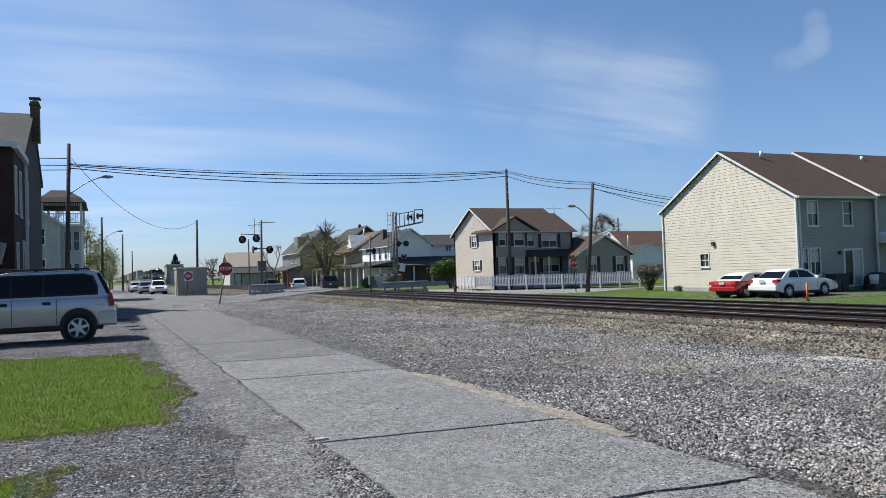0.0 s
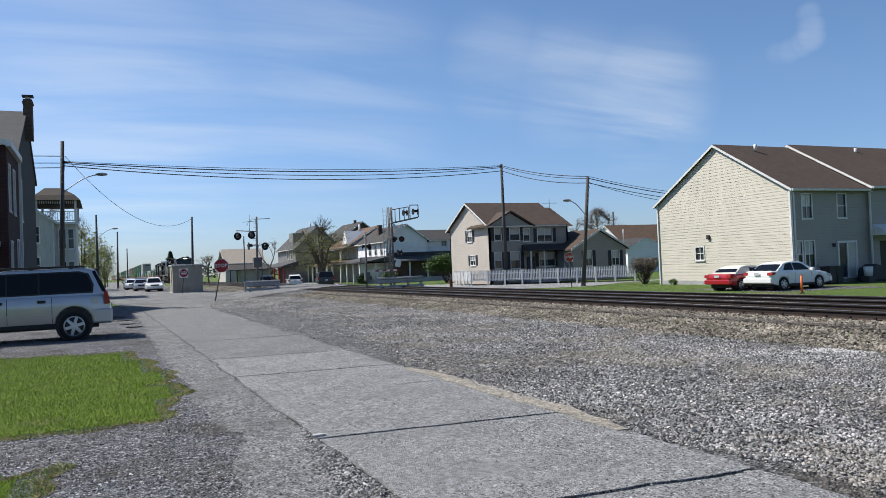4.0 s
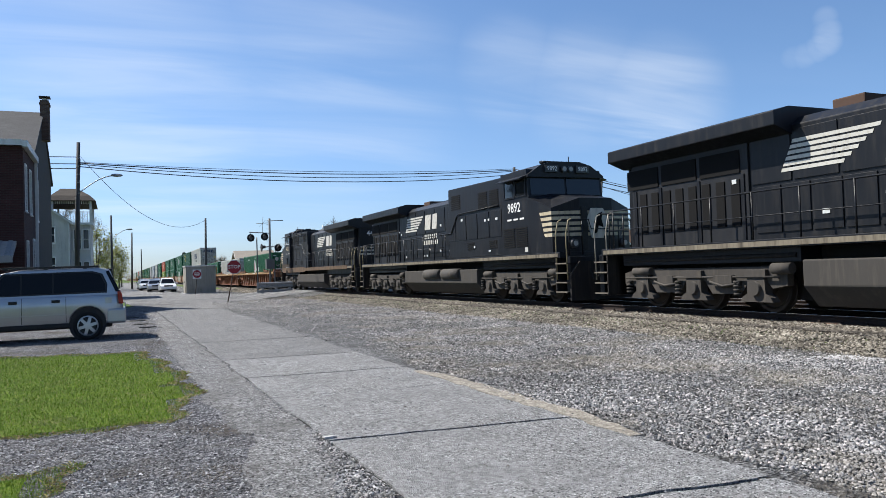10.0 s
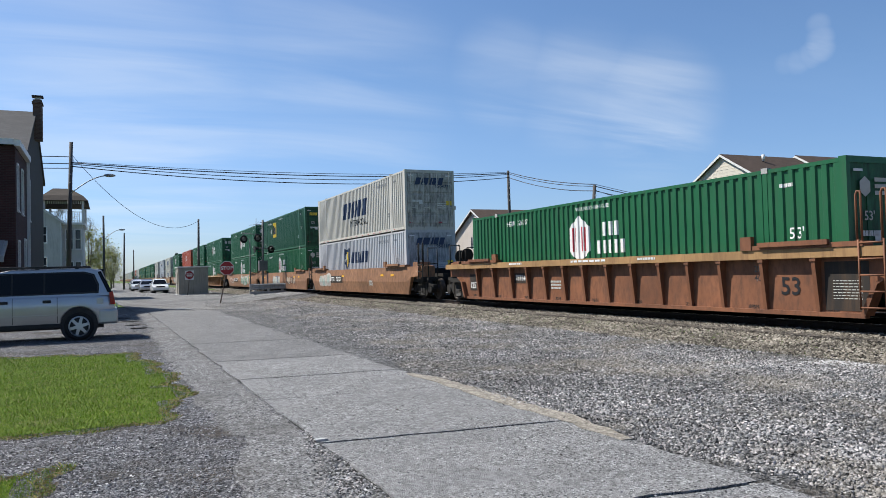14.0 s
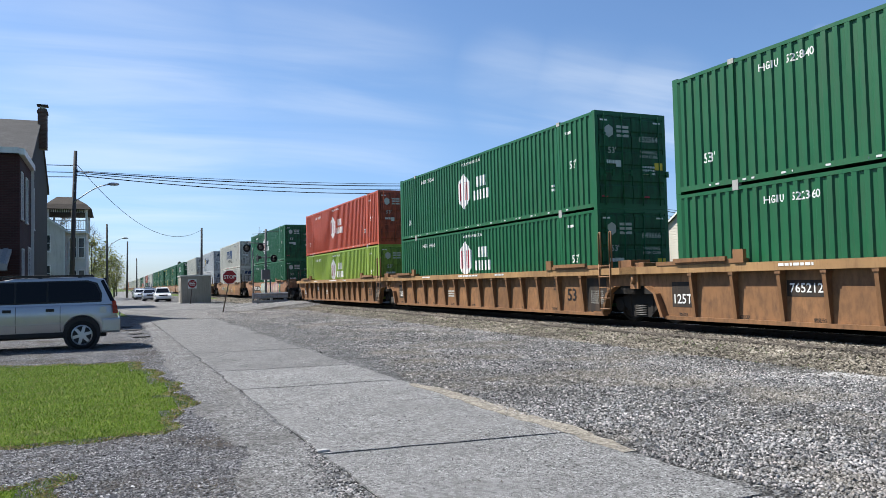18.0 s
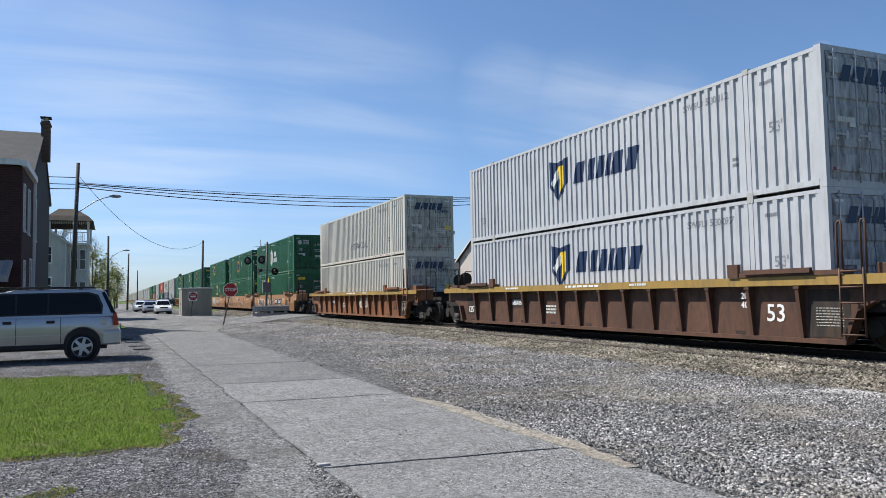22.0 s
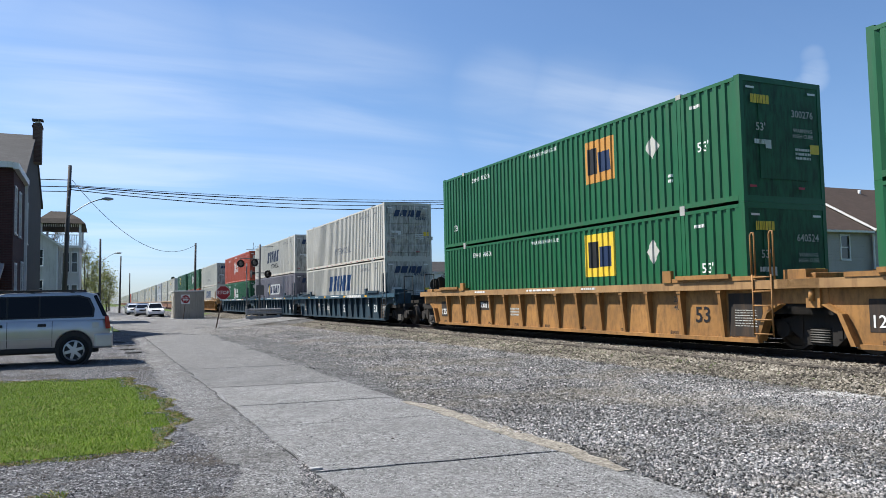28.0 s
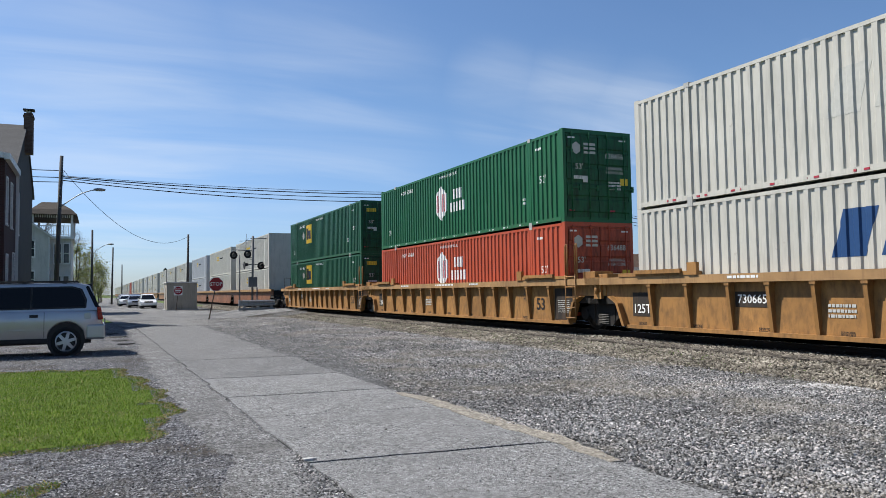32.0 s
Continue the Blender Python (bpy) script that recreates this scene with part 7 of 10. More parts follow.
def shingles(name, colour):
    if name in MATS:
        return MATS[name]
    m, nt, b = nodes_of(name, 0.9)
    v = coords(nt)
    br = nt.nodes.new("ShaderNodeTexBrick")
    br.inputs["Scale"].default_value = 1.0
    br.inputs["Brick Width"].default_value = 0.34
    br.inputs["Row Height"].default_value = 0.16
    br.inputs["Mortar Size"].default_value = 0.008
    br.inputs["Color1"].default_value = (*[c * 0.8 for c in colour], 1)
    br.inputs["Color2"].default_value = (*[c * 1.2 for c in colour], 1)
    br.inputs["Mortar"].default_value = (*[c * 0.5 for c in colour], 1)
    nt.links.new(v, br.inputs["Vector"])
    col = mixed(nt, 1.0, br.outputs["Color"], ramp(nt, noise_of(nt, v, 0.8, 6, 0.65), [(0.3, grey(0.8)), (0.7, grey(1.15))]), "MULTIPLY")
    col = mixed(nt, 0.5, col, ramp(nt, noise_of(nt, v, 14, 4), [(0.3, tuple(c * 0.7 for c in colour)), (0.7, tuple(c * 1.25 for c in colour))]))
    nt.links.new(col, b.inputs["Base Color"])
    bumped(nt, b, noise_of(nt, v, 30, 3), 0.4, 0.01)
    MATS[name] = m
    return m


def bricks(name, colour, mortar=(0.28, 0.24, 0.21)):
    if name in MATS:
        return MATS[name]
    m, nt, b = nodes_of(name, 0.88)
    tc = coords(nt)
    sep = nt.nodes.new("ShaderNodeSeparateXYZ")
    nt.links.new(tc, sep.inputs[0])
    su = nt.nodes.new("ShaderNodeMath")
    nt.links.new(sep.outputs["X"], su.inputs[0])
    nt.links.new(sep.outputs["Y"], su.inputs[1])
    cb = nt.nodes.new("ShaderNodeCombineXYZ")
    nt.links.new(su.outputs[0], cb.inputs[0])
    nt.links.new(sep.outputs["Z"], cb.inputs[1])
    br = nt.nodes.new("ShaderNodeTexBrick")
    br.inputs["Scale"].default_value = 1.0
    br.inputs["Brick Width"].default_value = 0.21
    br.inputs["Row Height"].default_value = 0.072
    br.inputs["Mortar Size"].default_value = 0.008
    br.inputs["Color1"].default_value = (*colour, 1)
    br.inputs["Color2"].default_value = (*[c * 0.7 for c in colour], 1)
    br.inputs["Mortar"].default_value = (*mortar, 1)
    nt.links.new(cb.outputs[0], br.inputs["Vector"])
    col = mixed(nt, 1.0, br.outputs["Color"], ramp(nt, noise_of(nt, tc, 0.9, 5), [(0.3, grey(0.8)), (0.7, grey(1.12))]), "MULTIPLY")
    nt.links.new(col, b.inputs["Base Color"])
    bumped(nt, b, br.outputs["Fac"], -0.5, 0.008)
    MATS[name] = m
    return m


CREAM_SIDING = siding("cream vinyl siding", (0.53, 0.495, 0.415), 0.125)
# for walls turned from the sun: their shade is mixed into the colour
GREY_SHADE_SIDING = siding("shade-darkened grey-beige siding", (0.325, 0.305, 0.27), 0.17)
PINK_SIDING = siding("pinkish beige siding", (0.47, 0.42, 0.365), 0.19)
WHITE_SIDING = siding("white siding", (0.82, 0.82, 0.81), 0.19)
DARK_SIDING = siding("dark grey siding", (0.19, 0.185, 0.18), 0.19)
STUCCO = paint("pale grey stucco", (0.60, 0.59, 0.56), 0.9, amount=0.4)
BROWN_ROOF = shingles("brown shingles", (0.072, 0.052, 0.041))
GREY_ROOF = shingles("grey shingles", (0.066, 0.067, 0.07))
RED_ROOF = shingles("red-brown shingles", (0.12, 0.078, 0.055))
DARK_ROOF = shingles("dark shingles", (0.05, 0.048, 0.048))
RED_BRICK = bricks("dark red brick", (0.055, 0.021, 0.02), (0.05, 0.038, 0.036))
BROWN_BRICK = bricks("brown brick", (0.11, 0.065, 0.05), (0.14, 0.12, 0.10))
GREY_BRICK = paint("dark rendered wall", (0.055, 0.052, 0.05), 0.9, amount=0.5)
TRIM = paint("white trim", (0.74, 0.74, 0.72), 0.5, amount=0.3)
GUTTER = paint("white gutter", (0.68, 0.68, 0.66), 0.45, amount=0.3)
WINDOW = glassy("window glass", (0.035, 0.04, 0.045), 0.05)
CURTAIN = plain("pale curtain behind glass", (0.50, 0.49, 0.46), 0.25)
SHUTTER = paint("dark blue-black shutter", (0.018, 0.022, 0.035), 0.5)
DARK_WOOD = paint("dark painted wood", (0.05, 0.045, 0.045), 0.6)


def add_wall(bm, axis, at, thick, lo, hi, z0, z1, holes=()):
    """A wall along an axis, with openings (lo, z0, hi, z1) right through it."""
    us = sorted({lo, hi, *[h[0] for h in holes], *[h[2] for h in holes]})
    vs = sorted({z0, z1, *[h[1] for h in holes], *[h[3] for h in holes]})
    for a, b in zip(us, us[1:]):
        for c, d in zip(vs, vs[1:]):
            m, n = (a + b) / 2, (c + d) / 2
            if any(h[0] < m < h[2] and h[1] < n < h[3] for h in holes):
                continue
            t0, t1 = sorted((at, at + thick))
            if axis == "x":
                add_box(bm, a, t0, c, b, t1, d)
            else:
                add_box(bm, t0, a, c, t1, b, d)
    bmesh.ops.remove_doubles(bm, verts=bm.verts[:], dist=0.0005)


def window(parent, axis, at, out, lo, z0, hi, z1, cols=1, rows=2, shutters=False, curtain=False, frame=TRIM, glass=None):
    """A window in an opening: frame, sill, panes, bars; out is the way it faces, +1 or -1."""
    def bx(a, c, b, d, p, q):
        t0, t1 = sorted((at + out * p, at + out * q))
        return (a, t0, c, b, t1, d) if axis == "x" else (t0, a, c, t1, b, d)
    w = 0.07
    bm = bmesh.new()
    for a, c, b, d in ((lo - w, z0 - w, lo, z1 + w), (hi, z0 - w, hi + w, z1 + w), (lo, z1, hi, z1 + w), (lo, z0 - w, hi, z0)):
        add_box(bm, *bx(a, c, b, d, -0.05, 0.045))
    fr = part("window", bm, frame, parent)
    part("sill", box(*bx(lo - w - 0.02, z0 - w - 0.05, hi + w + 0.02, z0 - w, -0.02, 0.08)), frame, fr)
    for i in range(cols):
        for j in range(rows):
            a, b = lo + (hi - lo) * i / cols, lo + (hi - lo) * (i + 1) / cols
            c, d = z0 + (z1 - z0) * j / rows, z0 + (z1 - z0) * (j + 1) / rows
            part("pane", box(*bx(a + 0.02, c + 0.02, b - 0.02, d - 0.02, -0.055, -0.04)), glass or (CURTAIN if curtain and j == 1 else WINDOW), fr)
    bm = bmesh.new()
    for i in range(1, cols):
        a = lo + (hi - lo) * i / cols
        add_box(bm, *bx(a - 0.025, z0, a + 0.025, z1, -0.06, -0.005))
    for j in range(1, rows):
        c = z0 + (z1 - z0) * j / rows
        add_box(bm, *bx(lo, c - 0.025, hi, c + 0.025, -0.06, -0.002))
    if cols > 1 or rows > 1:
        part("glazing_bar", bm, frame, fr)
    if shutters:
        sw = 0.38
        for a, b in ((lo - w - sw, lo - w - 0.02), (hi + w + 0.02, hi + w + sw)):
            bm = box(*bx(a, z0 - 0.05, b, z1 + 0.05, 0.0, 0.04))
            n = int((z1 - z0) / 0.12)
            for k in range(n):
                c = z0 + k * (z1 - z0) / n
                add_box(bm, *bx(a + 0.05, c, b - 0.05, c + 0.07, 0.035, 0.05))
            part("shutter", bm, SHUTTER, fr, "dark shutter")
    return fr


def gable_roof(parent, along_axis, lo, hi, e0, e1, eave_z, ridge_z, over=0.35, thick=0.16, mat=None, trim=True, name="roof", rake=0.3):
    """Two slopes that meet in a ridge along an axis. e0 and e1: the eave walls; lo and hi: the gable ends."""
    mid = (e0 + e1) / 2
    k = (ridge_z - eave_z) / (mid - e0)
    for a, s in ((e0, -1), (e1, 1)):
        out = a + s * over
        zo = eave_z - over * k
        pts = [(mid, ridge_z + thick), (out, zo + thick), (out, zo), (mid, ridge_z)]
        bm = bmesh.new()
        add_prism(bm, pts, "x" if along_axis == "x" else "y", lo - rake, hi + rake)
        part(name, bm, mat or BROWN_ROOF, parent)
        if trim:
            g = bmesh.new()
            add_prism(g, [(out + s * 0.005, zo - 0.02), (out + s * 0.11, zo), (out + s * 0.11, zo + 0.12), (out + s * 0.005, zo + 0.12)], "x" if along_axis == "x" else "y", lo - rake, hi + rake)
            part("gutter", g, GUTTER, parent)
            for end, sg in ((lo - rake, -1), (hi + rake, 1)):
                f = bmesh.new()
                add_prism(f, [(mid, ridge_z + thick - 0.03), (out, zo + thick - 0.03), (out, zo - 0.04), (mid, ridge_z - 0.04)], "x" if along_axis == "x" else "y", *sorted((end, end + sg * 0.035)))
                part("rake_board", f, TRIM, parent)


def gable_fill(parent, along_axis, at, thick, e0, e1, eave_z, ridge_z, mat, name="gable_wall"):
    bm = bmesh.new()
    add_prism(bm, [(e0, eave_z), (e1, eave_z), ((e0 + e1) / 2, ridge_z)], "x" if along_axis == "x" else "y", *sorted((at, at + thick)))
    part(name, bm, mat, parent)


def downspout(parent, x, y, z0, z1):
    bm = bmesh.new()
    add_box(bm, x - 0.05, y - 0.04, z0, x + 0.05, y + 0.04, z1)
    add_box(bm, x - 0.05, y - 0.2, z0 - 0.02, x + 0.05, y + 0.04, z0 + 0.08)
    part("downspout", bm, GUTTER, parent)


# -- the cream two-storey row house by the track --
h1 = thing("row_house", "cream vinyl-sided two-storey row house with brown shingle roof", "house")
bm = bmesh.new()
add_wall(bm, "y", 36.26, 0.2, 30.9, 42.1, FAR_Z, 5.25, [(37.86, 1.27, 38.58, 2.08)])
part("side_wall", bm, CREAM_SIDING, h1)
gable_fill(h1, "x", 36.26, 0.2, 30.9, 42.1, 5.25, 8.55, CREAM_SIDING)
course = 0.195
board_meshes = 0
z = FAR_Z + 0.25
while z < 8.45:
    zt = min(z + course, 8.5)
    f = max(0.0, (z - 5.25) / (8.55 - 5.25))
    y0, y1 = 30.9 + f * 5.6, 42.1 - f * 5.6
    spans = [(y0, y1)]
    if 1.0 < z < 2.12:
        spans = [(y0, 37.76), (38.68, y1)]
    for a, b in spans:
        bm = bmesh.new()
        g = max(0.0, (zt - 5.25) / 3.3) - f if z > 5.05 else 0.0
        add_prism(bm, [(36.247, z), (36.262, z), (36.262, zt + 0.02), (36.258, zt + 0.02)], "y", a + max(0, g) * 2.8, b - max(0, g) * 2.8)
        part("siding_board", bm, CREAM_SIDING, h1)
    z += course
part("foundation", box(36.24, 30.88, FAR_Z - 0.1, 36.5, 42.12, FAR_Z + 0.24), CONCRETE, h1)
front_holes = [(37.22, 3.5, 38.0, 4.88), (40.2, 3.5, 40.92, 4.88), (36.42, 0.62, 37.05, 2.12), (37.3, 0.62, 38.05, 2.12), (40.05, -0.2, 41.75, 2.08)]
# front walls take the darker siding to imitate their shade
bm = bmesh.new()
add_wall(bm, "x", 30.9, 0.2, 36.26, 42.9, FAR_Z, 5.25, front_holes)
part("front_wall", bm, GREY_SHADE_SIDING, h1)
part("back_wall", box(36.26, 41.9, FAR_Z, 57.0, 42.1, 5.25), CREAM_SIDING, h1)
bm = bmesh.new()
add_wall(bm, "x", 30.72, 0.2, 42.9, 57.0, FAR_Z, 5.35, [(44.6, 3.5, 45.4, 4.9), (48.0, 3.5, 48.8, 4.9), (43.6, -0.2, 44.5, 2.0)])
part("front_wall", bm, GREY_SHADE_SIDING, h1)
part("corner_board", box(36.16, 30.78, FAR_Z, 36.30, 30.90, 5.22), TRIM, h1)
part("corner_board", box(36.16, 42.1, FAR_Z, 36.30, 42.2, 5.22), TRIM, h1)
part("party_wall", prism([(30.4, 5.0), (42.4, 5.0), (36.5, 8.66)], "x", 42.62, 42.8), CREAM_SIDING, h1)
gable_roof(h1, "x", 36.3, 42.5, 30.9, 42.1, 5.25, 8.55, 0.32, 0.14, BROWN_ROOF, rake=0.22)
gable_roof(h1, "x", 42.95, 57.0, 30.72, 42.1, 5.40, 8.72, 0.32, 0.14, BROWN_ROOF, rake=0.22)
for k, hh in enumerate(front_holes[:4]):
    window(h1, "x", 30.9, -1, hh[0], hh[1], hh[2], hh[3], 2 if k != 1 else 1, 2, curtain=k in (0, 2, 3))
for hh in ((44.6, 3.5, 45.4, 4.9), (48.0, 3.5, 48.8, 4.9)):
    window(h1, "x", 30.72, -1, *hh, 1, 2)
window(h1, "y", 36.26, -1, 37.86, 1.27, 38.58, 2.08, 2, 2)
bm = bmesh.new()
for q in ((40.05, -0.2, 40.17, 2.08), (41.63, -0.2, 41.75, 2.08), (40.17, 1.96, 41.63, 2.08), (40.86, -0.1, 40.94, 1.96), (40.17, -0.2, 41.63, -0.1)):
    add_box(bm, q[0], 30.86, q[1], q[2], 30.98, q[3])
sd = part("sliding_door", bm, TRIM, h1)
part("door_pane", box(40.17, 30.93, -0.1, 40.86, 30.95, 1.96), WINDOW, sd)
part("door_pane", box(40.94, 30.93, -0.1, 41.63, 30.95, 1.96), CURTAIN, sd)
part("door", box(43.6, 30.80, -0.2, 44.5, 30.86, 2.0), DARK_WOOD, h1)
part("awning", prism([(30.7, 3.05), (30.7, 2.35), (29.5, 2.3), (29.5, 2.42)], "x", 42.9, 50.0), TRIM, h1)
part("awning_post", box(43.0, 29.5, FAR_Z, 43.1, 29.6, 2.35), TRIM, h1)
downspout(h1, 36.42, 30.78, FAR_Z + 0.1, 5.0)
downspout(h1, 42.75, 30.62, FAR_Z + 0.1, 5.0)
for x in (38.9, 48.5):
    part("roof_vent", tube((x, 35.6, 8.2), (x, 35.6, 8.62), 0.09, 0.11, seg=8), TRIM, h1)
part("wall_lamp", box(36.12, 37.25, 2.6, 36.25, 37.47, 2.86, 0.02), DARK_WOOD, h1)
part("wall_lamp", box(39.6, 30.74, 1.74, 39.74, 30.9, 1.95, 0.02), DARK_WOOD, h1)
part("meter_box", box(38.2, 30.74, 0.25, 38.55, 30.9, 0.75, 0.02), paint("meter grey", (0.35, 0.35, 0.34)), h1)
part("meter_box", box(38.75, 30.76, 0.3, 39.0, 30.9, 0.6, 0.02), paint("meter grey", (0.35, 0.35, 0.34)), h1)

# -- the grey-beige house with the garage wing and porch --
h2 = thing("house", "grey-beige two-storey house with dark shutters and brown roof", "house")
bm = bmesh.new()
gw = [(66.3, 3.85, 67.3, 4.9), (65.75, 1.5, 66.8, 2.42)]
add_wall(bm, "y", 33.5, 0.2, 62.7, 71.5, FAR_Z, 5.2, gw)
part("side_wall", bm, PINK_SIDING, h2)
gable_fill(h2, "x", 33.5, 0.2, 62.7, 71.5, 5.2, 7.6, PINK_SIDING)
fh = [(34.1, 3.78, 34.75, 4.92), (35.75, 3.75, 36.8, 4.9), (37.25, 3.65, 37.9, 4.8), (38.85, 3.55, 40.5, 4.8), (34.0, 1.1, 34.7, 2.6), (35.75, 1.05, 36.75, 2.6), (38.95, 1.15, 40.7, 2.4)]
# shaded front in the darker siding, sunlit gable in the lighter one
bm = bmesh.new()
add_wall(bm, "x", 62.7, 0.2, 33.5, 42.4, FAR_Z, 5.2, fh)
part("front_wall", bm, GREY_SHADE_SIDING, h2)
part("back_wall", box(33.5, 71.3, FAR_Z, 42.4, 71.5, 5.2), GREY_SHADE_SIDING, h2)
part("side_wall", box(42.2, 62.7, FAR_Z, 42.4, 71.5, 5.2), GREY_SHADE_SIDING, h2)
gable_roof(h2, "x", 33.5, 41.6, 62.7, 71.5, 5.2, 7.6, 0.35, 0.15, BROWN_ROOF, rake=0.3)
part("roof", prism([(62.4, 5.0), (71.8, 5.0), (67.6, 7.2), (66.6, 7.2)], "x", 41.9, 42.9), BROWN_ROOF, h2)
part("bay_gable", prism([(33.35, 5.15), (38.0, 5.05), (35.65, 6.35)], "y", 62.35, 62.7), GREY_SHADE_SIDING, h2)
for sgn in (-1, 1):
    xo = 35.65 + sgn * 2.6
    part("roof", prism([(35.65, 6.42), (xo, 5.02), (xo, 5.16), (35.65, 6.58)], "y", 62.1, 66.5), BROWN_ROOF, h2)
for k, hh in enumerate(fh):
    window(h2, "x", 62.7, -1, *hh, 2 if hh[2] - hh[0] > 1.2 else 1, 2, shutters=k not in (2,), curtain=True)
for hh in gw:
    window(h2, "y", 33.5, -1, *hh, 2, 2, shutters=True, curtain=True)
part("porch_roof", prism([(61.2, 2.75), (61.2, 2.62), (62.7, 2.62), (62.7, 3.3)], "x", 37.0, 42.9), DARK_ROOF, h2)
for x in (37.2, 38.7, 41.0):
    part("porch_post", box(x - 0.06, 61.3, FAR_Z, x + 0.06, 61.42, 2.62), TRIM, h2)
part("door", box(37.5, 62.6, -0.2, 38.4, 62.68, 2.1), DARK_WOOD, h2)
part("porch_floor", box(37.0, 61.2, FAR_Z, 42.4, 62.68, -0.15), CONCRETE, h2)
bm = bmesh.new()
gh = [(42.5, 1.0, 43.2, 2.4), (45.6, 0.95, 46.45, 2.35)]
add_wall(bm, "x", 60.0, 0.2, 41.0, 47.3, FAR_Z, 2.65, gh)
part("garage_wall", bm, GREY_SHADE_SIDING, h2)
part("garage_wall", prism([(41.0, 2.65), (47.3, 2.65), (44.15, 4.35)], "y", 60.0, 60.2), GREY_SHADE_SIDING, h2)
part("garage_wall", box(41.0, 60.2, FAR_Z, 41.2, 68, 2.65), GREY_SHADE_SIDING, h2)
part("garage_wall", box(47.1, 60.2, FAR_Z, 47.3, 68, 2.65), GREY_SHADE_SIDING, h2)
for sgn in (-1, 1):
    xo = 44.15 + sgn * 3.5
    part("roof", prism([(44.15, 4.4), (xo, 2.5), (xo, 2.64), (44.15, 4.55)], "y", 59.7, 68), BROWN_ROOF, h2)
    part("rake_board", prism([(44.15, 4.58), (xo, 2.66), (xo, 2.46), (44.15, 4.36)], "y", 59.66, 59.695), TRIM, h2)
for hh in gh:
    window(h2, "x", 60.0, -1, *hh, 2, 2, shutters=True, curtain=True)
aer = bmesh.new()
add_tube(aer, (42.5, 66, 5.0), (42.5, 66, 8.0), 0.025, seg=6)
add_tube(aer, (41.6, 66, 7.6), (43.4, 66, 7.6), 0.015, seg=6)
for k in range(5):
    add_tube(aer, (41.7 + k * 0.4, 65.6, 7.62), (41.7 + k * 0.4, 66.4, 7.62), 0.01, seg=4)
part("aerial", aer, DARK_WOOD, h2)

# -- the white house with the long porch --
h3 = thing("house", "white-sided house with a long dark porch", "house")
bm = bmesh.new()
add_wall(bm, "x", 95.0, 0.25, 34.9, 41.0, FAR_Z, 5.25, [(35.2, 0.2, 36.2, 1.9)])
part("gable_wall", bm, WHITE_SIDING, h3)
part("gable_wall", prism([(34.9, 5.25), (41.0, 5.25), (37.9, 7.35)], "y", 95.0, 95.25), WHITE_SIDING, h3)
sw = [(96.2, 3.4, 97.1, 4.9), (98.6, 3.4, 99.5, 4.9), (101.0, 3.4, 101.9, 4.9)]
bm = bmesh.new()
add_wall(bm, "y", 34.9, 0.25, 95.25, 107.0, FAR_Z, 5.25, sw)
part("side_wall", bm, WHITE_SIDING, h3)
for hh in sw:
    window(h3, "y", 34.9, -1, *hh, 1, 2, shutters=False)
gable_roof(h3, "y", 95.0, 107.0, 34.9, 41.0, 5.25, 7.35, 0.35, 0.16, DARK_ROOF, rake=0.3)
part("wing_wall", box(41.0, 96.0, FAR_Z, 50.5, 104.0, 5.2), WHITE_SIDING, h3)
gable_roof(h3, "x", 41.3, 50.5, 96.0, 104.0, 5.2, 6.7, 0.3, 0.15, DARK_ROOF, rake=0.2)
window(h3, "x", 95.95, -1, 43.6, 4.35, 44.4, 5.1, 2, 2)
part("chimney", box(36.1, 101, 6.0, 36.7, 101.7, 7.75), BROWN_BRICK, h3)
part("porch_roof", prism([(92.3, 2.45), (92.3, 2.3), (95.0, 2.3), (95.0, 3.1)], "x", 31.2, 50.5), GREY_ROOF, h3)
part("porch_band", box(35.0, 94.85, 3.05, 50.4, 94.98, 3.6), SHUTTER, h3)
part("porch_wall", box(35.5, 94.2, FAR_Z, 50.3, 94.4, 2.3), BROWN_BRICK, h3)
part("porch_roof", prism([(31.0, 2.3), (31.0, 2.45), (34.9, 3.2), (34.9, 2.3)], "y", 92.3, 107.0), GREY_ROOF, h3)
for x in (32.5, 34.9, 37.3, 39.9, 43.2, 46.5, 49.5):
    part("porch_post", box(x - 0.09, 92.5, FAR_Z, x + 0.09, 92.68, 2.3), TRIM, h3)
for y in (95.5, 98.5, 101.5, 104.5):
    part("porch_post", box(31.3, y, FAR_Z, 31.48, y + 0.18, 2.3), TRIM, h3)
part("porch_floor", box(31.0, 92.3, FAR_Z, 50.4, 95.0, 0.15), CONCRETE, h3)

# -- the red-brown roofed terrace behind it --
h4 = thing("house", "pale terrace house with red-brown roof and porch", "house")
part("wall", box(36.5, 112, FAR_Z, 46, 122, 5.3), PINK_SIDING, h4)
gable_roof(h4, "y", 112, 122, 34.6, 45.4, 5.0, 8.2, 0.4, 0.16, RED_ROOF, rake=0.2)
for k in range(4):
    window(h4, "y", 36.48, -1, 112.8 + k * 2.3, 3.2, 113.8 + k * 2.3, 4.8, 1, 2)
part("porch_roof", prism([(32.0, 2.3), (32.0, 2.45), (36.5, 3.3), (36.5, 2.3)], "y", 111.8, 128), RED_ROOF, h4)
for k in range(6):
    part("porch_post", box(32.2, 112 + k * 3, FAR_Z, 32.4, 112.2 + k * 3, 2.3), TRIM, h4)
part("dormer", prism([(113.2, 5.6), (116.0, 5.6), (114.6, 7.7)], "x", 35.2, 38.5), WHITE_SIDING, h4)
part("chimney", tube((39.2, 119, 7.0), (39.2, 119, 9.0), 0.16, seg=10), GUTTER, h4)
h5 = thing("house", "grey two-storey house with white-framed windows", "house")
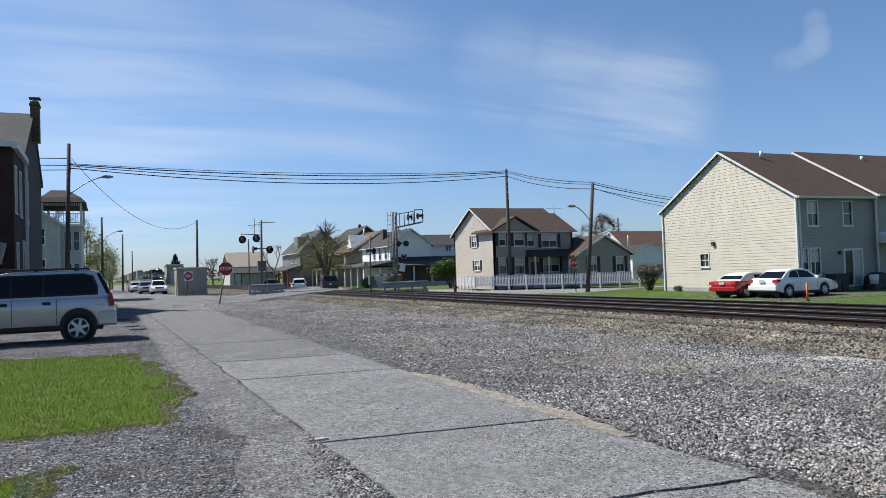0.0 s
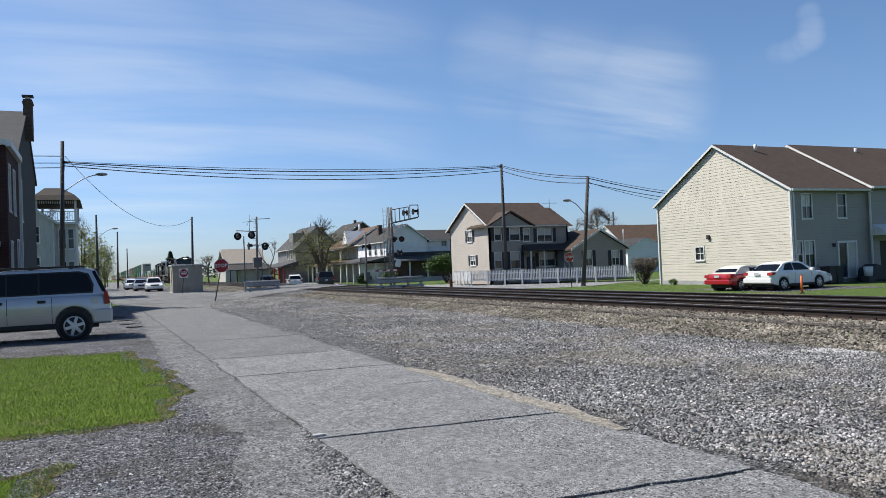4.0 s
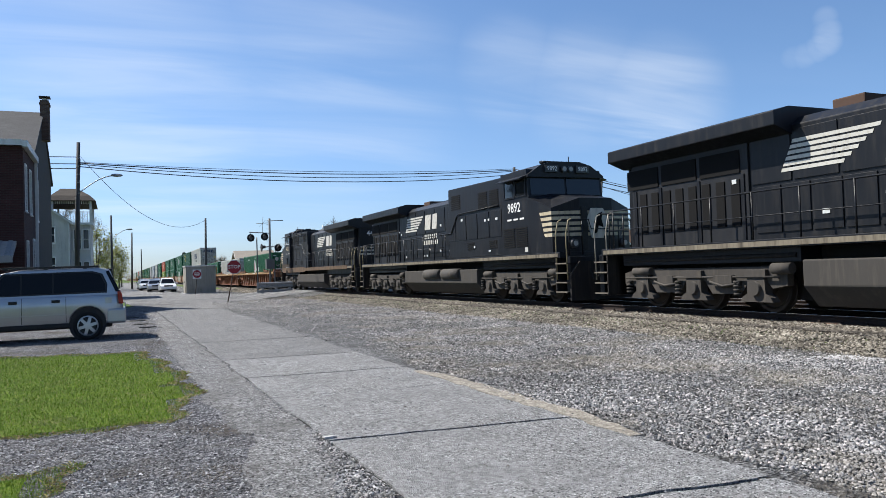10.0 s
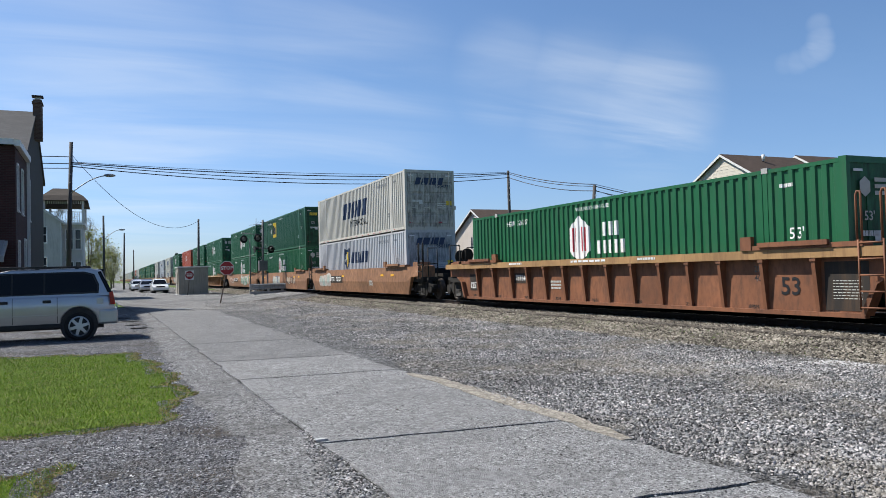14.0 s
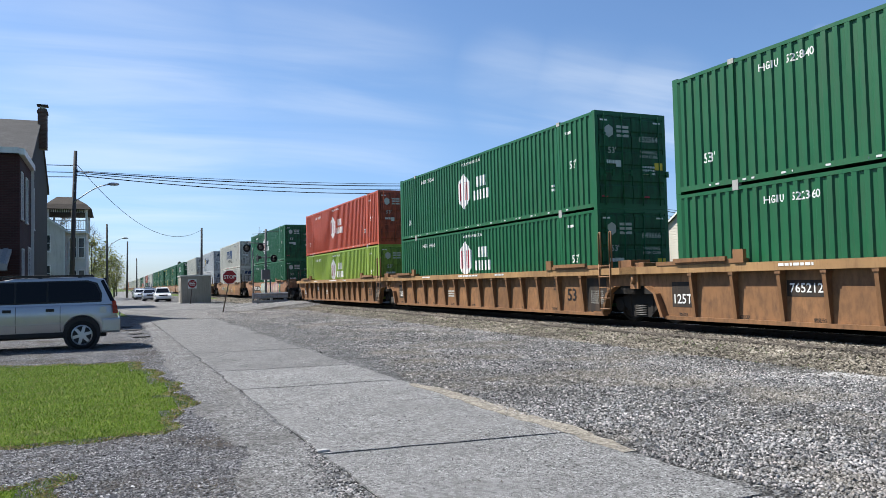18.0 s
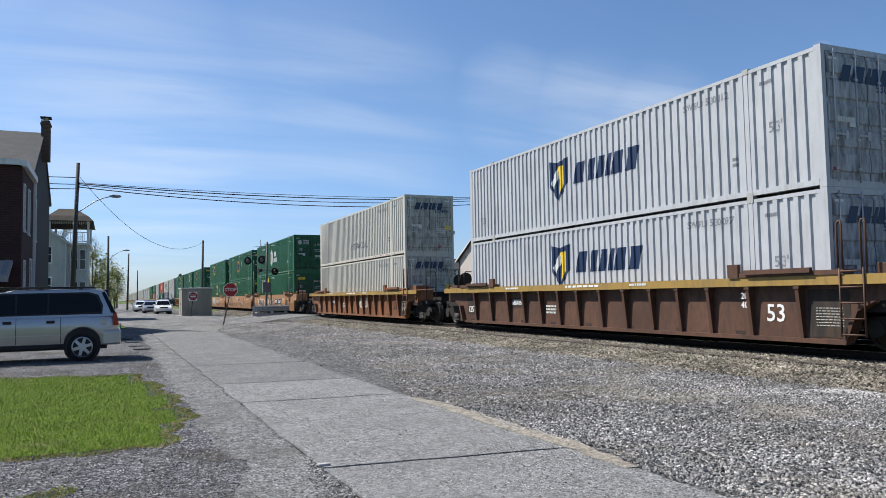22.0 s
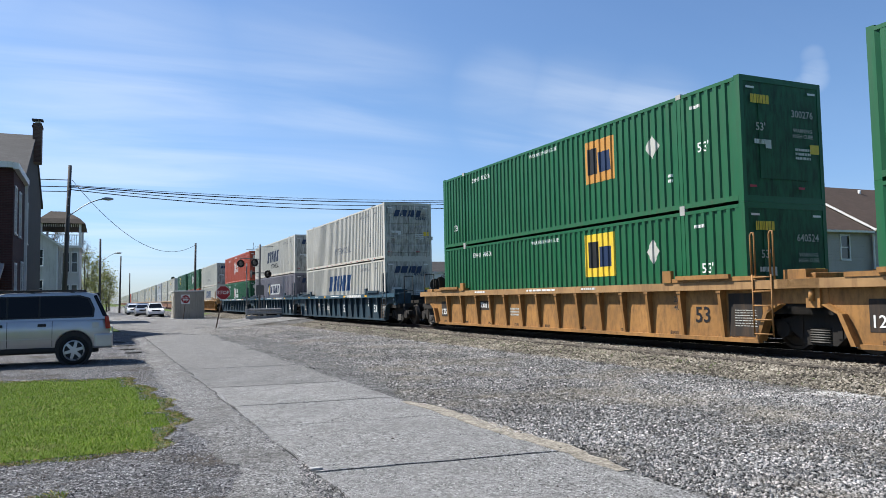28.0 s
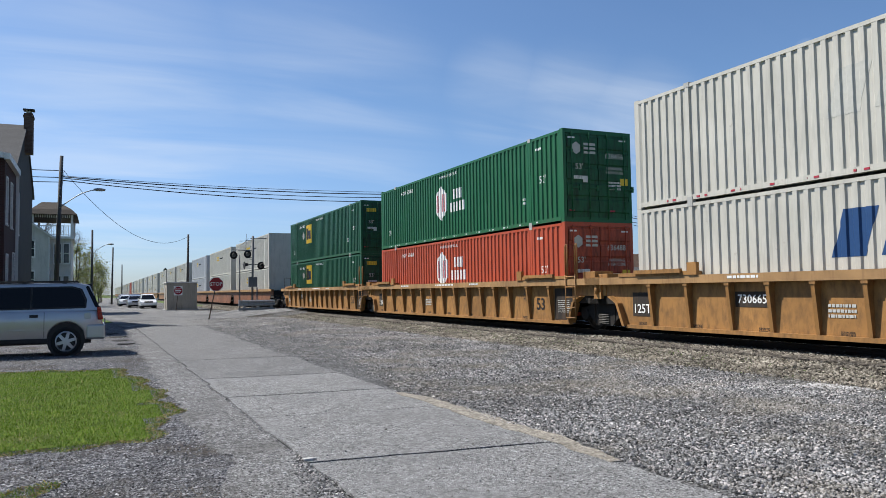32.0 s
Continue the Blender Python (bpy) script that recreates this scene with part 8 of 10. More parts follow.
part("wall", box(30.4, 128, FAR_Z, 38.5, 142, 5.7), DARK_SIDING, h5)
part("gable_wall", prism([(30.4, 5.7), (38.5, 5.7), (34.5, 9.4)], "y", 128, 128.3), DARK_SIDING, h5)
gable_roof(h5, "y", 128, 142, 30.4, 38.5, 5.7, 9.4, 0.4, 0.18, GREY_ROOF, rake=0.3)
for wx, wz, ww, wt in ((33.9, 6.4, 0.75, 1.2), (33.9, 3.7, 0.8, 1.5), (33.9, 0.8, 0.9, 1.7)):
    window(h5, "x", 127.95, -1, wx, wz, wx + ww, wz + wt, 1, 2)
window(h5, "y", 30.35, -1, 130.0, 3.8, 131.2, 5.4, 1, 2)
window(h5, "y", 30.35, -1, 133.0, 3.8, 134.2, 5.4, 1, 2)
part("dormer", box(30.8, 131, 6.0, 33.0, 134, 8.4), DARK_SIDING, h5)
part("porch_roof", prism([(27.6, 2.4), (27.6, 2.6), (30.4, 3.4), (30.4, 2.4)], "y", 126, 142), GREY_ROOF, h5)
for y in (126.3, 130, 134):
    part("porch_post", box(27.8, y, FAR_Z, 28.1, y + 0.3, 2.4), paint("dark red post", (0.25, 0.04, 0.03)), h5)
part("chimney", tube((34.5, 133, 9.0), (34.5, 133, 10.2), 0.14, seg=10), GUTTER, h5)
h6 = thing("house", "brown-roofed house behind the terrace", "house")
part("wall", box(44, 150, FAR_Z, 56, 164, 7.0), BROWN_BRICK, h6)
gable_roof(h6, "y", 150, 164, 44, 56, 7.0, 11.4, 0.4, 0.2, DARK_ROOF, rake=0.3)
part("gable_wall", prism([(44, 7.0), (56, 7.0), (50, 11.4)], "y", 150, 150.3), BROWN_BRICK, h6)
part("chimney", box(49.6, 154, 10.5, 50.1, 154.5, 12.1), BROWN_BRICK, h6)
h7 = thing("house", "white house with red-brown roof beyond the garage", "house")
part("wing_wall", box(63.4, 80, FAR_Z, 69.8, 83.98, 2.9), WHITE_SIDING, h7)
part("gable_wall", prism([(63.4, 2.9), (69.8, 2.9), (66.6, 4.1)], "y", 79.98, 80.18), WHITE_SIDING, h7)
gable_roof(h7, "y", 80.2, 86.0, 63.4, 69.8, 2.9, 4.1, 0.3, 0.14, DARK_ROOF, rake=0.3)
part("wall", box(66.0, 84, FAR_Z, 80, 92, 3.4), WHITE_SIDING, h7)
gable_fill(h7, "x", 66.0, 0.2, 84, 92, 3.4, 6.2, WHITE_SIDING)
gable_roof(h7, "x", 66.0, 80, 84, 92, 3.4, 6.2, 0.3, 0.18, RED_ROOF, rake=0.2)
part("vent_pipe", tube((64.4, 82, 3.2), (64.4, 82, 5.5), 0.07, seg=8), TRIM, h7)
for wx in (64.6, 67.4):
    window(h7, "x", 79.95, -1, wx, 0.5, wx + 0.9, 1.4, 1, 2)
# sheds and low buildings beyond the crossing
h8 = thing("house", "white two-storey building with a tan metal roof beyond the crossing", "house")
part("wall", box(21.8, 150, 0, 29.4, 160, 3.7), STUCCO, h8)
gable_roof(h8, "x", 21.8, 29.4, 150, 160, 3.7, 6.5, 0.3, 0.14, paint("tan metal roof", (0.36, 0.31, 0.25), 0.6), rake=0.2)
for k in range(4):
    window(h8, "x", 149.95, -1, 22.6 + k * 1.8, 2.3, 23.4 + k * 1.8, 3.3, 1, 2)
h8b = thing("shed", "low pale green shed with a dark overhanging roof", "shed")
part("wall", box(23.0, 140, 0, 28.4, 145, 2.2), paint("pale green block", (0.46, 0.50, 0.40), 0.85), h8b)
part("roof", prism([(139.0, 2.2), (139.0, 2.34), (142.5, 3.3), (146.0, 2.34), (146.0, 2.2)], "x", 20.8, 28.7), DARK_ROOF, h8b)
for x in (21.0, 22.2):
    part("post", box(x, 139.2, 0, x + 0.16, 139.36, 2.2), DARK_WOOD, h8b)
h9 = thing("shed", "tan flat-roofed trackside building", "shed")
part("wall", box(17.2, 252, FAR_Z, 22.0, 262, 6.1), paint("tan block", (0.40, 0.36, 0.29), 0.85), h9)
part("roof", box(16.9, 251.6, 6.1, 22.3, 262.4, 6.5), GUTTER, h9)
part("door", box(18.2, 251.93, FAR_Z, 20.6, 251.99, 4.2), STUCCO, h9)

# -- the dark brick house and its taller rear block --
b1 = thing("brick_house", "dark red brick house with tall white-framed windows", "house")
bw = [(37.2, 4.8, 37.75, 6.75), (39.1, 4.8, 39.75, 6.75), (40.2, 1.0, 40.9, 3.6), (37.5, 1.0, 38.1, 3.4)]
bm = bmesh.new()
add_wall(bm, "y", -3.6, -0.3, 36.7, 41.4, 0, 7.55, bw)
part("side_wall", bm, RED_BRICK, b1)
part("front_wall", box(-12, 36.7, 0, -3.9, 37.0, 7.55), RED_BRICK, b1)
part("roof", prism([(-12, 7.5), (-12, 7.95), (-3.5, 7.72), (-3.5, 7.5)], "y", 36.5, 41.4), GREY_ROOF, b1)
part("cornice", box(-3.62, 36.45, 7.45, -3.40, 41.45, 7.72), TRIM, b1)
part("cornice", box(-12, 36.42, 7.5, -3.62, 36.66, 7.75), TRIM, b1)
for hh in bw:
    window(b1, "y", -3.6, 1, *hh, 1, 2)
part("awning", prism([(36.65, 3.4), (36.65, 3.25), (35.2, 2.6), (35.2, 2.72)], "x", -7.5, -3.9), paint("striped awning metal", (0.40, 0.36, 0.33), 0.5), b1)
for k in range(9):
    part("awning_rib", prism([(36.65, 3.43), (36.65, 3.40), (35.2, 2.72), (35.2, 2.76)], "x", -7.4 + k * 0.4, -7.22 + k * 0.4), paint("grey awning rib", (0.30, 0.29, 0.28), 0.5), b1)
part("awning_valance", box(-7.5, 35.14, 2.45, -3.9, 35.2, 2.72), paint("grey awning rib", (0.30, 0.29, 0.28), 0.5), b1)
part("downspout", box(-3.58, 41.42, 0, -3.46, 41.54, 7.5), GUTTER, b1)
bw2 = [(43.0, 4.8, 43.7, 6.8), (42.6, 1.2, 43.3, 3.4)]
bm = bmesh.new()
add_wall(bm, "y", -3.66, -0.3, 41.6, 52.6, 0, 7.9, bw2)
part("gable_wall", bm, GREY_BRICK, b1)
part("gable_wall", prism([(41.6, 7.9), (52.6, 7.9), (47.4, 11.0)], "x", -3.96, -3.66), GREY_BRICK, b1)
for hh in bw2:
    window(b1, "y", -3.66, 1, *hh, 1, 2)
part("front_wall", box(-14, 41.42, 0, -3.96, 41.7, 7.9), GREY_BRICK, b1)
gable_roof(b1, "x", -14, -3.9, 41.6, 52.9, 7.8, 10.95, 0.3, 0.18, GREY_ROOF, trim=False, rake=0.32)
ch = part("chimney", box(-3.72, 46.7, 9.5, -3.28, 47.5, 11.72), BROWN_BRICK, b1)
part("chimney_band", box(-3.76, 46.66, 11.5, -3.24, 47.54, 11.60), BROWN_BRICK, ch)
part("chimney_pot", tube((-3.5, 47.1, 11.72), (-3.5, 47.1, 11.92), 0.15, 0.14, 12), STUCCO, ch)
part("chimney_cap", box(-3.78, 46.8, 11.92, -3.22, 47.4, 11.98), DARK_WOOD, ch)

# -- the white stuccoed house with the roofed balcony --
w1 = thing("balcony_house", "pale stucco house with a roofed corner balcony", "house")
wh = [(-5.05, 4.8, -4.6, 6.1), (-5.05, 2.3, -4.6, 3.6)]
bm = bmesh.new()
add_wall(bm, "x", 69.0, 0.3, -11.5, -3.5, 0, 6.5, wh)
part("front_wall", bm, STUCCO, w1)
part("side_wall", box(-3.8, 69.3, 0, -3.5, 80, 6.5), STUCCO, w1)
part("gable_wall", prism([(-11.5, 6.5), (-3.5, 6.5), (-7.5, 9.4)], "y", 69.0, 69.3), STUCCO, w1)
gable_roof(w1, "y", 69, 80, -11.5, -3.5, 6.5, 9.4, 0.3, 0.16, GREY_ROOF, rake=0.2)
for hh in wh:
    window(w1, "x", 69.0, -1, *hh, 1, 2)
part("balcony_wall", box(-3.5, 69.6, 0, -1.95, 77, 6.3), STUCCO, w1)
for z0 in (1.6, 4.3):
    window(w1, "x", 69.55, -1, -3.2, z0, -2.7, z0 + 1.6, 1, 2)
    window(w1, "x", 69.55, -1, -2.5, z0, -2.1, z0 + 1.6, 1, 2)
part("balcony_floor", box(-5.0, 69.3, 6.3, -1.75, 77.2, 6.5), TRIM, w1)
for x, y in ((-1.9, 69.5), (-4.8, 69.5), (-1.9, 77), (-4.8, 77)):
    part("balcony_post", box(x - 0.09, y - 0.09, 6.5, x + 0.09, y + 0.09, 8.3), TRIM, w1)
for k in range(16):
    part("baluster", box(-4.7 + k * 0.18, 69.46, 6.55, -4.66 + k * 0.18, 69.5, 7.35), TRIM, w1)
for z0 in (6.6, 7.35):
    part("balcony_rail", box(-4.8, 69.45, z0, -1.9, 69.52, z0 + 0.06), TRIM, w1)
for k in range(18):
    part("frieze_bracket", box(-4.75 + k * 0.165, 69.42, 8.05, -4.69 + k * 0.165, 69.5, 8.28), TRIM, w1)
bm = bmesh.new()
low = [bm.verts.new(p) for p in ((-5.3, 68.9, 8.3), (-1.5, 68.9, 8.3), (-1.5, 77.6, 8.3), (-5.3, 77.6, 8.3))]
mid_ = [bm.verts.new(p) for p in ((-4.9, 69.4, 8.75), (-1.9, 69.4, 8.75), (-1.9, 77.1, 8.75), (-4.9, 77.1, 8.75))]
top = [bm.verts.new(p) for p in ((-4.2, 70.6, 9.45), (-2.9, 70.6, 9.45), (-2.9, 76, 9.45), (-4.2, 76, 9.45))]
for a, b in ((low, mid_), (mid_, top)):
    for k in range(4):
        bm.faces.new((a[k], a[(k + 1) % 4], b[(k + 1) % 4], b[k]))
bm.faces.new(top)
bm.faces.new(low[::-1])
part("balcony_roof", bm, shingles("brown-grey shingles", (0.065, 0.055, 0.046)), w1)
part("downspout", box(-3.62, 68.9, 0, -3.5, 69.0, 6.4), GUTTER, w1)

# ---- street furniture ----
POLE_WOOD = paint("weathered pole wood", (0.085, 0.08, 0.077), 0.9, dirt=(0.04, 0.037, 0.034), amount=0.6)
WIRE = plain("black cable", (0.012, 0.012, 0.013), 0.6)
GALV = paint("galvanised steel", (0.34, 0.35, 0.36), 0.5, 0.3, amount=0.5)
SIG = paint("dull grey signal steel", (0.15, 0.155, 0.16), 0.6, 0.2, amount=0.5)
SIGNAL_BLACK = paint("flat black signal", (0.012, 0.012, 0.013), 0.6)
SIGN_RED = plain("red sign sheet", (0.30, 0.012, 0.016), 0.4)
SIGN_WHITE = plain("white sign sheet", (0.75, 0.75, 0.74), 0.4)
POST_STEEL = paint("rusty sign post", (0.10, 0.07, 0.055), 0.7)
LENS_RED = plain("dark red lens", (0.12, 0.008, 0.008), 0.15)
FENCE_WHITE = paint("white vinyl fence", (0.78, 0.78, 0.77), 0.4, amount=0.15)


def utility_pole(base, top, r0, r1, label, arm=None):
    p = thing("utility_pole", label, "utility pole", "utility poles")
    p.matrix_basis = Matrix.Translation(base)
    d = Vector(top) - Vector(base)
    part("pole", tube((0, 0, -0.2), d, r0, r1, 12), POLE_WOOD, p)
    for k in range(4):
        f = 0.9 - 0.05 * k
        q = d * f
        part("insulator", tube(q + Vector((0.0, -r1 - 0.02, 0)), q + Vector((0.0, -r1 - 0.16, 0.02)), 0.045, 0.035, 8), GALV, p)
    if arm:
        reach, h = arm
        bm = bmesh.new()
        pts = []
        for k in range(9):
            f = k / 8
            pts.append(Vector((d.x * h / d.z + reach * f, -0.1, h + 1.25 * math.sin(f * 1.45))))
        add_path(bm, pts, 0.035, 6)
        add_tube(bm, (d.x * h / d.z, -0.1, h + 0.05), pts[4], 0.02, seg=6)
        part("lamp_arm", bm, GALV, p)
        e = pts[-1]
        bm = bmesh.new()
        bmesh.ops.create_uvsphere(bm, u_segments=14, v_segments=8, radius=0.2)
        for v in bm.verts:
            v.co = Vector((v.co.x * 1.9, v.co.y * 0.8, v.co.z * 0.55)) + e + Vector((0.25 if reach > 0 else -0.25, 0, 0.03))
        part("lamp_head", bm, GALV, p, "grey cobra-head street lamp")
    return p


utility_pole((-2.42, 54, 0), (-2.12, 54, 10.65), 0.17, 0.11, "weathered wooden utility pole with a street lamp", (2.1, 7.25))
utility_pole((33.90, 60.4, FAR_Z), (33.85, 60.4, 10.75), 0.19, 0.12, "tall weathered wooden utility pole beyond the railway")
utility_pole((32.95, 47, FAR_Z), (33.82, 47, 7.85), 0.17, 0.12, "leaning wooden utility pole with a street lamp", (-1.5, 5.2))
utility_pole((8.9, 85, 0), (9.0, 85, 8.0), 0.15, 0.1, "slim wooden utility pole by the track")
utility_pole((-0.5, 100, 0), (-0.5, 100, 9.5), 0.17, 0.11, "dark wooden utility pole with a street lamp", (1.8, 6.5))
utility_pole((2.3, 135, 0), (2.45, 135, 9.4), 0.17, 0.11, "dark wooden utility pole far down the street")
utility_pole((5.4, 190, 0), (5.4, 190, 8.6), 0.17, 0.11, "distant wooden utility pole")
utility_pole((70.5, 92, FAR_Z), (70.5, 92, 8.6), 0.17, 0.11, "dark utility pole behind the houses")


def cable(a, b, sag, r=0.028):
    r *= 0.9
    a, b = Vector(a), Vector(b)
    bm = bmesh.new()
    pts = [a.lerp(b, k / 20) - Vector((0, 0, sag * 4 * (k / 20) * (1 - k / 20))) for k in range(21)]
    add_path(bm, pts, r, 5)
    c = part("overhead_cable", bm, WIRE)
    return tagged(c, "black overhead cable strung between utility poles", "cable", "overhead cables")


for za, zb, sag, r in ((9.34, 10.60, 0.45, 0.02), (9.28, 10.50, 0.55, 0.04), (9.2, 10.40, 0.75, 0.03), (9.05, 10.1, 0.85, 0.035)):
    cable((-2.12, 53.9, za), (33.85, 60.3, zb), sag, r)
for zb, zc, sag, r in ((10.58, 7.9, 0.25, 0.035), (10.45, 7.75, 0.3, 0.03), (10.1, 7.4, 0.35, 0.035)):
    cable((33.85, 60.3, zb), (33.78, 46.9, zc), sag, r)
for zc, d, sag, r in ((7.9, (75, 62, 9.0), 1.2, 0.02), (7.75, (75, 60, 7.9), 1.1, 0.035), (7.4, (75, 60, 7.2), 1.0, 0.03), (7.45, (44, 46, 5.6), 0.3, 0.02)):
    cable((33.78, 46.9, zc), d, sag, r)
for za, sag in ((9.7, 0.3), (9.25, 0.3), (8.95, 0.4)):
    cable((-2.12, 54.1, za), (-40, 52, za + 0.2), sag, 0.03)
cable((-2.0, 54, 9.7), (9.0, 85, 7.8), 2.3, 0.02)
cable((-2.0, 54.2, 9.6), (-3.2, 72, 7.2), 0.6, 0.012)


def stop_sign(base, centre, r, label):
    s = thing("stop_sign", label, "stop sign", "stop signs")
    s.matrix_basis = Matrix.Translation(base)
    d = Vector(centre) - Vector(base)
    part("post", tube((0, 0.03, -0.1), d * 1.12 + Vector((0, 0.03, 0)), 0.035, 0.035, 8), POST_STEEL, s)

    def octo(q, y0, y1):
        pts = [(d.x + q * math.sin((k + 0.5) * math.pi / 4), d.z + q * math.cos((k + 0.5) * math.pi / 4)) for k in range(8)]
        return prism(pts, "y", y0, y1)
    part("rim", octo(r, -0.01, 0.0), SIGN_WHITE, s)
    part("plate", octo(r * 0.93, -0.014, -0.0095), SIGN_RED, s)
    t = part("word", text_mesh("STOP", r * 0.66, SIGN_WHITE), None, s)
    t.matrix_basis = pose(d.x, -0.018, d.z, 90, 0, 0)
    return s


stop_sign((6.26, 47.8, 0), (6.70, 47.8, 2.15), 0.46, "red stop sign on a leaning rusty post")
stop_sign((31.55, 46.4, FAR_Z), (31.40, 46.4, 1.82), 0.40, "red stop sign on a thin post beyond the track")
dn = thing("no_entry_sign", "white square sign with a red disc on a leaning post", "road sign")
dn.matrix_basis = Matrix.Translation((6.65, 73.0, 0))
part("post", tube((0, 0.03, -0.1), (0.26, 0.03, 2.3), 0.035, seg=8), POST_STEEL, dn)
part("plate", box(-0.18, -0.01, 1.45, 0.58, 0.0, 2.3, 0.003), SIGN_WHITE, dn)
part("disc", tube((0.2, -0.016, 1.88), (0.2, -0.0105, 1.88), 0.37, seg=24), SIGN_RED, dn)
part("bar", box(-0.06, -0.022, 1.83, 0.46, -0.0165, 1.93), SIGN_WHITE, dn)
for words, z in (("DO NOT", 2.03), ("ENTER", 1.73)):
    t = part("word", text_mesh(words, 0.14, SIGN_WHITE), None, dn)
    t.matrix_basis = pose(0.2, -0.02, z, 90, 0, 0)

# relay hut
hut = thing("relay_hut", "tan-grey metal railway relay hut beside the street", "hut")
HUT = paint("tan-grey hut metal", (0.36, 0.33, 0.28), 0.6, amount=0.5)
part("body", box(6.14, 76.4, 0, 8.92, 79.6, 2.62, 0.02), HUT, hut)
part("roof", box(6.05, 76.3, 2.62, 9.0, 79.7, 2.74, 0.02), GUTTER, hut)
part("door", box(6.09, 77.2, 0.15, 6.15, 78.2, 2.2, 0.01), HUT, hut)
part("handle", box(6.06, 77.3, 1.05, 6.1, 77.36, 1.25), STEEL_DARK, hut)
part("base", box(6.0, 76.2, -0.05, 9.05, 79.8, 0.06), CONCRETE, hut)


def flasher(parent, x, y, z, turn, lit=False, size=1.0):
    """A round crossing light with its dark backing disc and visor, facing along -y turned by degrees."""
    m = pose(x, y, z, 0, 0, turn) @ Matrix.Scale(size, 4)
    d = part("backing_disc", tube((0, 0.0, 0), (0, 0.03, 0), 0.31, seg=22), SIGNAL_BLACK, parent, at=m)
    part("lens", tube((0, -0.03, 0), (0, 0.0, 0), 0.16, seg=16), LENS_RED if not lit else SIG, d)
    bm = bmesh.new()
    for k in range(9):
        a0, a1 = math.pi * (k / 8 * 1.2 - 0.1), math.pi * ((k + 1) / 8 * 1.2 - 0.1)
        if k == 8:
            break
        vs = [bm.verts.new((0.19 * math.cos(a), yy, 0.19 * math.sin(a))) for a, yy in ((a0, 0.0), (a1, 0.0), (a1, -0.26), (a0, -0.26))]
        bm.faces.new(vs)
    part("visor", bm, SIGNAL_BLACK, d)
    return d


sg = thing("crossing_signal", "grey crossing signal mast with flashing lights and box", "crossing signal", "crossing signals")
part("mast", tube((11.35, 61, 0.1), (11.42, 61, 6.15), 0.085, seg=12), SIG, sg)
part("mast", tube((10.3, 60.6, 0.1), (10.3, 60.6, 4.6), 0.05, seg=10), SIG, sg)
bm = bmesh.new()
add_tube(bm, (11.2, 61, 5.95), (12.5, 61, 5.98), 0.03, seg=6)
add_tube(bm, (10.35, 61, 5.72), (11.4, 61, 5.80), 0.02, seg=6)
add_tube(bm, (10.85, 61, 5.0), (10.9, 61, 6.3), 0.018, seg=6)
add_tube(bm, (10.6, 61, 5.45), (11.1, 61, 6.0), 0.012, seg=6)
part("cross_arm", bm, SIG, sg)
bm = bmesh.new()
add_tube(bm, (9.8, 61, 5.05), (11.4, 61, 4.95), 0.035, seg=8)
add_tube(bm, (9.86, 61, 4.5), (9.86, 61, 5.05), 0.025, seg=8)
add_tube(bm, (10.95, 61, 4.4), (11.4, 61, 4.4), 0.03, seg=8)
add_tube(bm, (10.6, 61, 3.85), (12.3, 61, 3.85), 0.035, seg=8)
part("light_bracket", bm, SIG, sg)
for k in range(8):
    part("rung", cached("mast_rung", lambda: tube((-0.25, 0, 0), (0.0, 0, 0), 0.012, seg=5), SIG), SIG, sg, at=(11.4, 61, 3.2 + k * 0.35))
flasher(sg, 9.86, 60.7, 4.58, 12, True)
flasher(sg, 10.95, 60.7, 4.66, 12, True)
flasher(sg, 10.75, 61.0, 3.78, 95)
flasher(sg, 12.05, 61.0, 3.75, 20, True)
flasher(sg, 12.2, 61.1, 3.78, -95)
part("control_box", box(11.0, 60.5, 2.05, 11.66, 61.0, 2.85, 0.02), SIG, sg)
part("control_box_post", tube((11.7, 60.8, 0.2), (11.7, 60.8, 2.0), 0.05, seg=8), SIG, sg)

sg2 = thing("crossing_signal", "tall lattice crossing signal with a light gantry arm", "crossing signal", "crossing signals")
bm = bmesh.new()
for dx, dy in ((0, 0), (0.22, 0), (0, 0.22), (0.22, 0.22)):
    add_tube(bm, (18.7 + dx, 50 + dy, FAR_Z), (18.7 + dx, 50 + dy, 5.9), 0.045, seg=6)
part("mast", bm, SIG, sg2)
for k in range(15):
    part("lattice_bar", cached("lattice", lambda: tube((0, 0, 0), (0.22, 0, 0.36), 0.02, seg=5), SIG), SIG, sg2, at=(18.7, 50, k * 0.38))
bm = bmesh.new()
for x in (18.25, 18.5):
    add_tube(bm, (x, 50, 0.4), (x, 50, 5.9), 0.018, seg=6)
for k in range(17):
    add_tube(bm, (18.25, 50, 0.5 + k * 0.32), (18.5, 50, 0.5 + k * 0.32), 0.014, seg=5)
part("ladder", bm, SIG, sg2)
bm = bmesh.new()
add_tube(bm, (18.8, 49.95, 4.75), (20.9, 49.95, 5.15), 0.06, seg=6)
add_tube(bm, (18.9, 49.95, 5.72), (20.2, 49.95, 5.92), 0.03, seg=6)
for x in (19.15, 19.5, 19.85, 20.2):
    add_tube(bm, (x, 49.95, 4.75 + (x - 18.7) * 0.19), (x, 49.95, 5.66 + (x - 18.7) * 0.16), 0.03, seg=6)
for a, b in (((20.3, 5.1), (20.3, 6.05)), ((20.95, 5.15), (20.95, 6.05)), ((20.3, 6.05), (20.95, 6.05))):
    add_tube(bm, (a[0], 49.95, a[1]), (b[0], 49.95, b[1]), 0.035, seg=6)
part("gantry_arm", bm, SIG, sg2)
